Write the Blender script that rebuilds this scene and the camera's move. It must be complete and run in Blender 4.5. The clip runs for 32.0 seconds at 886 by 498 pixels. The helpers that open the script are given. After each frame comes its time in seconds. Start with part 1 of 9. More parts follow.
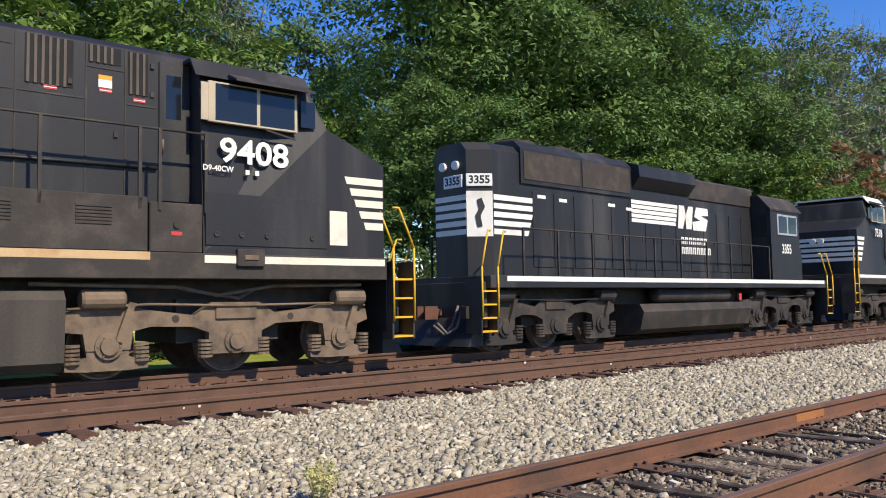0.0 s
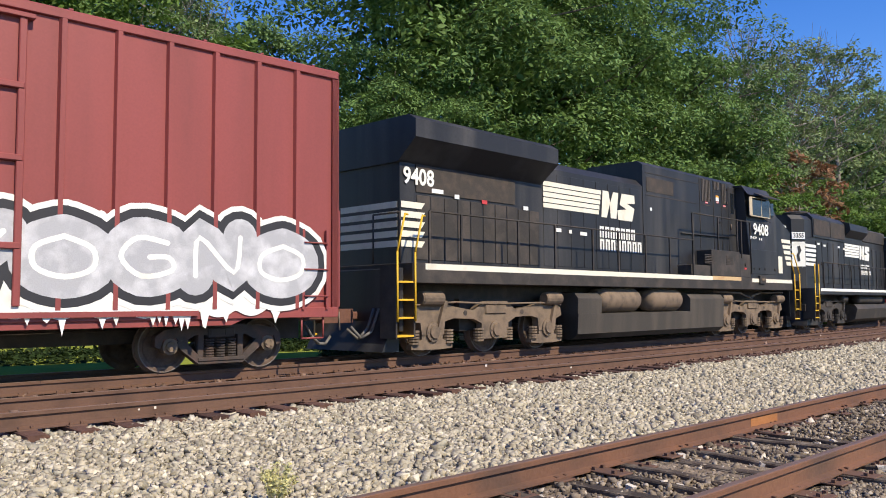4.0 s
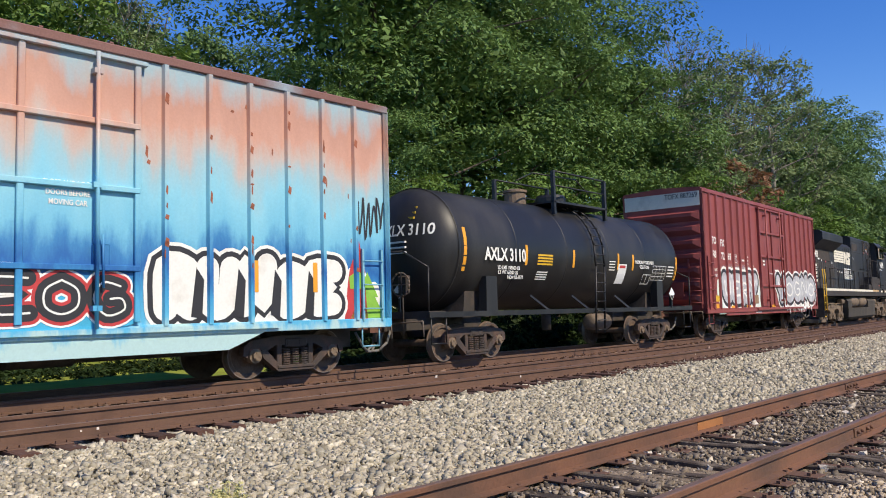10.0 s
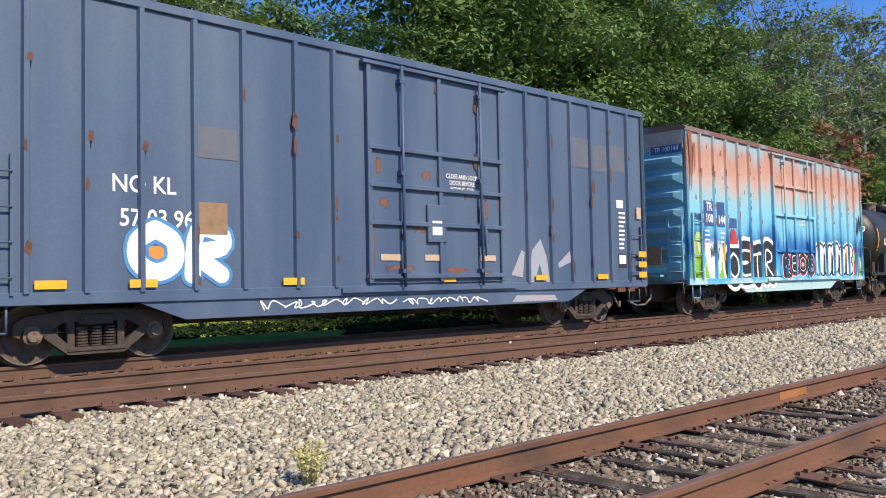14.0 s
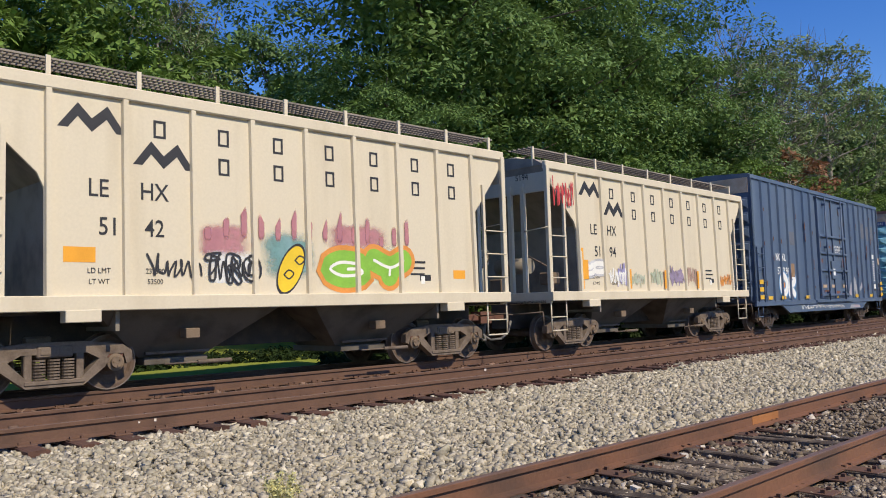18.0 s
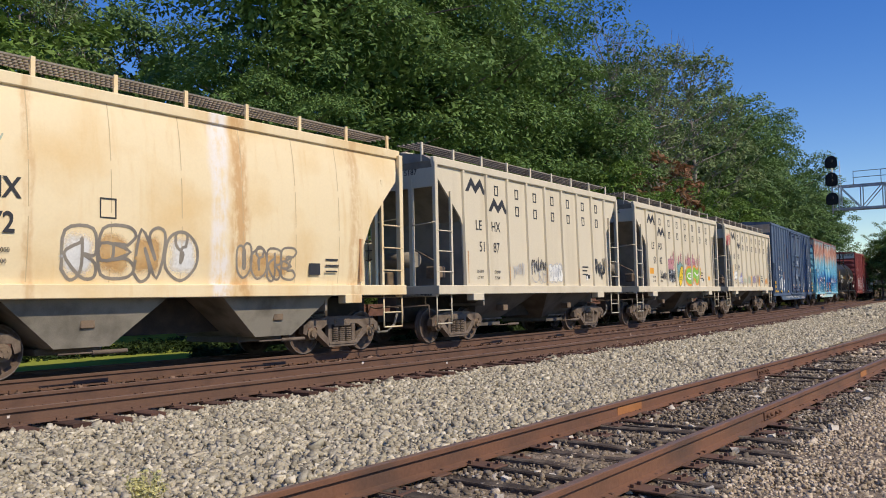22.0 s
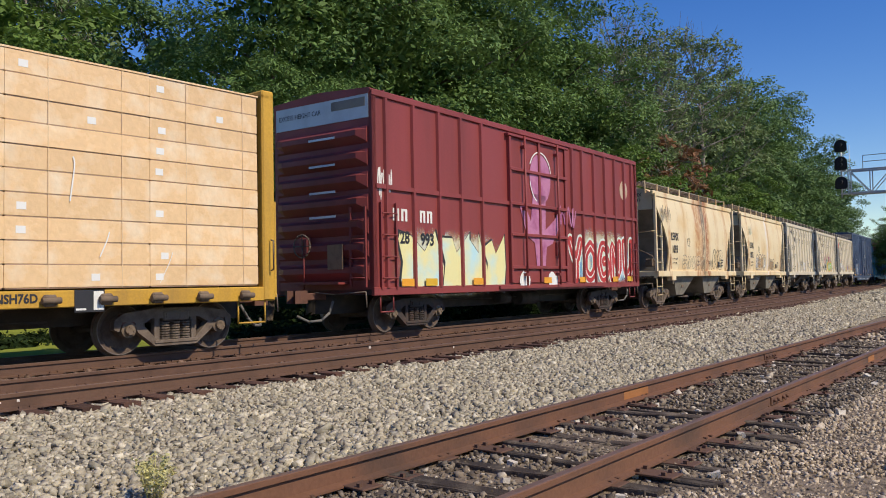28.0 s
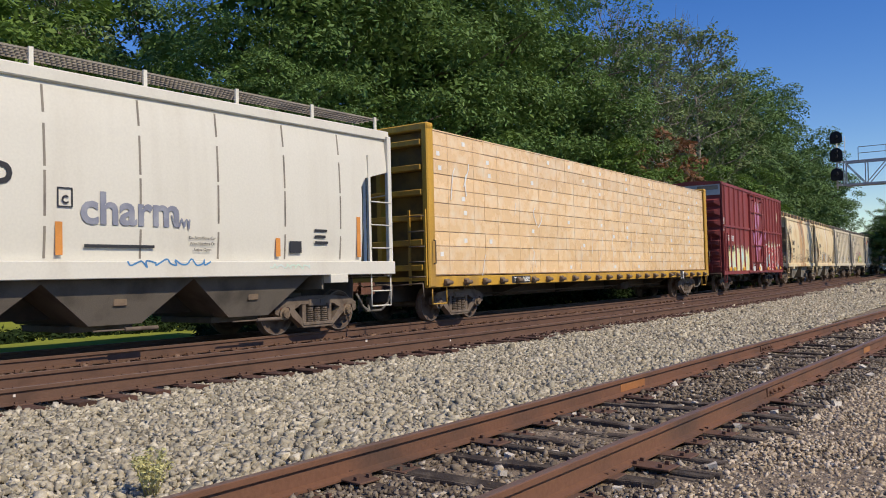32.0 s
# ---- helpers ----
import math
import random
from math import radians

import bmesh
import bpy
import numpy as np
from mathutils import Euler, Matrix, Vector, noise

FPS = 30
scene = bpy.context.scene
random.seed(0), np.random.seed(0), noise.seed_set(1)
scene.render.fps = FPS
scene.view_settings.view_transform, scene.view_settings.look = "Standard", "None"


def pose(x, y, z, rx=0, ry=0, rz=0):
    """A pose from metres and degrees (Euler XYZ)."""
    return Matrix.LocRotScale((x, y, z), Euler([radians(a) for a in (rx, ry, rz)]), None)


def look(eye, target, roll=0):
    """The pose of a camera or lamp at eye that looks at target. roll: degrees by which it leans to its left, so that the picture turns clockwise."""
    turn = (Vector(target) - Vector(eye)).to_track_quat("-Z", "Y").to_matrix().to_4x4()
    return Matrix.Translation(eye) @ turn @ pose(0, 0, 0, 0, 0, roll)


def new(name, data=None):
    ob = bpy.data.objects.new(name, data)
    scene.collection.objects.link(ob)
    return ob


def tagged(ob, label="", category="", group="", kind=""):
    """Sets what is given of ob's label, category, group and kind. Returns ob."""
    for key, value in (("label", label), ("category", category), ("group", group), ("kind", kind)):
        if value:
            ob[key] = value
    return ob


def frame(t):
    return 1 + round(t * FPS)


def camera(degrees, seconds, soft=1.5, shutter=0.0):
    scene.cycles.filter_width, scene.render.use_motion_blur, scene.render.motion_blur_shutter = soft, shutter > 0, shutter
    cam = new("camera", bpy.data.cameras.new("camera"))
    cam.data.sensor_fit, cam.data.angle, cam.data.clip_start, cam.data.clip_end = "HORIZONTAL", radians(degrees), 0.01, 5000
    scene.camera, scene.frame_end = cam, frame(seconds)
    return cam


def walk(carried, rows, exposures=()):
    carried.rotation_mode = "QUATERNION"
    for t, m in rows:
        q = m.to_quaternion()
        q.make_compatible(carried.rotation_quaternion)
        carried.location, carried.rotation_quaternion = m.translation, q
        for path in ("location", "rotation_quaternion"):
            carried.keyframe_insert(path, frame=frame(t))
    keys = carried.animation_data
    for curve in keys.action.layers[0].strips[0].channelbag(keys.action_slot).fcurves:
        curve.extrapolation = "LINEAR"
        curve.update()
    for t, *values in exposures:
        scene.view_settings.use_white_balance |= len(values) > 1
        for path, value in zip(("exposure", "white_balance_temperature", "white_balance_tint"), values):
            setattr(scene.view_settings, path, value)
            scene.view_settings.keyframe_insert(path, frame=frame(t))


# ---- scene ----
cam = camera(56.69, 32.0, soft=1.0)


def aim(x, y, z, turn, tilt, lean):
    """A camera pose: turn from the +x axis towards +y, tilt upwards, lean, in degrees."""
    a, e = radians(turn), radians(tilt)
    way = Vector((math.cos(a) * math.cos(e), math.sin(a) * math.cos(e), math.sin(e)))
    return look((x, y, z), Vector((x, y, z)) + way, lean)


walk(cam, [(t, aim(*row)) for t, *row in (
    (0.0, -0.017, -0.018, 1.202, 48.20, 3.30, -0.57),
    (0.5, -0.013, 0.018, 1.226, 46.93, 2.92, -0.14),
    (1.0, -0.005, 0.011, 1.231, 46.69, 2.84, -0.11),
    (1.5, -0.010, 0.008, 1.221, 46.55, 2.61, 0.20),
    (2.0, -0.001, 0.013, 1.282, 46.72, 1.87, -0.25),
    (2.5, -0.015, 0.019, 1.215, 47.69, 2.35, -0.22),
    (4.5, 0.009, -0.024, 1.210, 44.53, 3.32, -0.35),
    (5.0, -0.008, -0.022, 1.229, 42.45, 1.89, -1.03),
    (5.5, -0.031, -0.007, 1.225, 38.59, 2.58, -1.58),
    (6.0, -0.014, 0.010, 1.235, 35.57, 2.39, -1.77),
    (6.5, -0.012, -0.002, 1.231, 36.30, 3.42, -2.34),
    (7.0, -0.014, 0.000, 1.232, 37.42, 3.85, -2.15),
    (7.5, 0.008, -0.009, 1.233, 36.91, 3.55, -2.14),
    (8.0, 0.009, 0.001, 1.232, 36.24, 3.45, -1.73),
    (8.5, 0.004, -0.005, 1.239, 36.17, 3.76, -1.56),
    (9.0, 0.034, -0.023, 1.227, 36.83, 3.78, -1.61),
    (9.5, 0.005, -0.006, 1.231, 38.88, 3.93, -0.87),
    (10.0, -0.008, 0.006, 1.221, 41.94, 4.13, -1.02),
    (10.5, -0.000, 0.002, 1.227, 42.47, 3.67, -1.49),
    (11.0, -0.002, 0.003, 1.219, 42.21, 3.40, -1.78),
    (11.5, -0.006, 0.003, 1.221, 42.45, 3.08, -1.77),
    (12.0, -0.002, 0.008, 1.214, 42.58, 2.72, -1.45),
    (12.5, -0.016, 0.008, 1.211, 43.16, 2.39, -1.32),
    (13.0, -0.016, 0.019, 1.194, 44.62, 1.70, -1.33),
    (13.5, -0.023, 0.025, 1.199, 46.21, 1.61, -0.84),
    (15.5, -0.023, 0.018, 1.202, 47.87, 2.73, -0.81),
    (16.0, -0.026, 0.015, 1.208, 47.66, 3.28, -0.57),
    (16.5, -0.019, 0.016, 1.208, 46.92, 3.21, -0.84),
    (17.0, -0.013, 0.009, 1.206, 45.75, 2.95, -1.37),
    (17.5, -0.006, 0.011, 1.210, 45.06, 3.23, -1.39),
    (18.0, -0.016, 0.007, 1.211, 45.28, 3.78, -1.25),
    (18.5, -0.016, 0.004, 1.215, 44.80, 3.46, -1.32),
    (19.0, 0.004, 0.024, 1.220, 41.56, 3.20, -0.93),
    (19.5, 0.002, 0.004, 1.210, 38.57, 3.45, -0.95),
    (20.0, 0.001, -0.003, 1.210, 37.62, 3.63, -1.05),
    (20.5, 0.003, -0.001, 1.218, 37.22, 3.53, -0.90),
    (21.0, 0.009, -0.010, 1.221, 37.18, 3.40, -0.71),
    (21.5, 0.005, -0.008, 1.220, 37.16, 3.20, -0.61),
    (22.0, 0.007, -0.005, 1.218, 36.99, 3.14, -0.64),
    (22.5, 0.004, -0.006, 1.222, 36.92, 3.03, -0.61),
    (23.0, 0.006, -0.006, 1.202, 36.84, 3.12, -0.54),
    (23.5, 0.015, -0.008, 1.222, 36.78, 2.93, -0.64),
    (24.0, 0.015, -0.010, 1.217, 37.03, 2.74, -0.63),
    (24.5, 0.009, -0.012, 1.218, 37.42, 2.63, -0.47),
    (25.0, 0.008, -0.003, 1.217, 37.49, 2.64, -0.35),
    (25.5, 0.009, -0.005, 1.217, 37.59, 2.66, -0.46),
    (27.5, 0.017, -0.005, 1.218, 37.39, 2.01, -0.71),
    (28.0, 0.013, -0.005, 1.220, 37.49, 2.07, -0.63),
    (28.5, 0.013, -0.008, 1.218, 37.66, 2.03, -0.61),
    (29.0, 0.015, -0.013, 1.213, 37.68, 1.80, -0.67),
    (29.5, 0.018, -0.010, 1.215, 37.70, 1.72, -0.76),
    (30.0, 0.021, -0.011, 1.217, 37.53, 1.82, -0.74),
    (30.5, 0.016, -0.007, 1.219, 37.40, 1.64, -0.70),
    (31.0, 0.021, -0.001, 1.212, 37.57, 1.77, -0.93),
    (31.5, 0.016, -0.000, 1.217, 37.32, 1.77, -0.88),
    (32.0, 0.023, 0.001, 1.220, 37.24, 1.59, -0.88),
)], exposures=[(0, 0.25), (6, 0.38), (9, 0.42), (10, 0.1), (12, 0.2), (13.5, 0.4), (15.5, -0.12), (19, -0.02), (21, -0.14), (27.5, -0.18), (30, -0.3), (32, -0.26)])

# ---- light ----
SUN_TURN, SUN_HIGH = -88.0, 45.0    # where the sun stands: degrees from +x towards +y, and above the horizon
world = bpy.data.worlds.new("sky")
world.use_nodes = True
scene.world = world
sky = world.node_tree.nodes.new("ShaderNodeTexSky")
sky.sky_type, sky.sun_disc = "NISHITA", False
sky.sun_elevation, sky.sun_rotation = radians(SUN_HIGH), radians(90 - SUN_TURN)
sky.air_density, sky.dust_density, sky.ozone_density = 1.0, 0.0, 3.0
tone = world.node_tree.nodes.new("ShaderNodeHueSaturation")
tone.inputs["Hue"].default_value, tone.inputs["Saturation"].default_value, tone.inputs["Value"].default_value = 0.518, 1.36, 1.3
world.node_tree.links.new(sky.outputs[0], tone.inputs["Color"])
world.node_tree.links.new(tone.outputs[0], world.node_tree.nodes["Background"].inputs[0])
world.node_tree.nodes["Background"].inputs[1].default_value = 0.115
sun_data = bpy.data.lights.new("sun", "SUN")
sun_data.energy, sun_data.angle, sun_data.color = 4.8, radians(0.53), (1.0, 0.87, 0.66)
sun = new("sun", sun_data)
sun_way = Vector((math.cos(radians(SUN_TURN)) * math.cos(radians(SUN_HIGH)), math.sin(radians(SUN_TURN)) * math.cos(radians(SUN_HIGH)), math.sin(radians(SUN_HIGH))))
sun.matrix_world = look(sun_way * 50, (0, 0, 0))
scene.view_settings.exposure = 0.0

# ---- materials ----
def rgb(c, a=1.0):
    return (*c, a) if len(c) == 3 else c


def mat(name, colour, rough=0.7, metal=0.0, vary=0.25, scale=3.0, grain=60.0, bump=0.15, second=None, amount=0.45, streak=False, spec=0.4, island=0.0, objects=0.0):
    """A painted or raw surface: colour with soft stains of a second colour, fine grain and a little relief. streak: the stains run down."""
    m = bpy.data.materials.new(name)
    m.use_nodes = True
    n, l = m.node_tree.nodes, m.node_tree.links
    bs = n["Principled BSDF"]
    co = n.new("ShaderNodeTexCoord")
    mp = n.new("ShaderNodeMapping")
    l.new(co.outputs["Object"], mp.inputs[0])
    if streak:
        mp.inputs["Scale"].default_value = (1, 1, 0.12)
    big = n.new("ShaderNodeTexNoise")
    big.inputs["Scale"].default_value, big.inputs["Detail"].default_value = scale, 6
    l.new(mp.outputs[0], big.inputs[0])
    fine = n.new("ShaderNodeTexNoise")
    fine.inputs["Scale"].default_value, fine.inputs["Detail"].default_value = grain, 4
    l.new(co.outputs["Object"], fine.inputs[0])
    ramp = n.new("ShaderNodeValToRGB")
    ramp.color_ramp.elements[0].position, ramp.color_ramp.elements[1].position = amount, min(0.98, amount + 0.25)
    l.new(big.outputs[0], ramp.inputs[0])
    mix = n.new("ShaderNodeMix")
    mix.data_type = "RGBA"
    two = second or tuple(c * (1 - vary) for c in colour[:3])
    mix.inputs[6].default_value, mix.inputs[7].default_value = rgb(colour), rgb(two)
    l.new(ramp.outputs[0], mix.inputs[0])
    hs = n.new("ShaderNodeHueSaturation")
    l.new(mix.outputs[2], hs.inputs["Color"])
    mr = n.new("ShaderNodeMapRange")
    mr.inputs[3].default_value, mr.inputs[4].default_value = 1 - vary, 1 + vary
    l.new(fine.outputs[0], mr.inputs[0])
    last = mr.outputs[0]
    if island or objects:
        r = n.new("ShaderNodeNewGeometry" if island else "ShaderNodeObjectInfo")
        m2 = n.new("ShaderNodeMapRange")
        k = island or objects
        m2.inputs[3].default_value, m2.inputs[4].default_value = 1 - k, 1 + k
        l.new(r.outputs["Random Per Island" if island else "Random"], m2.inputs[0])
        mu = n.new("ShaderNodeMath")
        mu.operation = "MULTIPLY"
        l.new(last, mu.inputs[0]), l.new(m2.outputs[0], mu.inputs[1])
        last = mu.outputs[0]
    l.new(last, hs.inputs["Value"])
    l.new(hs.outputs[0], bs.inputs["Base Color"])
    rr = n.new("ShaderNodeMapRange")
    rr.inputs[3].default_value, rr.inputs[4].default_value = max(0.05, rough - 0.12), min(1, rough + 0.12)
    l.new(big.outputs[0], rr.inputs[0])
    l.new(rr.outputs[0], bs.inputs["Roughness"])
    bs.inputs["Metallic"].default_value, bs.inputs["Specular IOR Level"].default_value = metal, spec
    if bump:
        bp = n.new("ShaderNodeBump")
        bp.inputs["Strength"].default_value, bp.inputs["Distance"].default_value = bump, 0.02
        l.new(fine.outputs[0], bp.inputs["Height"])
        l.new(bp.outputs[0], bs.inputs["Normal"])
    return m


def leaf_mat(name, colour, back):
    m = mat(name, colour, 0.6, vary=0.35, scale=0.8, grain=9, bump=0, second=back, amount=0.5, island=0.4, spec=0.2)
    n, l = m.node_tree.nodes, m.node_tree.links
    bs = n["Principled BSDF"]
    tr = n.new("ShaderNodeBsdfTranslucent")
    tr.inputs[0].default_value = rgb(tuple(min(1, c * 1.5) for c in colour))
    mx = n.new("ShaderNodeMixShader")
    mx.inputs[0].default_value = 0.2
    l.new(bs.outputs[0], mx.inputs[1]), l.new(tr.outputs[0], mx.inputs[2])
    l.new(mx.outputs[0], n["Material Output"].inputs[0])
    return m


def stone_mat(name, tones):
    """Broken stone: each lump takes its own tone, with fine grain and a little dust."""
    m = mat(name, tones[0], 0.9, vary=0.22, scale=24, grain=90, bump=0.25, second=tuple(c * 0.8 for c in tones[0]))
    n, l = m.node_tree.nodes, m.node_tree.links
    geo = n.new("ShaderNodeNewGeometry")
    ramp = n.new("ShaderNodeValToRGB")
    els = ramp.color_ramp.elements
    els[0].color, els[1].color = rgb(tones[0]), rgb(tones[-1])
    for k, c in enumerate(tones[1:-1]):
        els.new((k + 1) / (len(tones) - 1)).color = rgb(c)
    l.new(geo.outputs["Random Per Island"], ramp.inputs[0])
    mix = [k for k in n if k.bl_idname == "ShaderNodeMix"][0]
    l.new(ramp.outputs[0], mix.inputs[6])
    dim = n.new("ShaderNodeMix")
    dim.data_type, dim.blend_type = "RGBA", "MULTIPLY"
    dim.inputs[0].default_value = 1.0
    dim.inputs[7].default_value = (0.72, 0.69, 0.64, 1)
    l.new(ramp.outputs[0], dim.inputs[6])
    l.new(dim.outputs[2], mix.inputs[7])
    return m


RAIL = mat("rail rust", (0.13, 0.07, 0.045), 0.8, vary=0.2, scale=2.5, grain=40, second=(0.095, 0.053, 0.036))
RAIL_OLD = mat("orange rail rust", (0.17, 0.08, 0.045), 0.75, vary=0.25, scale=1.2, grain=30, second=(0.1, 0.056, 0.038))
RAIL_PATCH = mat("fresh orange rust", (0.36, 0.15, 0.05), 0.8, vary=0.2)
RAIL_TOP = mat("worn rail head", (0.2, 0.13, 0.1), 0.55, metal=0.3, vary=0.15, scale=4, grain=20)
TIE = mat("weathered tie wood", (0.06, 0.044, 0.033), 0.9, vary=0.45, scale=5, grain=50, bump=0.6, second=(0.17, 0.135, 0.1), amount=0.45, island=0.45)
TIE_RED = mat("creosoted tie wood", (0.1, 0.05, 0.035), 0.9, vary=0.35, scale=4, grain=50, bump=0.4, objects=0.3)
STONE = stone_mat("limestone ballast", ((0.22, 0.195, 0.145), (0.32, 0.288, 0.215), (0.42, 0.375, 0.28), (0.37, 0.342, 0.265), (0.49, 0.43, 0.32), (0.44, 0.395, 0.3), (0.55, 0.495, 0.38), (0.68, 0.62, 0.49)))
STONE_DIRT = stone_mat("dusty siding gravel", ((0.18, 0.14, 0.098), (0.36, 0.29, 0.205), (0.54, 0.44, 0.315), (0.3, 0.24, 0.175), (0.62, 0.51, 0.38), (0.45, 0.36, 0.265), (0.78, 0.68, 0.54)))
STONE_DARK = stone_mat("dirty gravel between the siding ties", ((0.07, 0.055, 0.04), (0.16, 0.125, 0.09), (0.27, 0.22, 0.16), (0.12, 0.098, 0.075), (0.34, 0.28, 0.21), (0.2, 0.16, 0.12), (0.62, 0.55, 0.45)))
BED = mat("ballast bed", (0.16, 0.145, 0.12), 0.95, vary=0.5, scale=16, grain=45, bump=1.0, second=(0.08, 0.07, 0.06))
BED_DIRT = mat("gravelly dirt", (0.26, 0.2, 0.14), 0.95, vary=0.6, scale=12, grain=60, bump=1.0, second=(0.075, 0.06, 0.045))
# One grass, two tones: EARTH darkened as if shaded, LAWN brightened as if sunlit.
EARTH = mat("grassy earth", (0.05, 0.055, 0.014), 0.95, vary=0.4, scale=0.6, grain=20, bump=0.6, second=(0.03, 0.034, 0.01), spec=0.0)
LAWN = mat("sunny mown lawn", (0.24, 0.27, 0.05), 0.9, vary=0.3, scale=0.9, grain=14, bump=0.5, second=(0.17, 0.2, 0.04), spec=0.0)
BARK = mat("tree bark", (0.13, 0.1, 0.08), 0.95, vary=0.3, scale=5, grain=30, bump=0.5)
BARK_GREY = mat("pale bare branches", (0.26, 0.23, 0.2), 0.9, vary=0.25, scale=5, grain=30, bump=0.2)
LEAF = leaf_mat("dark oak leaves", (0.12, 0.2, 0.058), (0.066, 0.12, 0.036))
# Leaf colour lowered towards black to stand for the train's shade behind it.
SHADE_WEEDS = leaf_mat("dark weed leaves", (0.024, 0.04, 0.013), (0.015, 0.026, 0.009))
SHADE_WEEDS.node_tree.nodes["Mix Shader"].inputs[0].default_value = 0.1
SHADE_WEEDS.node_tree.nodes["Principled BSDF"].inputs["Specular IOR Level"].default_value = 0.05
LEAF_MID = leaf_mat("mid green leaves", (0.12, 0.195, 0.066), (0.08, 0.14, 0.05))
LEAF_LIGHT = leaf_mat("light green leaves", (0.13, 0.21, 0.045), (0.075, 0.13, 0.03))
LEAF_DULL = leaf_mat("dull olive leaves", (0.165, 0.22, 0.09), (0.12, 0.165, 0.07))
LEAF_RED = leaf_mat("reddish autumn leaves", (0.2, 0.1, 0.05), (0.14, 0.1, 0.045))
LEAF_WEED = leaf_mat("pale weed leaves", (0.5, 0.47, 0.22), (0.38, 0.36, 0.16))
PAINT_MARK = mat("white paint mark on rail", (0.7, 0.62, 0.55), 0.7, vary=0.15)
STEEL_GREY = mat("galvanised steel", (0.5, 0.52, 0.55), 0.5, metal=0.5, vary=0.1)
SIGNAL_BLACK = mat("black signal paint", (0.015, 0.015, 0.017), 0.6, vary=0.2)
WALL_CREAM = mat("cream painted boards", (0.8, 0.74, 0.5), 0.75, vary=0.06, scale=1.5)
ROOF_TEAL = mat("teal metal roof", (0.13, 0.3, 0.32), 0.5, metal=0.2, vary=0.12, scale=0.8)

# ---- building helpers ----
class Shape:
    """Collects vertices and faces of one mesh."""

    def __init__(self):
        self.v, self.f, self.smooth = [], [], []

    def add(self, verts, faces, smooth=False):
        o = len(self.v)
        self.v.extend(tuple(p) for p in verts)
        self.f.extend(tuple(i + o for i in q) for q in faces)
        self.smooth.extend([smooth] * len(faces))
        return self

    def box(self, x0, x1, y0, y1, z0, z1, c=0.0):
        """A box; c cuts its long edges and ends so that they catch the light."""
        if c <= 0:
            v = [(x, y, z) for x in (x0, x1) for y in (y0, y1) for z in (z0, z1)]
            return self.add(v, [(0, 1, 3, 2), (4, 6, 7, 5), (0, 4, 5, 1), (2, 3, 7, 6), (0, 2, 6, 4), (1, 5, 7, 3)])
        xs, ys, zs = (x0, x1), (y0, y1), (z0, z1)
        v, idx = [], {}
        for i in (0, 1):
            for j in (0, 1):
                for k in (0, 1):
                    p = (xs[i], ys[j], zs[k])
                    s = (c if i == 0 else -c, c if j == 0 else -c, c if k == 0 else -c)
                    for a in range(3):
                        q = [p[b] + (0 if b == a else s[b]) for b in range(3)]
                        idx[i, j, k, a] = len(v)
                        v.append(q)
        f = []
        g = lambda a, *t: idx[(*t, a)]
        for i in (0, 1):
            f.append([g(0, i, 0, 0), g(0, i, 1, 0), g(0, i, 1, 1), g(0, i, 0, 1)])
            f.append([g(1, 0, i, 0), g(1, 1, i, 0), g(1, 1, i, 1), g(1, 0, i, 1)])
            f.append([g(2, 0, 0, i), g(2, 1, 0, i), g(2, 1, 1, i), g(2, 0, 1, i)])
        for j in (0, 1):
            for k in (0, 1):
                f.append([g(1, 0, j, k), g(1, 1, j, k), g(2, 1, j, k), g(2, 0, j, k)])
                f.append([g(0, j, 0, k), g(0, j, 1, k), g(2, j, 1, k), g(2, j, 0, k)])
                f.append([g(0, j, k, 0), g(0, j, k, 1), g(1, j, k, 1), g(1, j, k, 0)])
        for i in (0, 1):
            for j in (0, 1):
                for k in (0, 1):
                    f.append([g(0, i, j, k), g(1, i, j, k), g(2, i, j, k)])
        return self.add(v, f)

    def tube(self, a, b, r, n=8, r2=None, caps=True, smooth=True):
        """A round bar from a to b."""
        a, b = Vector(a), Vector(b)
        d = (b - a).normalized()
        u = d.orthogonal().normalized()
        w = d.cross(u)
        r2 = r if r2 is None else r2
        v = []
        for p, q in ((a, r), (b, r2)):
            for i in range(n):
                t = 2 * math.pi * i / n
                v.append(p + (u * math.cos(t) + w * math.sin(t)) * q)
        self.add(v, [(i, (i + 1) % n, n + (i + 1) % n, n + i) for i in range(n)], smooth)
        if caps:
            o = len(self.v) - 2 * n
            self.f.append(tuple(o + i for i in reversed(range(n))))
            self.f.append(tuple(o + n + i for i in range(n)))
            self.smooth += [False, False]
        return self

    def pipe(self, pts, r, n=6):
        for a, b in zip(pts, pts[1:]):
            self.tube(a, b, r, n)
        return self

    def bar(self, a, b, w, t):
        """A flat bar of width w and thickness t from a to b."""
        a, b = Vector(a), Vector(b)
        d = (b - a).normalized()
        side = Vector((0, 1, 0)) if abs(d.y) < 0.9 else Vector((1, 0, 0))
        u = d.cross(side).normalized() * w / 2
        s = u.cross(d).normalized() * t / 2
        v = [p + i * u + j * s for p in (a, b) for i in (-1, 1) for j in (-1, 1)]
        return self.add(v, [(0, 1, 3, 2), (4, 6, 7, 5), (0, 4, 5, 1), (2, 3, 7, 6), (0, 2, 6, 4), (1, 5, 7, 3)])

    def prism(self, outline, y0, y1, axis="y"):
        """A side outline pushed from y0 to y1. axis y: outline in x, z; axis x: outline in y, z; axis z: outline in x, y."""
        n = len(outline)
        put = {"y": lambda a, b, c: (a, c, b), "x": lambda a, b, c: (c, a, b), "z": lambda a, b, c: (a, b, c)}[axis]
        v = [put(a, b, c) for c in (y0, y1) for a, b in outline]
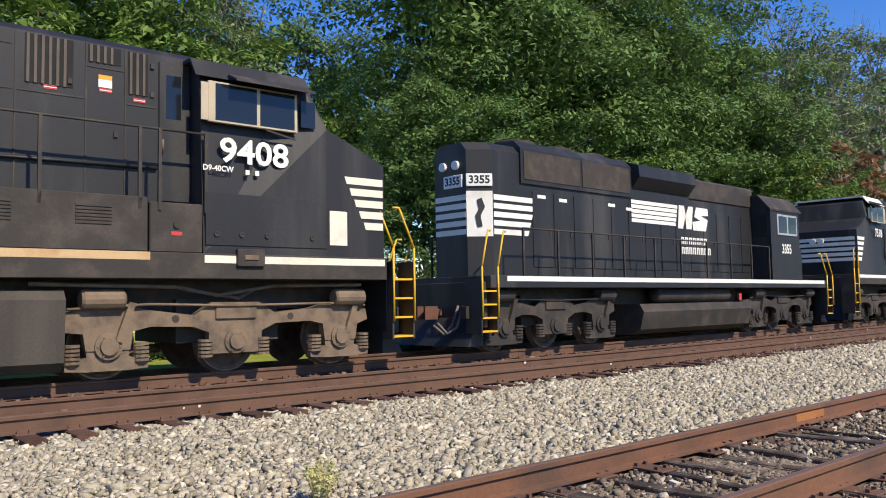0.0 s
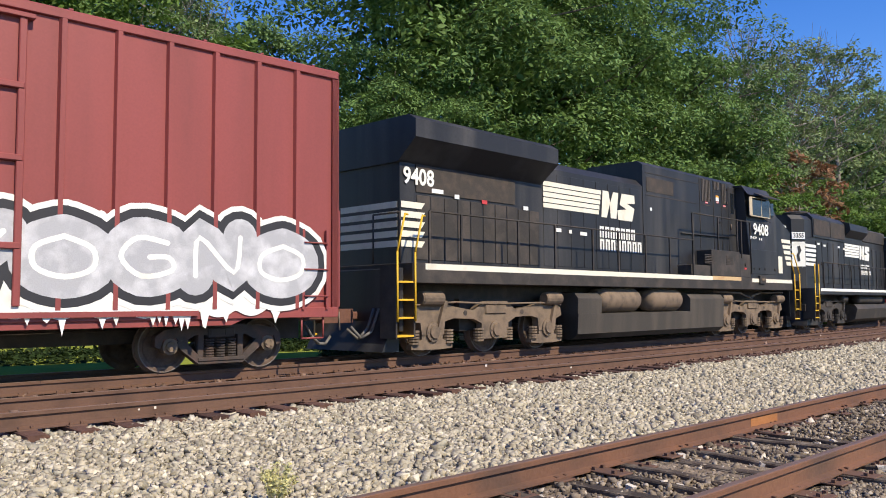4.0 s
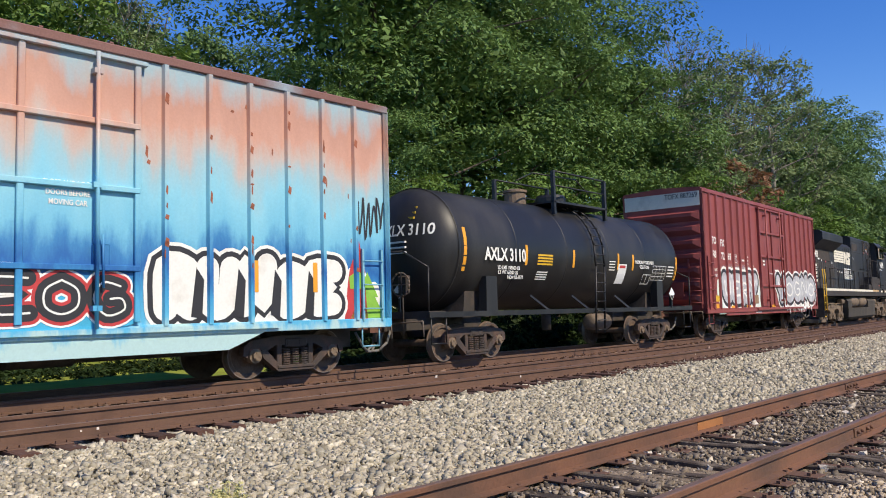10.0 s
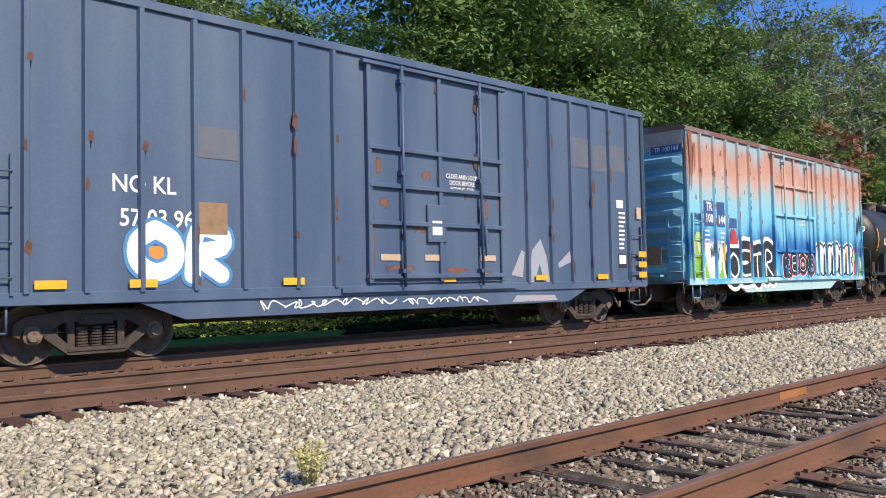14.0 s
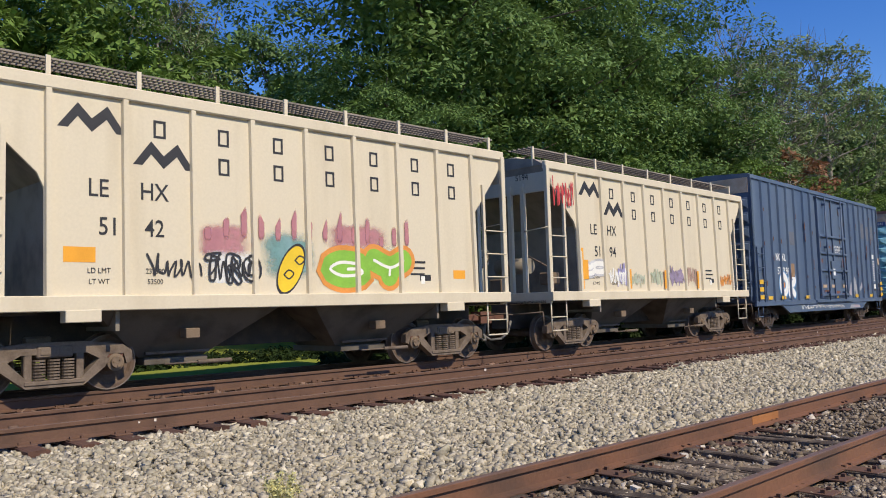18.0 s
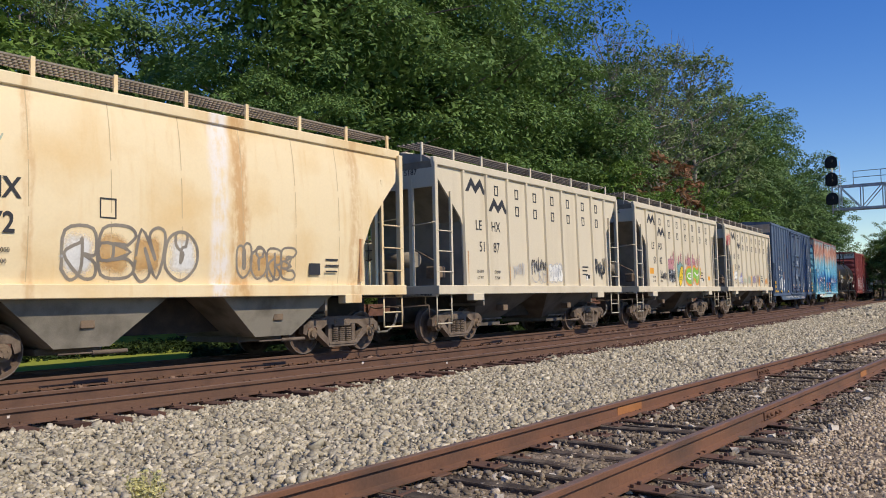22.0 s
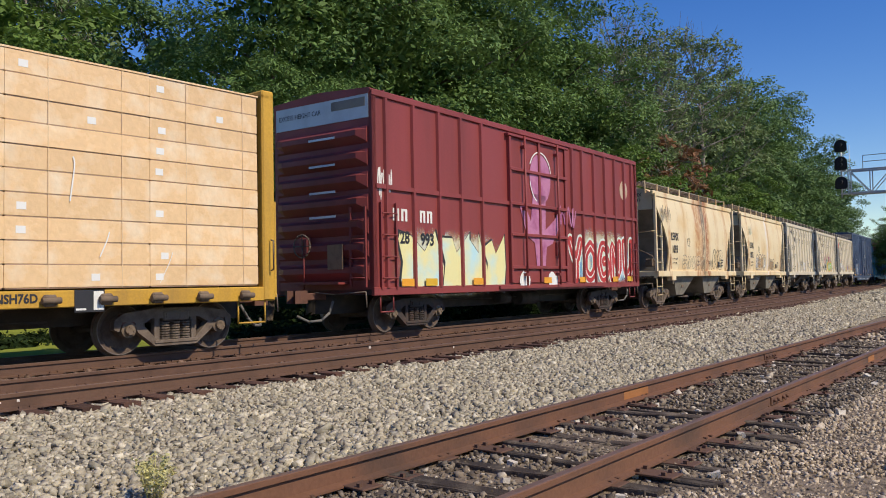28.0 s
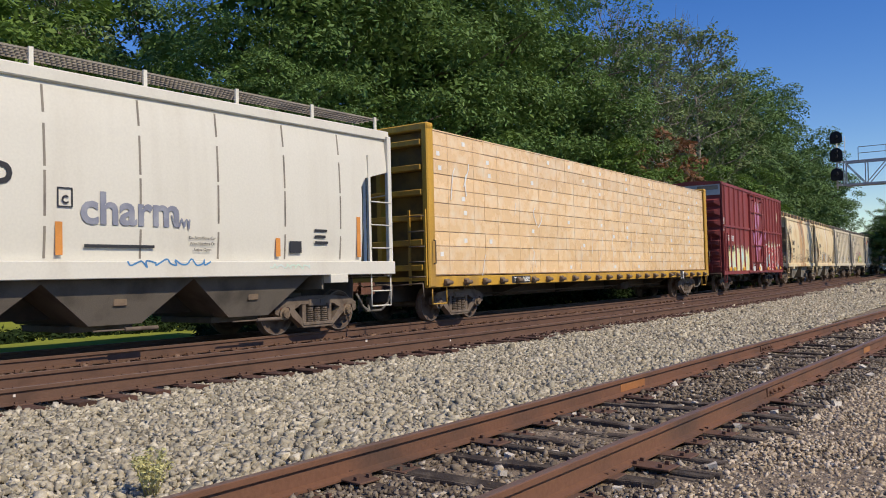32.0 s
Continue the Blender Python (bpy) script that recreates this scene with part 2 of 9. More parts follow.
        f = [(i, (i + 1) % n, n + (i + 1) % n, n + i) for i in range(n)]
        return self.add(v, f + [tuple(reversed(range(n))), tuple(range(n, 2 * n))])

    def loft(self, rings, closed=True, caps=True, smooth=False):
        n = len(rings[0])
        v = [p for r in rings for p in r]
        f = []
        for k in range(len(rings) - 1):
            for i in range(n if closed else n - 1):
                j = (i + 1) % n
                f.append((k * n + i, k * n + j, (k + 1) * n + j, (k + 1) * n + i))
        self.add(v, f, smooth)
        if caps:
            o = len(self.v) - len(v)
            self.f += [tuple(o + i for i in reversed(range(n))), tuple(o + (len(rings) - 1) * n + i for i in range(n))]
            self.smooth += [False, False]
        return self

    def disc(self, c, axis, rings, n=24, smooth=False):
        """A turned body: rings of (offset along the axis, radius) round the axis x, y or z."""
        ax = {"x": (Vector((1, 0, 0)), Vector((0, 1, 0)), Vector((0, 0, 1))), "y": (Vector((0, 1, 0)), Vector((0, 0, 1)), Vector((1, 0, 0))), "z": (Vector((0, 0, 1)), Vector((1, 0, 0)), Vector((0, 1, 0)))}[axis]
        rr = [[Vector(c) + ax[0] * o + (ax[1] * math.cos(2 * math.pi * i / n) + ax[2] * math.sin(2 * math.pi * i / n)) * max(r, 1e-4) for i in range(n)] for o, r in rings]
        return self.loft(rr, smooth=smooth)

    def mesh(self, name, material):
        me = bpy.data.meshes.new(name)
        me.from_pydata([tuple(p) for p in self.v], [], self.f)
        me.polygons.foreach_set("use_smooth", self.smooth)
        bm = bmesh.new()
        bm.from_mesh(me)
        bmesh.ops.recalc_face_normals(bm, faces=bm.faces)
        bm.to_mesh(me)
        bm.free()
        me.materials.append(material)
        return me


def part(name, shape, material, parent, label="", at=None):
    """One mesh object under a thing or part."""
    me = shape if isinstance(shape, bpy.types.Mesh) else shape.mesh(name, material)
    ob = new(name, me)
    ob.parent = parent
    if at is not None:
        ob.matrix_basis = at
    return tagged(ob, label)


def thing(name, label, category, group="", kind="", at=None):
    ob = new(name)
    if at is not None:
        ob.matrix_basis = at
    return tagged(ob, label, category, group, kind)


def raw_mesh(name, verts, faces, material):
    """A big mesh straight from arrays."""
    me = bpy.data.meshes.new(name)
    verts, faces = np.asarray(verts, np.float32), np.asarray(faces, np.int32)
    k = faces.shape[1]
    me.vertices.add(len(verts))
    me.vertices.foreach_set("co", verts.ravel())
    me.loops.add(faces.size)
    me.loops.foreach_set("vertex_index", faces.ravel())
    me.polygons.add(len(faces))
    me.polygons.foreach_set("loop_start", np.arange(0, faces.size, k, dtype=np.int32))
    me.update(calc_edges=True)
    me.materials.append(material)
    return me


def lettering(name, text, size, parent, at, material, label="", align="CENTER", squeeze=1.0, bold=0.0, gap=1.0):
    """Painted letters as a thin mesh; they lie in the local xy plane of the pose."""
    cu = bpy.data.curves.new(name, "FONT")
    cu.body, cu.size, cu.align_x, cu.align_y, cu.extrude, cu.offset, cu.space_character = text, size, align, "CENTER", 0.001, bold, gap
    cu.resolution_u = 3
    ob = bpy.data.objects.new(name, cu)
    me = bpy.data.meshes.new_from_object(ob)
    bpy.data.objects.remove(ob)
    bpy.data.curves.remove(cu)
    me.transform(Matrix.Diagonal((squeeze, 1, 1, 1)))
    me.materials.clear()
    me.materials.append(material)
    o = new(name, me)
    o.parent, o.matrix_basis = parent, at
    return tagged(o, label)


def side_pose(x, y, z):
    """On the side that looks towards -y: letters read from there."""
    return pose(x, y, z, 90, 0, 0)


def end_pose(x, y, z):
    """On the end that looks towards -x."""
    return pose(x, y, z, 90, 0, -90)


# ---- the line of the tracks ----
EYE_HIGH, NEAR_RAIL, SPACING, SIDING = 1.218, 9.363, 3.293, 4.205
GAUGE = 1.505
CANT = radians(0.65)
SIDING_TOP = -0.066


def bend(x):
    u = x - 8.0
    return 3.0285e-3 * u * u / 2 - 4.972e-5 * u ** 3 / 6


def bend_slope(x):
    u = x - 8.0
    return 3.0285e-3 * u - 4.972e-5 * u * u / 2


LINE_X = np.arange(-120.0, 330.0, 0.1)
LINE_S = np.concatenate(([0.0], np.cumsum(np.hypot(np.diff(LINE_X), np.diff(bend(LINE_X))))))
LINE_S -= np.interp(0.0, LINE_X, LINE_S)


def along(s):
    """x at the length s along the line."""
    return float(np.interp(s, LINE_S, LINE_X))


def cross(near_rail, v, z):
    """y and z of a point v across from the middle of a main track, z above its rails."""
    return near_rail + (v + GAUGE / 2) * math.cos(CANT) + z * math.sin(CANT), z * math.cos(CANT) - (v + GAUGE / 2) * math.sin(CANT)


def sweep(shape, outline, base_y, z0, xs, bent=True, smooth=False):
    """Push a cross-section (y, z) along the line."""
    rings = []
    for x in xs:
        k = bend_slope(x) if bent else 0.0
        nx, ny = -k / math.hypot(1, k), 1 / math.hypot(1, k)
        y0 = base_y + (bend(x) if bent else 0.0)
        rings.append([(x + a * nx, y0 + a * ny, z0 + b) for a, b in outline])
    return shape.loft(rings, smooth=smooth)


RAIL_SHAPE = [(-0.076, -0.186), (0.076, -0.186), (0.076, -0.172), (0.012, -0.155), (0.009, -0.05), (0.036, -0.04), (0.036, -0.004), (0.03, 0.0), (-0.03, 0.0), (-0.036, -0.004), (-0.036, -0.04), (-0.009, -0.05), (-0.012, -0.155), (-0.076, -0.172)]

# ---- ground and tracks ----
FAR_XS = list(np.arange(-60, 60, 1.5)) + list(np.arange(60, 260, 4.0))
FAR_RAIL = NEAR_RAIL + SPACING
MAIN_TRACKS = []


def ground_height(x, y):
    """Lies 0.24 m under the rails near the tracks, sinks a little behind them and rises far off behind the trees."""
    d = y - bend(x) * np.clip((y - 6) / 4, 0, 1)
    z = -0.235 + 0.02 * np.sin(x * 0.9 + y * 1.7) * np.clip(np.abs(y) / 3, 0, 1)
    z = z - 0.12 * np.clip((d - 15.5) / 3.0, 0, 1)
    return z + 0.03 * np.clip(d - 30, 0, 60)


def build_ground():
    xs = np.unique(np.concatenate((np.linspace(-1800, -60, 12), np.arange(-60, 260, 2.0), np.linspace(260, 2500, 20))))
    ys = np.unique(np.concatenate((np.linspace(-1500, -12, 10), np.arange(-12, 70, 1.0), np.linspace(70, 2500, 20))))
    gx, gy = np.meshgrid(xs, ys)
    gz = ground_height(gx, gy) - 0.05 - 0.15 * np.clip((13.5 - gy + bend(gx)) / 1.5, 0, 1) * np.clip((gy + 4.5) / 1.5, 0, 1)
    v = np.stack((gx, gy, gz), -1).reshape(-1, 3)
    nx, ny = len(xs), len(ys)
    i = np.arange(nx - 1)[None, :] + np.arange(ny - 1)[:, None] * nx
    f = np.stack((i, i + 1, i + nx + 1, i + nx), -1).reshape(-1, 4)
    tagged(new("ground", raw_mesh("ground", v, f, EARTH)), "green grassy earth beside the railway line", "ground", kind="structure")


def build_lawn():
    """Mown grass from the foot of the far track to the shed; it ends where the added dark growth begins."""
    xs, ys = np.arange(-6.0, 46.0, 0.8), np.arange(16.9, 62.0, 0.75)
    gx, gy = np.meshgrid(xs, ys)
    gx = np.minimum(gx, 0.74 * gy + 0.5 * np.sin(gy * 1.1) + 0.002 * (gx - 20))
    gz = ground_height(gx, gy) - 0.02
    nx, ny = len(xs), len(ys)
    i = np.arange(nx - 1)[None, :] + np.arange(ny - 1)[:, None] * nx
    f = np.stack((i, i + 1, i + nx + 1, i + nx), -1).reshape(-1, 4)
    tagged(new("lawn", raw_mesh("lawn", np.stack((gx, gy, gz), -1).reshape(-1, 3), f, LAWN)), "yellow-green mown lawn behind the railway line, sunlight in its colour", "lawn", kind="structure")


def build_beds():
    xs = FAR_XS
    s = Shape()
    sweep(s, [(-9.0, -0.6), (7.2, -0.95), (6.9, -0.72), (5.6, -0.3), (4.9, -0.24), (1.0, -0.225), (-0.5, -0.25), (-0.9, -0.245), (-1.6, -0.245), (-4.1, -0.25), (-4.4, -0.34), (-9.0, -0.36)], NEAR_RAIL, 0.0, xs)
    tagged(new("ballast_bed", s.mesh("ballast_bed", BED)), "grey crushed limestone ballast bed under the main tracks", "ballast", kind="structure")
    s = Shape()
    sweep(s, [(-6.9, -0.6), (1.0, -0.6), (0.95, -0.24), (0.3, -0.292), (-2.1, -0.292), (-2.7, -0.285), (-6.5, -0.27)], SIDING, 0.0, xs, bent=False)
    tagged(new("siding_bed", s.mesh("siding_bed", BED_DIRT)), "dusty tan gravel bed of the old siding", "gravel", kind="structure")


def build_rails():
    for k, near in enumerate((NEAR_RAIL, FAR_RAIL)):
        track = thing("main_track", "main line track with brown rusty rails on wooden ties", "railway track", "main tracks", "structure")
        for v in (-GAUGE / 2, GAUGE / 2):
            y, z = cross(near, v, 0.0)
            part("rail", sweep(Shape(), RAIL_SHAPE, y, z, FAR_XS), RAIL, track)
            part("rail_head", sweep(Shape(), [(-0.028, 0.0), (0.028, 0.0), (0.024, 0.002), (-0.024, 0.002)], y, z, FAR_XS), RAIL_TOP, track, "worn shiny running surface")
        MAIN_TRACKS.append(track)
        tie_track(track, near, 1.3, True, TIE_RED, k)
    siding = thing("siding_track", "old siding track with orange rusty rails on rotten ties", "railway track", kind="structure")
    for v in (0.0, -GAUGE):
        xs = [x for x in FAR_XS if x < 120]
        part("rail", sweep(Shape(), RAIL_SHAPE, SIDING + v, SIDING_TOP, xs, bent=False), RAIL_OLD, siding)
        part("rail_head", sweep(Shape(), [(-0.028, 0.0), (0.028, 0.0), (0.024, 0.002), (-0.024, 0.002)], SIDING + v, SIDING_TOP, xs, bent=False), RAIL_TOP, siding, "dull rusty running surface")
    tie_track(siding, SIDING - GAUGE, 1.25, False, TIE, 2)
    for jx, v in ((14.7, 0.0), (9.74, -GAUGE)):
        joint = Shape()
        y = SIDING + v
        for s in (-1, 1):
            joint.box(jx - 0.32, jx + 0.32, y + s * 0.014 - 0.012, y + s * 0.014 + 0.012, SIDING_TOP - 0.15, SIDING_TOP - 0.06, 0.004)
            for b in (-0.24, -0.1, 0.1, 0.24):
                joint.tube((jx + b, y + s * 0.02, SIDING_TOP - 0.105), (jx + b, y + s * 0.06, SIDING_TOP - 0.105), 0.02, 6)
        part("joint_bar", joint, RAIL_OLD, siding, "bolted rusty joint bars")
    for px, v, w in ((8.92, 0.0, 0.68), (14.85, -GAUGE, 0.5)):
        y = SIDING + v
        part("rust_patch", Shape().box(px, px + w, y - 0.0135, y - 0.0115, SIDING_TOP - 0.15, SIDING_TOP - 0.055), RAIL_PATCH, siding, "bright orange rust patch")


def rail_marks():
    """Dabs of white paint on the rail webs."""
    for x, v in ((12.53, -GAUGE / 2), (11.8, GAUGE / 2), (29.9, GAUGE / 2), (32.6, -GAUGE / 2), (4.22, -GAUGE / 2), (4.41, -GAUGE / 2), (20.4, -GAUGE / 2)):
        y, z = cross(NEAR_RAIL, v, 0.0)
        w = 0.04 + 0.02 * math.sin(x * 7)
        part("paint_mark", Shape().box(x, x + w, y - 0.016, y - 0.0125, z - 0.1, z - 0.1 + w), PAINT_MARK, MAIN_TRACKS[0], at=Matrix.Translation((0, float(bend(x)), 0)))


def tie_track(track, near, half, bent, material, seed):
    rnd = random.Random(40 + seed)
    meshes = []
    for k in range(5 if bent else 9):
        s = Shape()
        w = rnd.uniform(0.1, 0.118)
        z0 = -0.19 - 0.17
        pts = 7
        slivers = [(-w, w, 0.0, 0.0)] if bent else []
        if not bent:  # rotten wood: long slivers of unequal height and length
            cuts = sorted([-w, w] + [rnd.uniform(-0.8, 0.8) * w for _ in range(rnd.choice((2, 3, 3)))])
            slivers = [(a, b - 0.006, rnd.uniform(-0.045, 0.012), rnd.uniform(0, 0.3) ** 2 * 4) for a, b in zip(cuts, cuts[1:]) if b - a > 0.02]
        for xa, xb, drop, short in slivers:
            rings = []
            for i in range(pts):
                v = -(half - short * rnd.uniform(0.3, 1)) + (2 * half - short) * i / (pts - 1)
                o = rnd.uniform(-0.01, 0.01) if not bent else 0
                t = drop + (rnd.uniform(-0.012, 0.012) if not bent else rnd.uniform(-0.004, 0.002))
                c = (xb - xa) * 0.1
                rings.append([(o + xa, v, z0), (o + xb, v, z0), (o + xb, v, -0.2 + t), (o + xb - c, v, -0.188 + t), (o + xa + c, v, -0.188 + t), (o + xa, v, -0.2 + t)])
            s.loft(rings)
        meshes.append(s.mesh("tie", material))
    plate = Shape()
    for v in (-GAUGE / 2, GAUGE / 2):
        plate.box(-0.1, 0.1, v - 0.18, v + 0.18, -0.192, -0.176, 0.004)
        for a in (-0.06, 0.06):
            for b in (-0.1, 0.1):
                plate.box(a - 0.014, a + 0.014, v + b - 0.016, v + b + 0.016, -0.18, -0.15)
    plate_me = plate.mesh("tie_plate", RAIL)
    x, count, rest = -2.0, 0, Shape()
    while x < 150:
        xx = x + rnd.uniform(-0.03, 0.03)
        y, z = cross(near, 0, 0) if bent else (near + GAUGE / 2, SIDING_TOP)
        m = Matrix.Translation((xx, y + (bend(xx) if bent else 0), z - (0 if bent else rnd.uniform(-0.01, 0.02)))) @ Euler((-CANT if bent else 0, 0, (math.atan(bend_slope(xx)) if bent else 0) + rnd.uniform(-0.02, 0.02) * (1 if bent else 3))).to_matrix().to_4x4() @ Matrix.Translation((0, rnd.uniform(-0.06, 0.06) * (1 if bent else 2.5) - (0 if bent else 0.08), 0))
        if x < 45:
            part("tie", rnd.choice(meshes), material, track, at=m)
            part("tie_plate", plate_me, RAIL, track, at=m)
        else:
            o = len(rest.v)
            me = meshes[0]
            rest.add([m @ p.co for p in me.vertices], [tuple(q.vertices) for q in me.polygons])
        x += 0.5 if bent else rnd.uniform(0.46, 0.62)
    tagged(part("far_ties", rest, material, track), kind="stuff")


def stone_field(name, label, x0, x1, y0, y1, per_metre, size, material, height, seed, bent=False, skip=()):
    """Loose crushed stones, each a small broken lump."""
    r = np.random.RandomState(seed)
    n = int((x1 - x0) * (y1 - y0) * per_metre)
    x, y = r.uniform(x0, x1, n), r.uniform(y0, y1, n)
    keep = np.ones(n, bool)
    for a, b in skip:
        keep &= ~((y > a) & (y < b))
    x, y = x[keep], y[keep]
    n = len(x)
    base = np.array([(x, y, z) for x in (-1, 1) for y in (-1, 1) for z in (-1, 1)], np.float32) * 0.72
    quads = ((0, 1, 3, 2), (4, 6, 7, 5), (0, 4, 5, 1), (2, 3, 7, 6), (0, 2, 6, 4), (1, 5, 7, 3))
    faces = np.array([t for a, b, c, d in quads for t in ((a, b, c), (a, c, d))], np.int32)
    v = base[None] * r.uniform(0.55, 1.15, (n, 8, 1)) + r.uniform(-0.3, 0.3, (n, 8, 3))
    dims = size * r.lognormal(0, 0.33, (n, 1, 1)) * np.stack((r.uniform(0.8, 1.45, n), r.uniform(0.65, 1.05, n), r.uniform(0.5, 0.85, n)), -1)[:, None, :]
    v = v * dims
    a, b = r.uniform(0, 6.28, n), r.normal(0, 0.7, n)
    ca, sa, cb, sb = np.cos(a)[:, None], np.sin(a)[:, None], np.cos(b)[:, None], np.sin(b)[:, None]
    vx, vz = v[..., 0] * cb + v[..., 2] * sb, -v[..., 0] * sb + v[..., 2] * cb
    vx, vy = vx * ca - v[..., 1] * sa, vx * sa + v[..., 1] * ca
    yy = y + (bend(x) if bent else 0)
    out = np.stack((vx + x[:, None], vy + yy[:, None], vz + (height(x, y) + r.uniform(-0.012, 0.014, n))[:, None]), -1)
    f = (faces[None] + (np.arange(n) * 8)[:, None, None]).reshape(-1, 3)
    tagged(new(name, raw_mesh(name, out.reshape(-1, 3), f, material)), label, "gravel", kind="stuff")


def build_stones():
    label = "loose grey crushed limestone ballast between the tracks"
    def flat(x, y):
        return -0.228 + 0.025 * np.sin(x * 2.1 + y) * np.sin(y * 2.7) - 0.022 * np.clip((y - NEAR_RAIL + 0.75) / 0.25, 0, 1)
    stone_field("ballast_stones", label, 1.0, 16.0, SIDING + 0.32, NEAR_RAIL - 0.08, 700, 0.0285, STONE, flat, 1, skip=())
    stone_field("ballast_stones", label, 16.0, 45.0, SIDING + 0.32, NEAR_RAIL - 0.08, 400, 0.033, STONE, flat, 2, True)
    stone_field("ballast_stones", "brown stained ballast between the rails", 3.0, 30.0, NEAR_RAIL + 0.1, FAR_RAIL + 1.3, 90, 0.04, TIE_STONE, lambda x, y: -0.235 + 0 * x, 3, True)
    stone_field("ballast_stones", label, 45.0, 115.0, SIDING + 0.32, NEAR_RAIL - 0.08, 42, 0.07, STONE, flat, 8, True)
    label = "dirty mixed gravel between the rotten siding ties"
    low = lambda x, y: -0.284 + 0.01 * np.sin(x * 0.7) + 0.014 * np.sin(x * 3.3 + y * 2.0)
    wide = lambda x, y: -0.287 + 0.012 * np.sin(x * 3.3 + y * 2.0)
    stone_field("siding_gravel", label, 1.2, 20.0, SIDING - 1.42, SIDING - 0.1, 560, 0.021, STONE_DARK, low, 4)
    stone_field("siding_gravel", label, 2.0, 20.0, SIDING - 2.15, SIDING - 1.6, 800, 0.018, STONE_DARK, low, 10)
    stone_field("siding_gravel", "dusty tan gravel beside the siding", 2.0, 20.0, SIDING - 4.1, SIDING - 2.05, 950, 0.017, STONE_DIRT, wide, 5)
    stone_field("siding_gravel", label, 2.0, 20.0, SIDING + 0.1, SIDING + 0.34, 330, 0.03, STONE, low, 6)
    stone_field("siding_gravel", label, 50.0, 115.0, SIDING - 6.0, SIDING + 0.4, 16, 0.08, STONE_DIRT, low, 9)
    stone_field("siding_gravel", label, 20.0, 50.0, SIDING - 4.1, SIDING + 0.4, 70, 0.04, STONE_DIRT, low, 7, skip=((SIDING - 0.1, SIDING + 0.1), (SIDING - 1.6, SIDING - 1.4)))
    stray = random.Random(77)  # odd pale lumps that have rolled onto the siding
    for k in range(60):
        x, y = 3 + stray.random() ** 1.5 * 14, SIDING - stray.uniform(-0.25, 2.2)
        size = stray.uniform(0.02, 0.045)
        lump = Shape().add([(sx * size * stray.uniform(0.6, 1.2), sy * size * stray.uniform(0.5, 1), sz * size * stray.uniform(0.4, 0.8)) for sx in (-1, 1) for sy in (-1, 1) for sz in (-1, 1)], [(0, 1, 3, 2), (4, 6, 7, 5), (0, 4, 5, 1), (2, 3, 7, 6), (0, 2, 6, 4), (1, 5, 7, 3)])
        ob = new("stone", lump.mesh("stone", STONE_PALE))
        ob.matrix_basis = pose(x, y, -0.285 + size * 0.5, stray.uniform(-20, 20), stray.uniform(-20, 20), stray.uniform(0, 360))
        tagged(ob, "loose pale limestone lump lying beside the siding rail", "stone", "loose stones on the siding")


# ---- trees ----
def leaf_cloud(clumps, per, size, seed, droop=0.4):
    """Leaves as small bent pairs of faces, scattered in a shell round the clump centres (x, y, z, radius)."""
    r = np.random.RandomState(seed)
    vs = []
    for cx, cy, cz, cr in clumps:
        k = max(8, int(per * cr * cr))
        d = r.normal(size=(k, 3))
        d[:, 2] = np.where(r.uniform(size=k) < 0.82, np.abs(d[:, 2]), d[:, 2])
        d /= np.linalg.norm(d, axis=1, keepdims=True)
        rad = cr * r.uniform(0.35, 1.12, (k, 1)) ** 0.6
        off = d * rad * np.array((1.06, 1.06, 0.66))
        off[:, 2] += off[:, 0] * r.normal(0, 0.35) + off[:, 1] * r.normal(0, 0.35)  # each spray hangs at its own slant
        p = np.array((cx, cy, cz)) + off
        nrm = d * 0.7 + r.normal(size=(k, 3)) * 0.42 + np.array((0, 0, 0.6))
        nrm /= np.linalg.norm(nrm, axis=1, keepdims=True)
        t = np.cross(nrm, r.normal(size=(k, 3)))
        t /= np.linalg.norm(t, axis=1, keepdims=True) + 1e-9
        b = np.cross(nrm, t)
        s = size * r.uniform(0.6, 1.35, (k, 1))
        tip, side = t * s, b * s * 0.42
        low = nrm * s * -0.18 * droop
        vs.append(np.stack((p - tip, p - side + low * 0, p + tip + low * 2, p + side + low * 0), 1))
    v = np.concatenate(vs)
    n = len(v)
    f = np.arange(n * 4).reshape(n, 4)
    return v.reshape(-1, 3), f


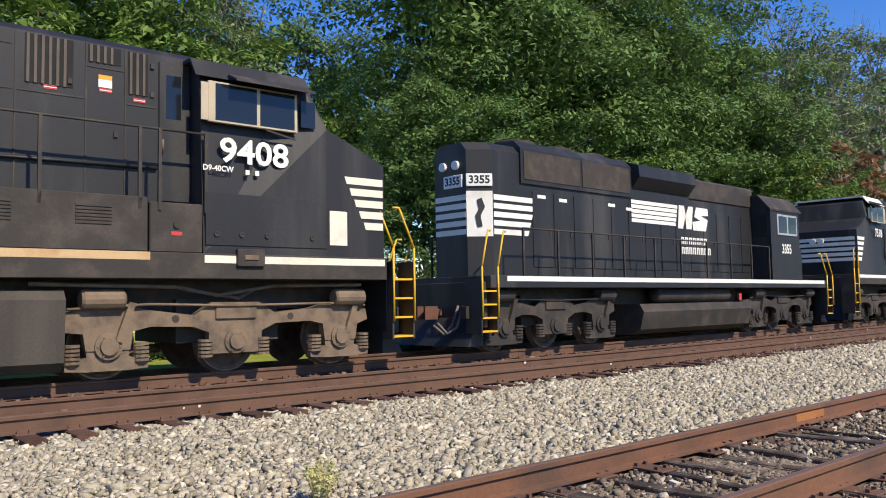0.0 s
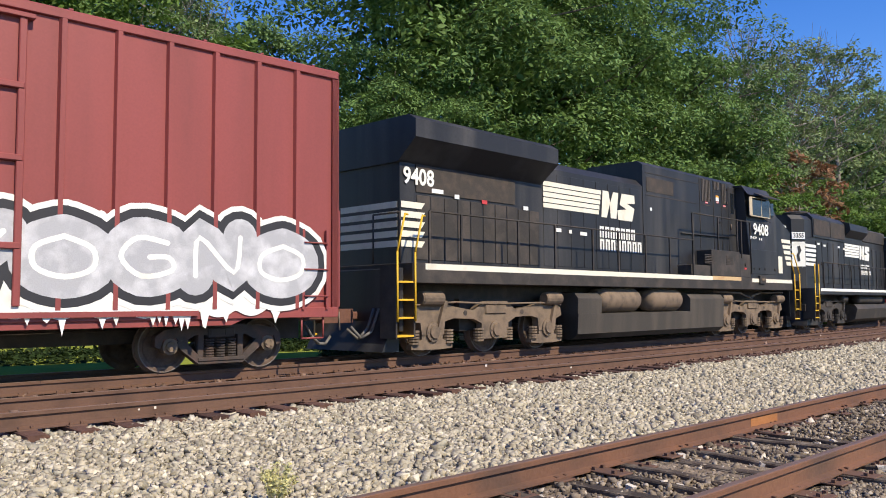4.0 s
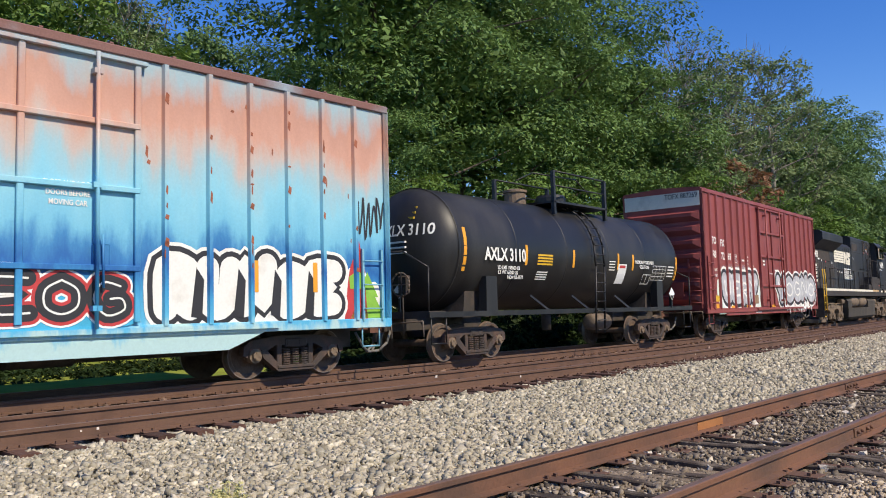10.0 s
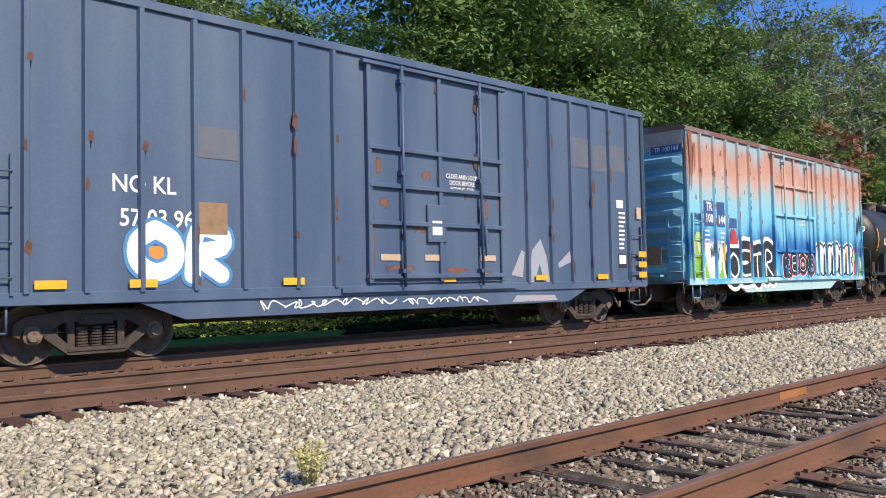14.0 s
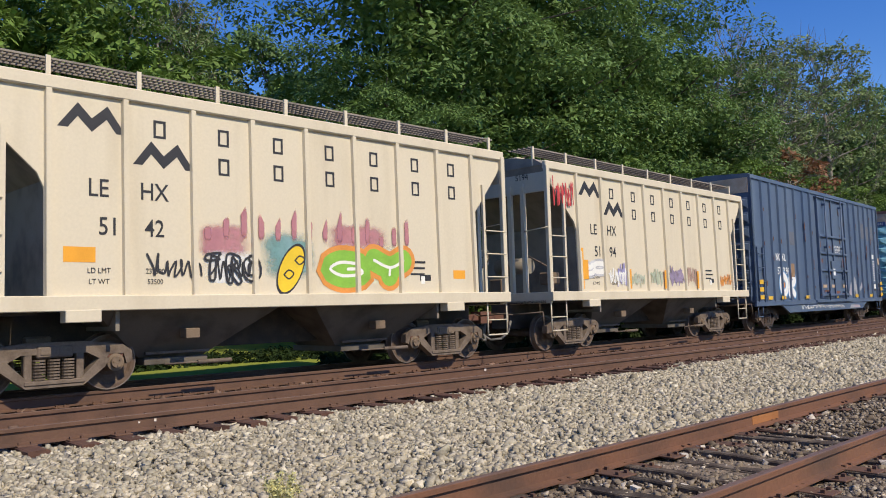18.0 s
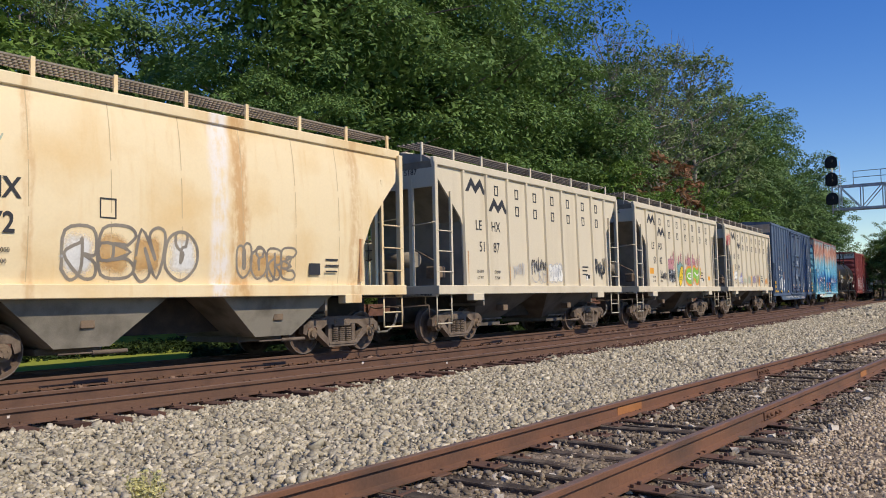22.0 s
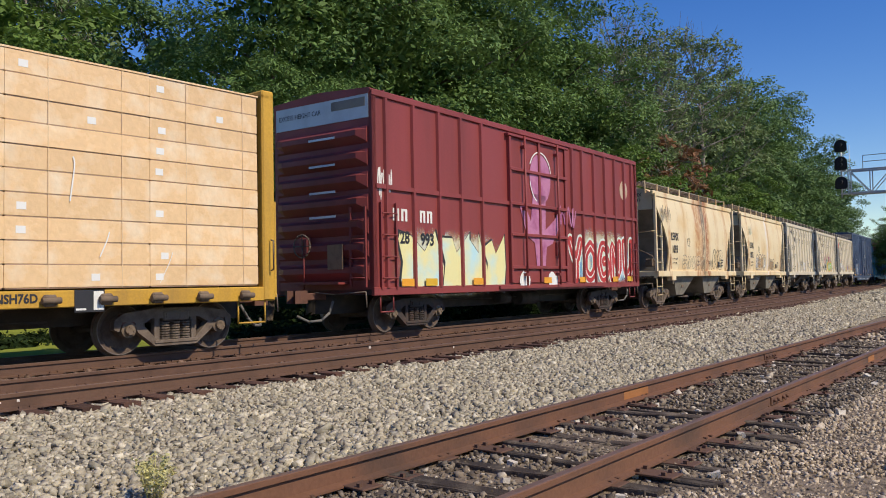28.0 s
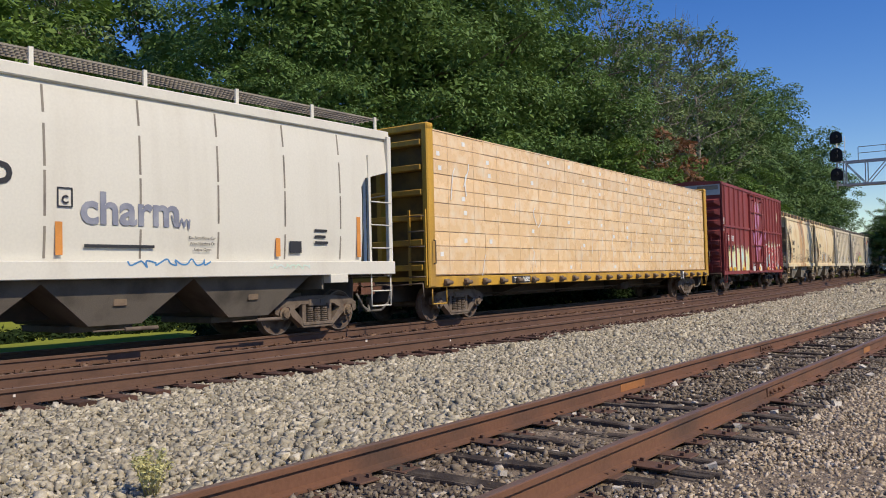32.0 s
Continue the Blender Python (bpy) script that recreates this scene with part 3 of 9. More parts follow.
def tree_kind(seed, high, wide, low, material, bark, leaves=24000, size=0.13, clumps=90, puff=0.24, bare=False, lobes=0.3, core=True):
    """Trunk, limbs and an uneven crown: leafy sprays over a lumpy rounded body, with darker sprays inside; returns the two meshes."""
    rnd = random.Random(seed)
    s = Shape()
    pts, x, y = [], 0.0, 0.0
    for k in range(6):
        pts.append(Vector((x, y, high * 0.85 * k / 5 - 0.3)))
        x += rnd.uniform(-0.3, 0.3)
        y += rnd.uniform(-0.3, 0.3)
    r0 = high * 0.015
    for k in range(5):
        s.tube(pts[k], pts[k + 1], r0 * (1 - 0.18 * k), 9, r0 * (1 - 0.18 * (k + 1)), caps=False)
    cl, inner = [], []
    mid_z, half_z = (high + low) / 2, (high - low) / 2
    for k in range(clumps):
        up = 1 - 2 * (k + 0.5) / clumps
        a = k * 2.39996 + rnd.uniform(-0.3, 0.3)
        flat = math.sqrt(1 - up * up)
        d = Vector((flat * math.cos(a), flat * math.sin(a), up))
        lump = 1 + lobes * noise.noise(d * 1.6 + Vector((seed * 7.3, 0, 0))) + rnd.uniform(-0.14, 0.06)
        full = 1.0 if up > 0 else 0.85 + 0.15 * flat
        cr = rnd.uniform(0.65, 1.15) * wide * puff
        c = Vector((d.x * (wide - cr * 0.5) * lump * full, d.y * (wide - cr * 0.5) * lump * full, mid_z + d.z * (half_z - cr * 0.4) * min(lump, 1.06)))
        t = min(0.97, max(0.1, (c.z - 0.25 * wide * flat) / (high * 0.85)))
        j = min(4, int(t * 5))
        root = pts[j].lerp(pts[j + 1], t * 5 - j)
        if k % 3 == 0 or bare:
            bow = root.lerp(c, 0.55) + Vector((0, 0, rnd.uniform(-0.4, 0.2)))
            rr = r0 * (0.22 if bare else 0.32)
            s.tube(root, bow, rr, 5, rr * 0.6, caps=False)
            s.tube(bow, c, rr * 0.6, 5, rr * 0.15, caps=False)
            for q in range(6 if bare else 0):
                e = c + Vector((rnd.uniform(-1, 1), rnd.uniform(-1, 1), rnd.uniform(0.2, 1.7))) * cr
                s.tube(bow.lerp(c, rnd.uniform(0.2, 1)), e, rr * 0.4, 4, rr * 0.12, caps=False)
        cl.append((c.x, c.y, c.z, cr))
        if core:
            w = rnd.uniform(0.3, 0.7)
            inner.append((c.x * w, c.y * w, mid_z + (c.z - mid_z) * w, cr))
    per = leaves / sum(c[3] ** 2 for c in cl)
    v, f = leaf_cloud(cl, per, size, seed)
    if inner:
        v2, f2 = leaf_cloud(inner, per * 0.2, size * 2.0, seed + 500)
        f = np.concatenate((f, f2 + len(v)))
        v = np.concatenate((v, v2))
    return s.mesh("trunk", bark), raw_mesh("crown", v, f, material)


def plant_tree(kind, label, x, y, turn, grow, squash=1.0):
    trunk, crown = kind
    t = thing("tree", label, "tree", "trees behind the line", at=Matrix.Translation((x, y, float(ground_height(np.float64(x), np.float64(y))) - 0.1)) @ Euler((0, 0, turn)).to_matrix().to_4x4())
    t.scale = (grow, grow, grow * squash)
    part("trunk", trunk, None, t)
    part("crown", crown, None, t)
    return t


def build_trees():
    oak = [tree_kind(s, 17, 5.0, 2.0, LEAF, BARK, 42000, 0.1, 76, 0.27, lobes=0.8) for s in (1, 2, 3)]
    wood = [tree_kind(s, 17, 4.6, 2.0, LEAF_MID, BARK, 20000, 0.145, 60, 0.29, lobes=0.7) for s in (4, 5)]
    light = [tree_kind(s, 13, 4.0, 1.0, LEAF_LIGHT, BARK, 12000, 0.17, 44, 0.3, lobes=0.7) for s in (11, 12)]
    dull = [tree_kind(s, 16, 3.4, 3.0, LEAF_DULL, BARK_GREY, 9000, 0.13, 54, 0.28, bare=True, lobes=0.4, core=False) for s in (21, 22)]
    bare = tree_kind(31, 17, 2.4, 6, LEAF_DULL, BARK_GREY, 300, 0.12, 44, 0.34, bare=True, core=False)
    red = tree_kind(41, 7, 1.8, 3, LEAF_RED, BARK_GREY, 1500, 0.14, 20, 0.3, bare=True, core=False)
    bush = [tree_kind(s, 5, 2.6, 0.0, m, BARK, 2600, 0.15, 24, 0.3) for s, m in ((51, LEAF_LIGHT), (52, LEAF), (53, LEAF_DULL))]
    rnd = random.Random(7)
    tall, mid, olive = "tall dark green oak with dense foliage", "light green leafy tree in sunlight", "thin olive tree with pale grey branches"
    rows = [  # kind, label, bearing, y beyond the bend, how many degrees its top stands over the horizon
        (oak[1], tall, 80, 50, 25), (light[1], mid, 74.5, 47, 22), (oak[2], tall, 70, 54, 24), (light[0], mid, 67, 44, 19), (dull[0], olive, 64.8, 50, 21.5), (light[1], mid, 62.3, 37, 15.3), (wood[0], tall, 61.5, 56, 19.2), (wood[1], tall, 57.0, 52, 16.8), (light[0], mid, 54.5, 42, 14.5),
        (oak[0], tall, 46.6, 24, 30), (oak[1], tall, 40.5, 26, 27), (oak[2], tall, 35.4, 25, 24), (oak[0], tall, 31.6, 26, 21.5), (oak[1], tall, 49.6, 22, 17), (light[1], mid, 34, 20, 9.5), (light[0], mid, 43, 19.5, 8.5),
        (wood[0], tall, 28.6, 25, 16.2), (dull[0], olive, 26.6, 25, 16), (bare, "leafless grey tree behind the greenery", 25.3, 27, 18.3), (dull[1], olive, 24.6, 24, 15.6), (wood[1], tall, 26.2, 28, 12.5), (wood[0], tall, 22.6, 30, 12.5),
        (dull[0], olive, 22.2, 24, 16.4), (dull[1], olive, 20.0, 24, 16.0), (red, "small tree with reddish autumn leaves", 22.0, 19.5, 9.2), (light[0], mid, 24.5, 19, 8.3), (light[1], mid, 20.5, 19.5, 7.6),
        (wood[1], tall, 19.0, 25, 12.8), (wood[0], tall, 17.4, 24, 12.6), (wood[1], tall, 15.6, 24, 11.2), (light[1], mid, 17.0, 18, 6.5), (wood[0], tall, 14.3, 24, 8.4), (wood[1], tall, 13.3, 26, 7.4),
        (wood[0], tall, 12.2, 29, 6.9), (wood[1], tall, 11.4, 32, 6.5), (wood[0], tall, 10.6, 34, 5.2),
    ]
    born = {0: 17, 1: 13, 2: 16, 3: 17, 4: 7}
    for kind, label, ang, y, top in rows:
        x = y / math.tan(radians(ang))
        for _ in range(4):
            x = (y + float(bend(x))) / math.tan(radians(ang))
        hh = math.hypot(x, y + float(bend(x))) * math.tan(radians(top)) + 1.9
        plant_tree(kind, label, x, y + float(bend(x)), rnd.uniform(0, 6), hh / born[0 if kind in oak or kind in wood else 1 if kind in light else 2 if kind in dull else 3 if kind is bare else 4])
    for k in range(46):
        x = 6 + k * 2.6 + rnd.uniform(-1, 1)
        y = 19.5 + rnd.uniform(0, 4) + float(bend(x))
        if x < 25:
            y += 26
        plant_tree(rnd.choice(bush), "green bush at the edge of the wood", x, y, rnd.uniform(0, 6), rnd.uniform(0.6, 1.15))
    for ang, dist, hh in ((8.9, 112, 9), (8.0, 118, 11), (7.0, 112, 11.5), (5.9, 116, 12), (4.8, 110, 12), (3.4, 112, 12.5), (2.0, 110, 12)):
        a = radians(ang)
        plant_tree(oak[int(dist) % 3], "dark green tree on the far inside of the bend", dist * math.cos(a), dist * math.sin(a), rnd.uniform(0, 6), hh / 17, 0.95)
    for k in range(40):
        x = 24 + k * 1.2 + rnd.uniform(-0.4, 0.4)
        y = FAR_RAIL + GAUGE + rnd.uniform(2.8, 4.6) + float(bend(x))
        plant_tree(rnd.choice(bush), "low green bush close behind the track", x, y, rnd.uniform(0, 6), rnd.uniform(0.14, 0.26))
    v, f = leaf_cloud([(rnd.uniform(150, 420), rnd.uniform(-60, 120), rnd.uniform(1, 9), rnd.uniform(4, 6)) for _ in range(150)], 8, 0.9, 99)
    tagged(new("far_woods", raw_mesh("far_woods", v, f, LEAF)), "dark green woods far beyond the bend", "woods", kind="stuff")


def build_shade_weeds():
    """Tall weeds added at the far track's foot, their leaves darkened for shade."""
    rnd = random.Random(23)
    spots = []
    for k in range(1500):
        x = rnd.uniform(22, 62)
        d = rnd.uniform(2.2, 3.8)
        y = FAR_RAIL + GAUGE + d + float(bend(x))
        spots.append((x, y, float(ground_height(np.float64(x), np.float64(y))) + rnd.uniform(0.1, 1.05) * (1.1 - abs(d - 2.8) * 0.5), rnd.uniform(0.16, 0.34)))
    for k in range(1500):  # low undergrowth added beside the lawn to keep the ground dark
        d = 2.2 + 15 * rnd.random() ** 1.5
        y = FAR_RAIL + GAUGE + d
        x = y * 0.74 + rnd.random() * 17
        y += float(bend(x))
        spots.append((x, y, float(ground_height(np.float64(x), np.float64(y))) + rnd.uniform(-0.1, 0.08), rnd.uniform(0.2, 0.34)))
    for k in range(1100):  # rough grass added between the track and the lawn to keep that strip dark
        y = rnd.uniform(20.6, 25.2)
        x = rnd.uniform(3.0, 0.76 * y)
        spots.append((x, y + float(bend(max(x, 8.0))), float(ground_height(np.float64(x), np.float64(y))) + rnd.uniform(-0.2, -0.04), rnd.uniform(0.17, 0.3)))
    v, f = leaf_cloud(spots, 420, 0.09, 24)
    tagged(new("weeds", raw_mesh("weeds", v, f, SHADE_WEEDS)), "dark green growth added behind the far track, darkened for shade", "weeds", kind="stuff")


def build_weed():
    w = thing("weed", "pale green weed growing in the grey ballast", "weed", at=Matrix.Translation((3.2, 4.87, -0.24)))
    rnd = random.Random(3)
    tips = []
    for k in range(16):
        a, d = rnd.uniform(0, 6.28), rnd.uniform(0.02, 0.17)
        tip = (d * math.cos(a), d * math.sin(a), rnd.uniform(0.14, 0.32))
        part("stem", Shape().tube((0.3 * tip[0], 0.3 * tip[1], 0), tip, 0.004, 4, 0.002), LEAF_WEED, w)
        tips += [(tip[0] * u, tip[1] * u, tip[2] * u, 0.035) for u in (0.45, 0.65, 0.8, 0.92, 1.0)]
    v, f = leaf_cloud(tips, 9000, 0.016, 8)
    part("leaves", raw_mesh("leaves", v, f, LEAF_WEED), None, w)


# ---- signal bridge ----
def build_signals():
    X = 66.0
    b = thing("signal_bridge", "grey steel lattice signal bridge over the tracks", "signal bridge")
    y0, y1 = 12.85, -4.4
    zb, zt = 7.1, 8.8
    for x in (X - 0.5, X + 0.5):
        s = Shape()
        for z in (zb, zt):
            s.box(x - 0.06, x + 0.06, y1, y0, z - 0.06, z + 0.06)
        n = 12
        for k in range(n):
            ya, yb = y0 + (y1 - y0) * k / n, y0 + (y1 - y0) * (k + 1) / n
            s.bar((x, ya, zb), (x, ya, zt), 0.07, 0.07)
            s.bar((x, ya, zb if k % 2 else zt), (x, yb, zt if k % 2 else zb), 0.06, 0.06)
        part("truss", s, STEEL_GREY, b)
    part("walkway", Shape().box(X - 0.5, X + 0.5, y1, y0, zb + 0.06, zb + 0.1), STEEL_GREY, b)
    rail = Shape()
    for z in (zt + 0.55, zt + 1.0):
        rail.tube((X - 0.55, y1, z), (X - 0.55, y0 - 1.0, z), 0.025, 6)
    for k in range(10):
        y = y1 + (y0 - 1.0 - y1) * k / 9
        rail.tube((X - 0.55, y, zt), (X - 0.55, y, zt + 1.0), 0.025, 6)
    part("handrail", rail, STEEL_GREY, b)
    for y, legs in ((y1, True),):
        for x in (X - 0.5, X + 0.5):
            part("leg", Shape().box(x - 0.1, x + 0.1, y - 0.1, y + 0.1, -0.4, zt), STEEL_GREY, b)
    for y, heads in ((13.22, (10.63, 9.4, 7.92)), (9.12, (10.7, 9.4))):
        m = thing("railway_signal", "tall black railway signal with %s heads on the bridge" % ("three" if len(heads) == 3 else "two"), "signal", "signals on the bridge")
        part("mast", Shape().tube((X - 0.8, y, zb - 0.3), (X - 0.8, y, heads[0] + 0.1), 0.06, 8), STEEL_GREY, m)
        for z in (zb, zt):
            part("bracket", Shape().box(X - 0.85, X - 0.45, y - 0.3, y + 0.08, z - 0.06, z + 0.06), STEEL_GREY, m)
        lad = Shape()
        for q in (-0.18, 0.18):
            lad.tube((X - 0.75, y - 0.35 + q, zb), (X - 0.75, y - 0.35 + q, heads[0]), 0.02, 5)
        for k in range(10):
            z = zb + 0.35 * k
            lad.tube((X - 0.75, y - 0.53, z), (X - 0.75, y - 0.17, z), 0.015, 5)
        part("ladder", lad, STEEL_GREY, m)
        for k, z in enumerate(heads):
            tall = 0.95 if k == 1 else 0.75
            head = part("signal_head", Shape().prism([(y + 0.42 * math.cos(a), z + (0.42 if k != 1 else 0.42) * math.sin(a)) for a in [radians(q) for q in range(0, 181, 20)]] + [(y - 0.42, z - tall / 2), (y - 0.3, z - tall / 2 - 0.12), (y + 0.3, z - tall / 2 - 0.12), (y + 0.42, z - tall / 2)], X - 1.0, X - 0.95, "x"), SIGNAL_BLACK, m, "black target board")
            for dz in ((0.15, -0.2) if k == 1 else (0.0,)):
                part("lens_hood", Shape().tube((X - 1.35, y, z + dz), (X - 0.98, y, z + dz), 0.13, 12), SIGNAL_BLACK, head)


# ---- shed behind the line ----
def build_shed():
    h = thing("shed", "cream boarded shed with a teal metal gable roof", "shed", at=pose(13.2, 35.3, -0.9, 0, 0, 5))
    wide, deep, eave, peak = 3.3, 11.0, 4.85, 7.05
    part("wall", Shape().prism([(-wide, 0), (wide, 0), (wide, eave), (0, peak), (-wide, eave)], 0.0, 0.15), WALL_CREAM, h)
    for x in (-wide, wide - 0.15):
        part("wall", Shape().box(x, x + 0.15, 0.15, deep, 0, eave), WALL_CREAM, h)
    part("wall", Shape().prism([(-wide, 0), (wide, 0), (wide, eave), (0, peak), (-wide, eave)], deep, deep + 0.15), WALL_CREAM, h)
    for s in (-1, 1):
        k = (peak - eave) / wide
        part("roof", Shape().prism([(0, peak + 0.02), (s * (wide + 0.55), eave - 0.55 * k + 0.02), (s * (wide + 0.55), eave - 0.55 * k + 0.14), (0, peak + 0.14)], -0.5, deep + 0.5), ROOF_TEAL, h)
        for q in range(12):
            y = -0.45 + q * 0.88
            part("roof_seam", Shape().bar((0, y, peak + 0.15), (s * (wide + 0.55), y, eave - 0.55 * k + 0.15), 0.04, 0.03), ROOF_TEAL, h)
    for q in range(17):
        x = -wide + 0.2 + q * 0.4
        part("board_batten", Shape().box(x, x + 0.04, -0.02, 0.0, 0.05, eave + (peak - eave) * (1 - abs(x) / wide) - 0.05), WALL_CREAM, h)


STONE_PALE = mat("pale limestone", (0.62, 0.56, 0.47), 0.9, vary=0.2, scale=20, grain=90, bump=0.3)
TIE_STONE = mat("brown stained ballast", (0.2, 0.13, 0.095), 0.95, vary=0.3, scale=9, grain=60, bump=0.3, island=0.4)
build_ground()
build_lawn()
build_beds()
build_rails()
rail_marks()
build_signals()
build_shed()

# ---- train: paints ----
BLACK = mat("black locomotive paint", (0.018, 0.0178, 0.02), 0.52, vary=0.3, scale=1.1, grain=25, bump=0.04, second=(0.07, 0.066, 0.064), amount=0.54, streak=True)
TANK_DUST = mat("dusty fuel tank paint", (0.052, 0.045, 0.038), 0.8, vary=0.25, scale=1.4, grain=30, second=(0.09, 0.075, 0.06), streak=True)
BLACK_DUST = mat("dusty black paint", (0.035, 0.03, 0.026), 0.7, vary=0.3, scale=2, grain=25, bump=0.05, second=(0.075, 0.06, 0.05))
GRIME = mat("brown truck grime", (0.19, 0.137, 0.094), 0.85, vary=0.25, scale=4, grain=40, second=(0.105, 0.08, 0.06))
GRIME_DARK = mat("dark underframe grime", (0.045, 0.038, 0.033), 0.85, vary=0.3, scale=4, grain=40, second=(0.08, 0.06, 0.05))
TRUCK_GREY = mat("dusty grey-brown truck steel", (0.17, 0.13, 0.1), 0.85, vary=0.3, scale=4, grain=40, second=(0.09, 0.065, 0.05))
TRUCK_DARK = mat("oily dark truck steel", (0.055, 0.042, 0.036), 0.75, vary=0.3, scale=4, grain=40, second=(0.1, 0.06, 0.045))
WHEEL = mat("rust-brown wheel steel", (0.13, 0.092, 0.07), 0.85, vary=0.3, scale=5, grain=30, second=(0.08, 0.052, 0.04), spec=0.2)
TREAD = mat("polished wheel rim", (0.2, 0.16, 0.135), 0.5, metal=0.4, vary=0.15)
RUSTY = mat("red-brown rust", (0.14, 0.065, 0.045), 0.85, vary=0.3, scale=5, grain=40, second=(0.09, 0.045, 0.033))
RUST_RED = mat("bright red rust", (0.34, 0.11, 0.06), 0.85, vary=0.3, scale=8, grain=40, second=(0.2, 0.075, 0.045))
ROOF_RUST = mat("rusty flaking roof paint", (0.2, 0.1, 0.085), 0.75, vary=0.25, scale=0.7, grain=30, second=(0.3, 0.4, 0.46), amount=0.56)
WHITE = mat("white paint", (0.78, 0.77, 0.72), 0.6, vary=0.1, scale=2, grain=20, bump=0.02, second=(0.6, 0.57, 0.5), amount=0.55)
CREAM = mat("cream white paint", (0.75, 0.7, 0.58), 0.6, vary=0.1, scale=2, grain=20, bump=0.02, second=(0.55, 0.5, 0.4), amount=0.55)
YELLOW = mat("yellow handrail paint", (0.7, 0.42, 0.03), 0.5, vary=0.12, scale=3)
YELLOW_CAR = mat("yellow freight car paint", (0.58, 0.33, 0.04), 0.55, vary=0.2, scale=2, grain=25, second=(0.38, 0.22, 0.05), streak=True)
REFLECT = mat("orange-yellow reflector tape", (0.8, 0.36, 0.03), 0.45, vary=0.1, bump=0)
ORANGE = mat("orange paint", (0.4, 0.13, 0.04), 0.5, vary=0.2, scale=2)
GLASS_DARK = mat("dark cab glass", (0.012, 0.015, 0.02), 0.08, vary=0.1, bump=0, spec=0.6)
FRAME_TAN = mat("dusty window frame", (0.5, 0.42, 0.3), 0.7, vary=0.15)
RED = mat("oxide red boxcar paint", (0.27, 0.062, 0.055), 0.5, vary=0.12, scale=1.2, grain=30, bump=0.04, second=(0.21, 0.05, 0.045), streak=True)
RED_DARK = mat("dark oxide red paint", (0.27, 0.052, 0.048), 0.5, vary=0.12, scale=1.2, grain=30, bump=0.04, second=(0.2, 0.043, 0.04), streak=True)
BLUE = mat("faded blue boxcar paint", (0.066, 0.1, 0.172), 0.5, vary=0.16, scale=1.1, grain=30, bump=0.05, second=(0.1, 0.138, 0.205), amount=0.4, streak=True)
BLUE_PATCH = mat("grey-blue paint patch", (0.13, 0.14, 0.17), 0.6, vary=0.12)
TEAL = mat("light blue boxcar paint", (0.2, 0.44, 0.55), 0.55, vary=0.15, scale=1.5, grain=30, second=(0.14, 0.32, 0.42), streak=True)
TAN = mat("weathered tan panel", (0.5, 0.36, 0.25), 0.7, vary=0.2, scale=2.5, second=(0.6, 0.5, 0.4))
NAVY = mat("navy stencil panel", (0.05, 0.1, 0.26), 0.55, vary=0.12)
TANK_BLACK = mat("black tank paint", (0.014, 0.0138, 0.0142), 0.45, vary=0.25, scale=1.0, grain=25, bump=0.03, second=(0.038, 0.036, 0.034), streak=True)
STONE_GREY = mat("grey hopper paint", (0.64, 0.565, 0.425), 0.6, vary=0.08, scale=1.4, grain=25, bump=0.03, second=(0.53, 0.455, 0.325), amount=0.5, streak=True)
FADED_SEAM = mat("faint weld line", (0.55, 0.42, 0.25), 0.6, vary=0.1, bump=0)
HOPPER_WHITE = mat("off-white hopper paint", (0.7, 0.67, 0.585), 0.5, vary=0.08, scale=1.2, grain=25, bump=0.03, second=(0.6, 0.56, 0.475), amount=0.52, streak=True)
HOPPER_RUST = mat("brown rust streaks", (0.38, 0.15, 0.05), 0.75, vary=0.25, scale=7, grain=30, second=(0.7, 0.53, 0.31), amount=0.4, streak=True)


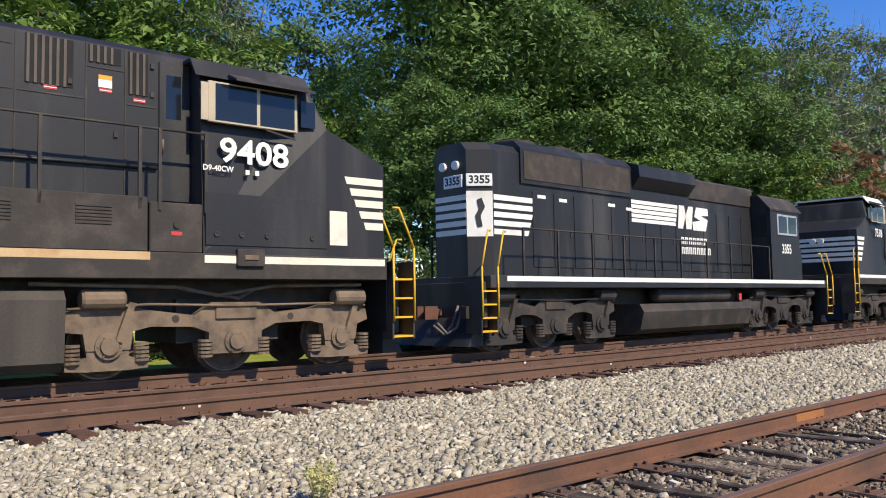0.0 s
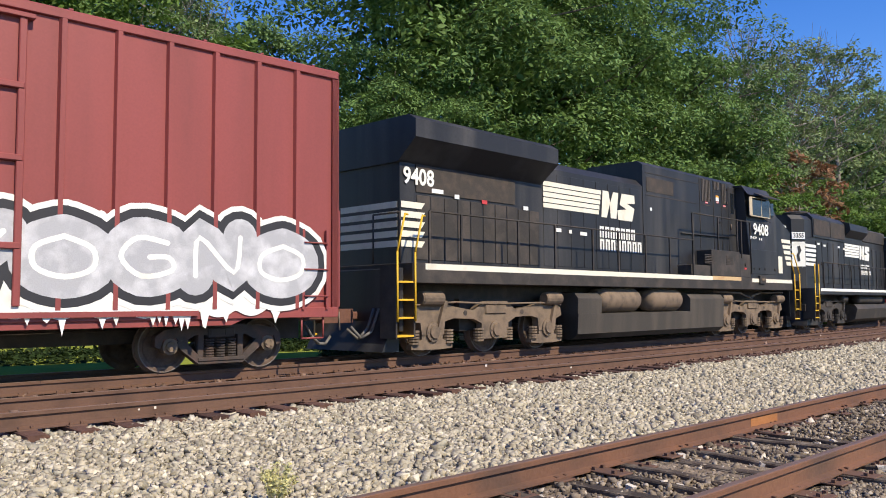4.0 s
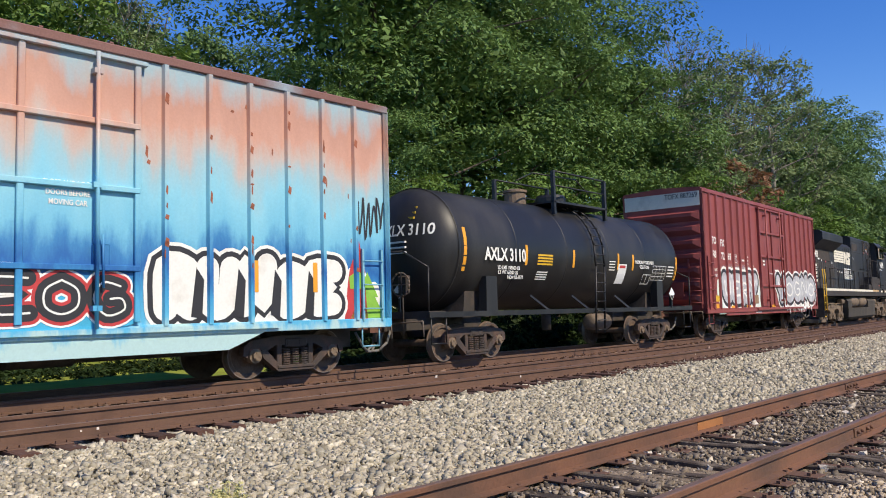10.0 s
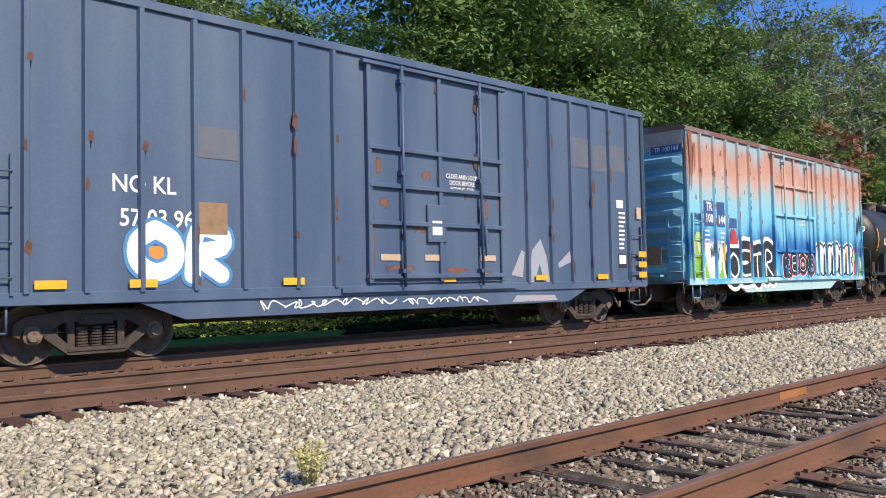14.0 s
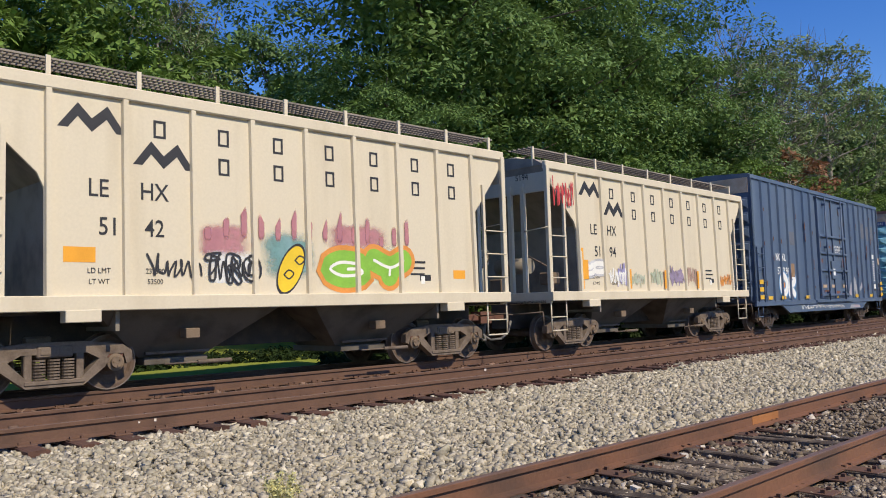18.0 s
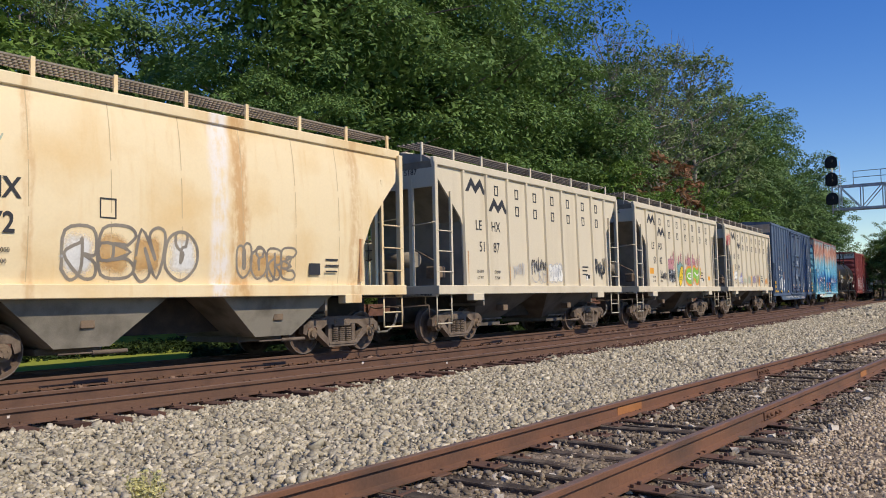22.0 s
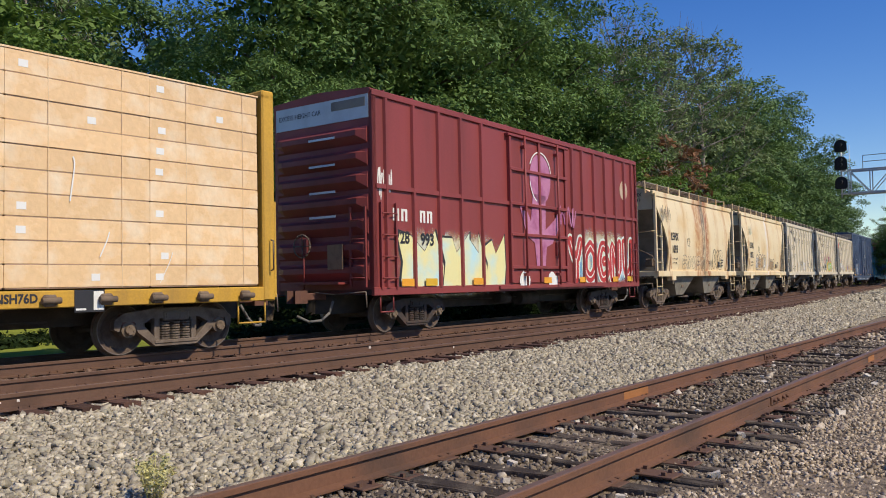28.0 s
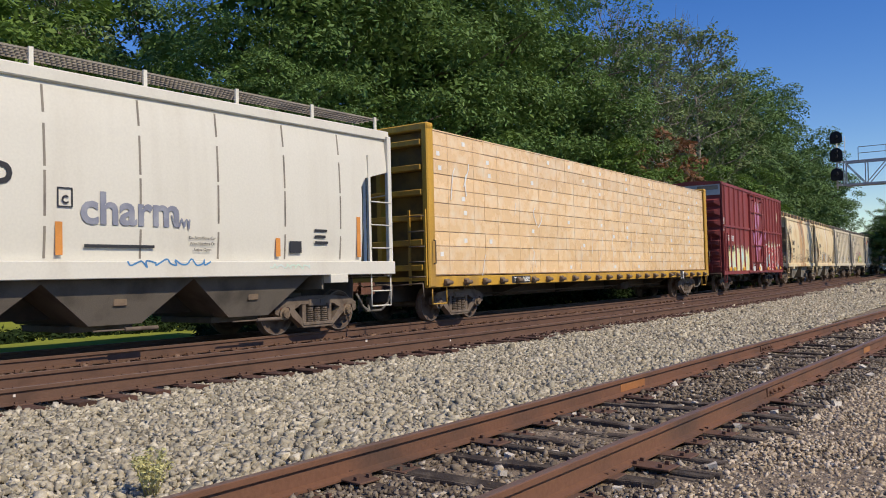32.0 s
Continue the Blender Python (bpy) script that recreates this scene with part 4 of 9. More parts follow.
def stained_mat(name, base, film, runs):
    """Old hopper paint: a tan film in soft patches, and runs (x, half width, colour, strength) of rust and soot down the side."""
    m = mat(name, base, 0.5, vary=0.05, scale=0.75, grain=25, bump=0.03, second=film, amount=0.47, streak=False)
    n, l = m.node_tree.nodes, m.node_tree.links
    mix = [k for k in n if k.bl_idname == "ShaderNodeMix"][0]
    hs = [k for k in n if k.bl_idname == "ShaderNodeHueSaturation"][0]
    co = n.new("ShaderNodeTexCoord")
    xyz = n.new("ShaderNodeSeparateXYZ")
    l.new(co.outputs["Object"], xyz.inputs[0])

    def grain_of(scale, detail, stretch):
        mp, tx = n.new("ShaderNodeMapping"), n.new("ShaderNodeTexNoise")
        mp.inputs["Scale"].default_value = stretch
        tx.inputs["Scale"].default_value, tx.inputs["Detail"].default_value, tx.inputs["Roughness"].default_value = scale, detail, 0.65
        l.new(co.outputs["Object"], mp.inputs[0]), l.new(mp.outputs[0], tx.inputs[0])
        return tx.outputs[0]

    def math_of(kind, a, b):
        k = n.new("ShaderNodeMath")
        k.operation = kind
        for i, q in enumerate((a, b)):
            if isinstance(q, (int, float)):
                k.inputs[i].default_value = q
            else:
                l.new(q, k.inputs[i])
        return k.outputs[0]

    def range_of(a, lo, hi):
        k = n.new("ShaderNodeMapRange")
        k.interpolation_type = "SMOOTHSTEP"
        k.inputs[1].default_value, k.inputs[2].default_value = lo, hi
        l.new(a, k.inputs[0])
        return k.outputs[0]

    def coat(under, fac, colour):
        k = n.new("ShaderNodeMix")
        k.data_type = "RGBA"
        k.inputs[7].default_value = rgb(colour)
        l.new(under, k.inputs[6]), l.new(fac, k.inputs[0])
        return k.outputs[2]

    last = mix.outputs[2]
    thin = grain_of(5.0, 5, (1, 1, 0.1))
    last = coat(last, math_of("MULTIPLY", range_of(thin, 0.52, 0.72), 0.5), film)
    wob = grain_of(1.6, 4, (1, 1, 0.5))
    spots = grain_of(6.0, 6, (1, 1, 0.7))
    for x, w, colour, strength in runs:
        d = math_of("ABSOLUTE", math_of("ADD", math_of("MULTIPLY", wob, 0.4), math_of("SUBTRACT", xyz.outputs[0], x + 0.2)), 0)
        edge = range_of(d, w, w * 0.35)
        worn = range_of(math_of("ADD", math_of("MULTIPLY", thin, 0.6), math_of("MULTIPLY", spots, 0.5)), 0.42, 0.62)
        last = coat(last, math_of("MULTIPLY", math_of("MULTIPLY", edge, worn), strength), colour)
    l.new(last, hs.inputs["Color"])
    return m


CREAM_BASE, FILM = (0.8, 0.66, 0.42), (0.72, 0.52, 0.26)
HOPPER_1072 = stained_mat("cream hopper paint with a pale run", CREAM_BASE, FILM, ((0.42, 0.26, (0.8, 0.74, 0.68), 1.0), (0.85, 0.26, (0.55, 0.31, 0.12), 0.8), (-4.2, 0.2, (0.5, 0.26, 0.09), 0.8), (-3.0, 0.12, (0.55, 0.33, 0.14), 0.5), (3.9, 0.25, (0.55, 0.33, 0.14), 0.6)))
HOPPER_1093 = stained_mat("cream hopper paint with heavy rust", CREAM_BASE, FILM, ((-0.45, 0.45, (0.48, 0.2, 0.06), 0.85), (0.15, 0.4, (0.4, 0.15, 0.05), 0.8), (0.95, 0.33, (0.36, 0.11, 0.035), 1.0), (0.48, 0.3, (0.2, 0.15, 0.1), 1.0), (1.25, 0.2, (0.5, 0.24, 0.08), 0.6), (4.0, 0.3, (0.52, 0.27, 0.1), 0.7), (-4.2, 0.25, (0.52, 0.27, 0.1), 0.7), (-2.2, 0.25, (0.55, 0.33, 0.14), 0.5), (2.6, 0.25, (0.55, 0.33, 0.14), 0.4)))
BAY_PALE = mat("dusty pale bay sheets", (0.26, 0.235, 0.19), 0.8, vary=0.2, scale=2, second=(0.13, 0.115, 0.09))
# Darker copy of the bay sheets, with the shade under the car painted in.
BAY_SHADED = mat("sooty bay sheets", (0.13, 0.11, 0.09), 0.85, vary=0.25, scale=2, second=(0.07, 0.06, 0.05))
# Grey with shade mixed in for end sheets and reservoirs; plain elsewhere.
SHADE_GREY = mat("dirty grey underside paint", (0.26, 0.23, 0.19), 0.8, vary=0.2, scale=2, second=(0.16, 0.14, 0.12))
LUMBER = mat("wrapped pale lumber", (0.8, 0.55, 0.3), 0.28, vary=0.1, scale=2.6, grain=11, bump=0.35, second=(0.84, 0.68, 0.48), amount=0.48, objects=0.06)
# Grime plus painted shade: darkened for the deep shadow between the bulkhead ribs.
YELLOW_GRIME_SHADE = mat("grimy yellow end sheet", (0.2, 0.12, 0.03), 0.75, vary=0.3, scale=2, second=(0.09, 0.06, 0.03))
LUMBER_LINE = mat("brown board edges", (0.4, 0.27, 0.18), 0.7, vary=0.2)
STRAP = mat("pale packing strap", (0.74, 0.55, 0.34), 0.5, vary=0.1)
INK = mat("black stencil paint", (0.03, 0.03, 0.035), 0.6, vary=0.15, bump=0)
SPRAY_GREY = mat("grey spray paint", (0.4, 0.4, 0.42), 0.5, vary=0.2, scale=3, second=(0.62, 0.62, 0.64))
SPRAY_MINT = mat("pale mint spray paint", (0.62, 0.75, 0.62), 0.5, vary=0.12, scale=3, second=(0.7, 0.72, 0.75))
SPRAY_YELLOW = mat("pale yellow spray paint", (0.8, 0.74, 0.36), 0.5, vary=0.12, scale=1.3, second=(0.5, 0.74, 0.78))
SPRAY_PINK = mat("pink spray paint", (0.5, 0.2, 0.34), 0.55, vary=0.2, scale=3, second=(0.35, 0.1, 0.22))
SPRAY_GREEN = mat("green spray paint", (0.25, 0.5, 0.06), 0.5, vary=0.2, scale=3)
SPRAY_SLATE = mat("slate grey spray paint", (0.22, 0.23, 0.29), 0.55, vary=0.2, scale=3, second=(0.32, 0.33, 0.38))
SPRAY_SILVER = mat("silver spray paint", (0.42, 0.44, 0.48), 0.4, metal=0.3, vary=0.2, scale=2.5, second=(0.5, 0.4, 0.44))
SPRAY_GOLD = mat("yellow spray paint", (0.8, 0.55, 0.03), 0.5, vary=0.12, scale=2)
SPRAY_LIME = mat("yellow-green spray paint", (0.45, 0.6, 0.12), 0.5, vary=0.15, scale=2, second=(0.2, 0.5, 0.25))
SPRAY_CYAN = mat("bright cyan spray paint", (0.06, 0.42, 0.66), 0.5, vary=0.12, scale=2)
SPRAY_BLUE = mat("blue spray paint", (0.08, 0.25, 0.5), 0.5, vary=0.2, scale=3)
SPRAY_RED = mat("red spray paint", (0.5, 0.05, 0.05), 0.5, vary=0.2, scale=3)
SPRAY_PURPLE = mat("faded purple spray paint", (0.32, 0.3, 0.5), 0.55, vary=0.2, scale=3)
FADED_GREEN = mat("faded green spray paint", (0.42, 0.46, 0.34), 0.6, vary=0.15, scale=3, second=(0.5, 0.5, 0.41))
FADED_PLUM = mat("faded plum spray paint", (0.3, 0.24, 0.34), 0.6, vary=0.2, scale=3)
FADED_BROWN = mat("faded brown spray paint", (0.45, 0.3, 0.24), 0.6, vary=0.2, scale=3)
SPRAY_ORANGE = mat("orange spray paint", (0.7, 0.28, 0.06), 0.5, vary=0.2, scale=3)
def haze_mat(name, colour, second=None):
    """Spray mist: paint that thins out towards its edges into specks."""
    m = mat(name, colour, 0.6, vary=0.15, scale=3, grain=30, bump=0, second=second)
    n, l = m.node_tree.nodes, m.node_tree.links
    co, xyz, tx = n.new("ShaderNodeTexCoord"), n.new("ShaderNodeSeparateXYZ"), n.new("ShaderNodeTexNoise")
    tx.inputs["Scale"].default_value, tx.inputs["Detail"].default_value, tx.inputs["Roughness"].default_value = 3.0, 8, 0.7
    l.new(co.outputs["Generated"], xyz.inputs[0]), l.new(co.outputs["Object"], tx.inputs[0])
    last = tx.outputs[0]
    for axis in (0, 2):  # fades towards both ends and towards top and bottom
        pull = n.new("ShaderNodeMath")
        pull.operation, pull.inputs[1].default_value = "PINGPONG", 0.5
        l.new(xyz.outputs[axis], pull.inputs[0])
        rise = n.new("ShaderNodeMapRange")
        rise.inputs[2].default_value = 0.3
        l.new(pull.outputs[0], rise.inputs[0])
        mul = n.new("ShaderNodeMath")
        mul.operation = "MULTIPLY"
        l.new(last, mul.inputs[0]), l.new(rise.outputs[0], mul.inputs[1])
        last = mul.outputs[0]
    cut = n.new("ShaderNodeMapRange")
    cut.interpolation_type = "SMOOTHSTEP"
    cut.inputs[1].default_value, cut.inputs[2].default_value, cut.inputs[4].default_value = 0.12, 0.5, 0.9
    l.new(last, cut.inputs[0])
    l.new(cut.outputs[0], n["Principled BSDF"].inputs["Alpha"])
    return m


MIST_PINK = haze_mat("pink spray mist", (0.5, 0.22, 0.25), (0.4, 0.17, 0.2))
MIST_WHITE = haze_mat("white spray mist", (0.78, 0.78, 0.76))
MIST_TEAL = haze_mat("teal spray mist", (0.16, 0.32, 0.32), (0.25, 0.4, 0.42))
MIST_BLUE = haze_mat("blue spray mist", (0.2, 0.42, 0.6), (0.5, 0.65, 0.75))
MIST_PALE = haze_mat("pale yellow spray mist", (0.75, 0.68, 0.45), (0.6, 0.7, 0.65))
MIST_RED = haze_mat("red spray mist", (0.5, 0.12, 0.08), (0.55, 0.3, 0.12))
MIST_RUSTY = haze_mat("rust bloom", (0.26, 0.1, 0.055), (0.16, 0.075, 0.05))
MIST_RUST = haze_mat("tan spray mist", (0.55, 0.33, 0.13), (0.62, 0.42, 0.2))
WOOD_PATCH = mat("bare plywood patch", (0.3, 0.19, 0.11), 0.8, vary=0.25, scale=6)
PLACARD = mat("white placard", (0.8, 0.8, 0.78), 0.5, vary=0.04, bump=0)
HOSE = mat("grey rubber hose", (0.16, 0.15, 0.14), 0.8, vary=0.15)


def mural_mat():
    """The painted side of a boxcar: faded orange above, sky blue, deep blue, and pale along the sill."""
    m = mat("mural boxcar side", (0.4, 0.6, 0.7), 0.55, vary=0.1, scale=1.3, grain=30, bump=0.04)
    n, l = m.node_tree.nodes, m.node_tree.links
    co = n.new("ShaderNodeTexCoord")
    xyz = n.new("ShaderNodeSeparateXYZ")
    l.new(co.outputs["Object"], xyz.inputs[0])
    wob = n.new("ShaderNodeTexNoise")
    wob.inputs["Scale"].default_value, wob.inputs["Detail"].default_value, wob.inputs["Roughness"].default_value = 1.1, 9, 0.62
    mp = n.new("ShaderNodeMapping")
    mp.inputs["Scale"].default_value = (1.5, 1.0, 0.4)
    l.new(co.outputs["Object"], mp.inputs[0]), l.new(mp.outputs[0], wob.inputs[0])
    ma = n.new("ShaderNodeMath")
    ma.operation, ma.inputs[1].default_value = "MULTIPLY_ADD", 2.0
    l.new(wob.outputs[0], ma.inputs[0]), l.new(xyz.outputs[2], ma.inputs[2])
    mr = n.new("ShaderNodeMapRange")
    mr.inputs[1].default_value, mr.inputs[2].default_value = 1.65, 6.45
    l.new(ma.outputs[0], mr.inputs[0])
    ramp = n.new("ShaderNodeValToRGB")
    els = ramp.color_ramp.elements
    els[0].position, els[0].color = 0.05, (0.42, 0.6, 0.6, 1)
    els[1].position, els[1].color = 0.95, (0.33, 0.44, 0.48, 1)
    for p, c in ((0.1, (0.1, 0.42, 0.64)), (0.2, (0.05, 0.3, 0.56)), (0.28, (0.02, 0.12, 0.36)), (0.34, (0.05, 0.22, 0.46)), (0.41, (0.17, 0.47, 0.63)), (0.52, (0.24, 0.54, 0.66)), (0.6, (0.32, 0.5, 0.56)), (0.67, (0.5, 0.42, 0.38)), (0.75, (0.56, 0.31, 0.23)), (0.84, (0.5, 0.27, 0.2))):
        e = els.new(p)
        e.color = (*c, 1)
    l.new(mr.outputs[0], ramp.inputs[0])
    mix = [k for k in n if k.bl_idname == "ShaderNodeMix"][0]
    hs = [k for k in n if k.bl_idname == "ShaderNodeHueSaturation"][0]
    l.new(ramp.outputs[0], hs.inputs["Color"])
    n.remove(mix)
    return m


MURAL = mural_mat()
MOVING, ROLLING = [], []


# ---- train: running gear shared by the cars ----
def run(t):
    """How far the train has rolled by t seconds."""
    return 4.8517 * t + 0.052594 * t * t - 0.00051297 * t ** 3 - 0.6 * max(0.0, 1 - t / 2.2) ** 2 + 0.32 * math.exp(-((t - 20.2) / 1.7) ** 2)


def car_pose(s, half):
    """The pose of a vehicle whose truck centres stand half before and behind the length s on the far track."""
    y0, z0 = cross(FAR_RAIL, 0.0, 0.0)
    xa, xb = along(s - half), along(s + half)
    a, b = Vector((xa, y0 + float(bend(xa)), z0)), Vector((xb, y0 + float(bend(xb)), z0))
    d = b - a
    return Matrix.Translation((a + b) / 2) @ Euler((-CANT, 0, math.atan2(d.y, d.x))).to_matrix().to_4x4()


def vehicle(name, label, category, group, middle, half):
    ob = thing(name, label, category, group, at=car_pose(middle + run(0), half))
    MOVING.append((ob, middle, half))
    return ob


def wheel_mesh(r):
    s = Shape()
    k = r / 0.42
    for q in (-1, 1):
        s.disc((0, 0, 0), "y", [(q * o, w * k) for o, w in ((0.845, 0.0), (0.845, 0.11), (0.80, 0.14), (0.775, 0.2), (0.775, 0.31), (0.815, 0.345), (0.82, 0.41), (0.715, 0.42), (0.70, 0.447), (0.685, 0.447), (0.68, 0.36), (0.72, 0.3), (0.7, 0.12), (0.68, 0.09), (0.3, 0.085), (0.0, 0.08))], 28)
    return s.mesh("wheelset", WHEEL)


def rim_mesh(r):
    k = r / 0.42
    ring = lambda o, w: [(w * k * math.cos(2 * math.pi * i / 28), -o, w * k * math.sin(2 * math.pi * i / 28)) for i in range(28)]
    return Shape().loft([ring(*p) for p in ((0.8215, 0.395), (0.8225, 0.412), (0.716, 0.4215), (0.716, 0.40))], caps=False).mesh("wheel_rim", TREAD)


def cap_mesh(reach, r=0.115):
    s = Shape()
    for q in (-1,):
        s.disc((0, 0, 0), "y", [(q * o, w) for o, w in ((reach - 0.2, r * 1.15), (reach - 0.06, r * 1.15), (reach - 0.05, r * 0.8), (reach, r * 0.72), (reach, 0.0))], 14)
        for b in range(3):
            a = b * 2.094
            s.tube((0.055 * math.cos(a), q * (reach - 0.01), 0.055 * math.sin(a)), (0.055 * math.cos(a), q * (reach + 0.015), 0.055 * math.sin(a)), 0.018, 6)
    return s.mesh("bearing_cap", GRIME)


def frame_meshes(paint, knob):
    s = Shape()
    top = [(-1.14, 0.44), (-1.13, 0.6), (-0.98, 0.7), (-0.42, 0.77), (0.42, 0.77), (0.98, 0.7), (1.13, 0.6), (1.14, 0.44), (1.05, 0.4), (1.0, 0.56), (0.78, 0.56), (0.72, 0.46), (0.46, 0.6), (-0.46, 0.6), (-0.72, 0.46), (-0.78, 0.56), (-1.0, 0.56), (-1.05, 0.4)]
    s.prism(top, -1.08, -0.94)
    s.prism([(-0.78, 0.5), (-0.72, 0.38), (-0.4, 0.13), (0.4, 0.13), (0.72, 0.38), (0.78, 0.5), (0.66, 0.53), (0.36, 0.23), (-0.36, 0.23), (-0.66, 0.53)], -1.09, -0.92)
    for q in (-1, 1):
        s.box(q * 0.36 - 0.055, q * 0.36 + 0.055, -1.07, -0.95, 0.2, 0.64, 0.012)
    s.box(-0.42, 0.42, -1.11, -0.9, 0.17, 0.235, 0.012)
    frame_near = s.mesh("side_frame", paint)
    sp = Shape()
    for x in (-0.2, 0.0, 0.2):
        for k in range(7):
            z = 0.245 + k * 0.043
            sp.disc((x, -1.03, z), "z", [(0.0, 0.045), (0.0, 0.088), (0.026, 0.088), (0.026, 0.045)], 10)
    springs = sp.mesh("spring", paint)
    b = Shape()
    b.box(-0.25, 0.25, -1.1, 1.1, 0.55, 0.72, 0.02).box(-0.2, 0.2, -0.4, 0.4, 0.5, 0.85, 0.03)
    for q in (-1, 1):
        b.box(-0.2, -0.06, q * 1.1 - 0.012, q * 1.1 + 0.012, 0.6, 0.68).box(0.06, 0.2, q * 1.1 - 0.012, q * 1.1 + 0.012, 0.6, 0.68)
    bolster = b.mesh("bolster", paint)
    ad = Shape().box(-0.13, 0.13, -1.07, -0.9, 0.49, 0.6, 0.02)
    adapter = ad.mesh("bearing_adapter", knob)
    br = Shape().box(-0.55, -0.47, -0.7, 0.7, 0.35, 0.45).box(0.47, 0.55, -0.7, 0.7, 0.35, 0.45).tube((-0.5, -0.2, 0.4), (0.5, 0.2, 0.3), 0.03)
    return frame_near, springs, bolster, adapter, br.mesh("brake_beam", GRIME_DARK)


CAR_WHEEL, CAR_RIM, CAR_CAP = wheel_mesh(0.43), rim_mesh(0.43), cap_mesh(1.14)
FRAMES_DUSTY, FRAMES_DARK = frame_meshes(TRUCK_GREY, RUSTY), frame_meshes(TRUCK_DARK, RUSTY)
TURN_BACK = Matrix.Rotation(math.pi, 4, "Z")


def wheelset(car, x, r, meshes):
    w = part("wheelset", meshes[0], None, car, at=Matrix.Translation((x, 0, r)))
    for turn in (Matrix.Identity(4), TURN_BACK):
        part("wheel_rim", meshes[1], None, w, "polished steel rim", at=turn)
        if meshes[2]:
            part("bearing_cap", meshes[2], None, w, at=turn)
    ROLLING.append((w, x, r, car))


def car_truck(car, x, base=1.76, oily=False):
    FRAMES = FRAMES_DARK if oily else FRAMES_DUSTY
    at = Matrix.Translation((x, 0, 0))
    for turn in (Matrix.Identity(4), TURN_BACK):
        f = part("side_frame", FRAMES[0], None, car, at=at @ turn)
        part("spring", FRAMES[1], None, f)
        for q in (-1, 1):
            part("bearing_adapter", FRAMES[3], None, f, at=Matrix.Translation((q * 0.88, 0, 0)))
    part("bolster", FRAMES[2], None, car, at=at)
    part("brake_beam", FRAMES[4], None, car, at=at)
    for q in (-1, 1):
        wheelset(car, x + q * base / 2, 0.43, (CAR_WHEEL, CAR_RIM, CAR_CAP))


def coupler_mesh():
    s = Shape()
    s.box(-0.75, 0.3, -0.09, 0.09, 0.78, 0.94, 0.02)
    s.prism([(0.25, -0.16), (0.55, -0.2), (0.62, -0.08), (0.5, -0.02), (0.5, 0.1), (0.62, 0.16), (0.5, 0.2), (0.25, 0.16)], 0.72, 1.0, "z")
    return s.mesh("coupler", RUSTY)


COUPLER = coupler_mesh()


def gear(car, half, out, hose_side=1):
    """Couplers, air hoses and cut levers at both ends; out: how far the coupler pin stands from the middle."""
    for q in (-1, 1):
        m = Matrix.Translation((q * (out - 0.45), 0, 0)) @ (Matrix.Identity(4) if q > 0 else TURN_BACK)
        part("coupler", COUPLER, None, car, at=m)
        pts = [(q * (half + 0.05), -0.35, 0.75), (q * (half + 0.2), -0.38, 0.5), (q * (half + 0.4), -0.33, 0.34), (q * (half + 0.65), -0.2, 0.32), (q * (out + 0.02), -0.05, 0.45)]
        part("air_hose", Shape().pipe(pts, 0.03, 7), HOSE, car)
        lev = [(q * (half + 0.12), -1.4, 0.62), (q * (half + 0.12), -1.38, 0.95), (q * (half + 0.15), -0.5, 0.9), (q * (half + 0.4), -0.12, 0.95)]
        part("uncoupling_lever", Shape().pipe(lev, 0.016, 5), TRUCK_GREY, car)


def side_ladder(car, x0, x1, z0, z1, y, rungs, material, stile=0.05, name="ladder"):
    s = Shape()
    for x in (x0, x1):
        s.box(x - stile / 2, x + stile / 2, y - 0.05, y, z0, z1)
    lad = part(name, s, material, car)
    for k in range(rungs):
        z = z0 + (z1 - z0) * (k + 0.5) / rungs
        part("rung", Shape().tube((x0, y - 0.07, z), (x1, y - 0.07, z), 0.014, 6), material, lad)
    return lad


def step(car, x, y, z0, z1, w, material):
    part("sill_step", Shape().pipe([(x - w / 2, y, z1), (x - w / 2, y, z0), (x + w / 2, y, z0), (x + w / 2, y, z1)], 0.018, 6), material, car)


def plate(car, x0, x1, z0, z1, material, y=-1.5, name="stencil", label="", thick=0.003):
    return part(name, Shape().box(x0, x1, y - thick, y, z0, z1), material, car, label)


def bars(car, x, z, w, rows, gap, material, y, seed=1, h=0.045, name="stencil"):
    """Small unreadable stencilling as plain bars."""
    rnd = random.Random(seed)
    for k in range(rows):
        ww = w * rnd.uniform(0.7, 1.0)
        part(name, Shape().box(x, x + ww, y - 0.003, y, z - k * gap - h, z - k * gap), material, car)


STROKES = {  # bulging graffiti forms: strokes in a unit square
    0: [[(0.15, 1.0), (0.2, 0.3), (0.5, 0.05), (0.8, 0.3), (0.85, 1.0)]], 1: [[(0.9, 0.95), (0.15, 0.95), (0.12, 0.5), (0.7, 0.52), (0.12, 0.5), (0.15, 0.05), (0.9, 0.05)]],
    2: [[(0.18, 0.0), (0.2, 0.95), (0.75, 0.9), (0.8, 0.6), (0.25, 0.45), (0.85, 0.0)]], 3: [[(0.1, 1.0), (0.5, 0.5), (0.9, 1.0)], [(0.5, 0.5), (0.45, 0.0)]],
    4: [[(0.5, 0.95), (0.12, 0.7), (0.12, 0.25), (0.5, 0.05), (0.88, 0.25), (0.88, 0.7), (0.5, 0.95)]], 5: [[(0.85, 0.85), (0.4, 0.95), (0.12, 0.5), (0.4, 0.05), (0.88, 0.2), (0.85, 0.5), (0.55, 0.5)]],
    6: [[(0.15, 0.0), (0.15, 0.95), (0.8, 0.1), (0.85, 1.0)]], 7: [[(0.1, 0.9), (0.9, 0.95), (0.5, 0.9), (0.45, 0.0)]],
}


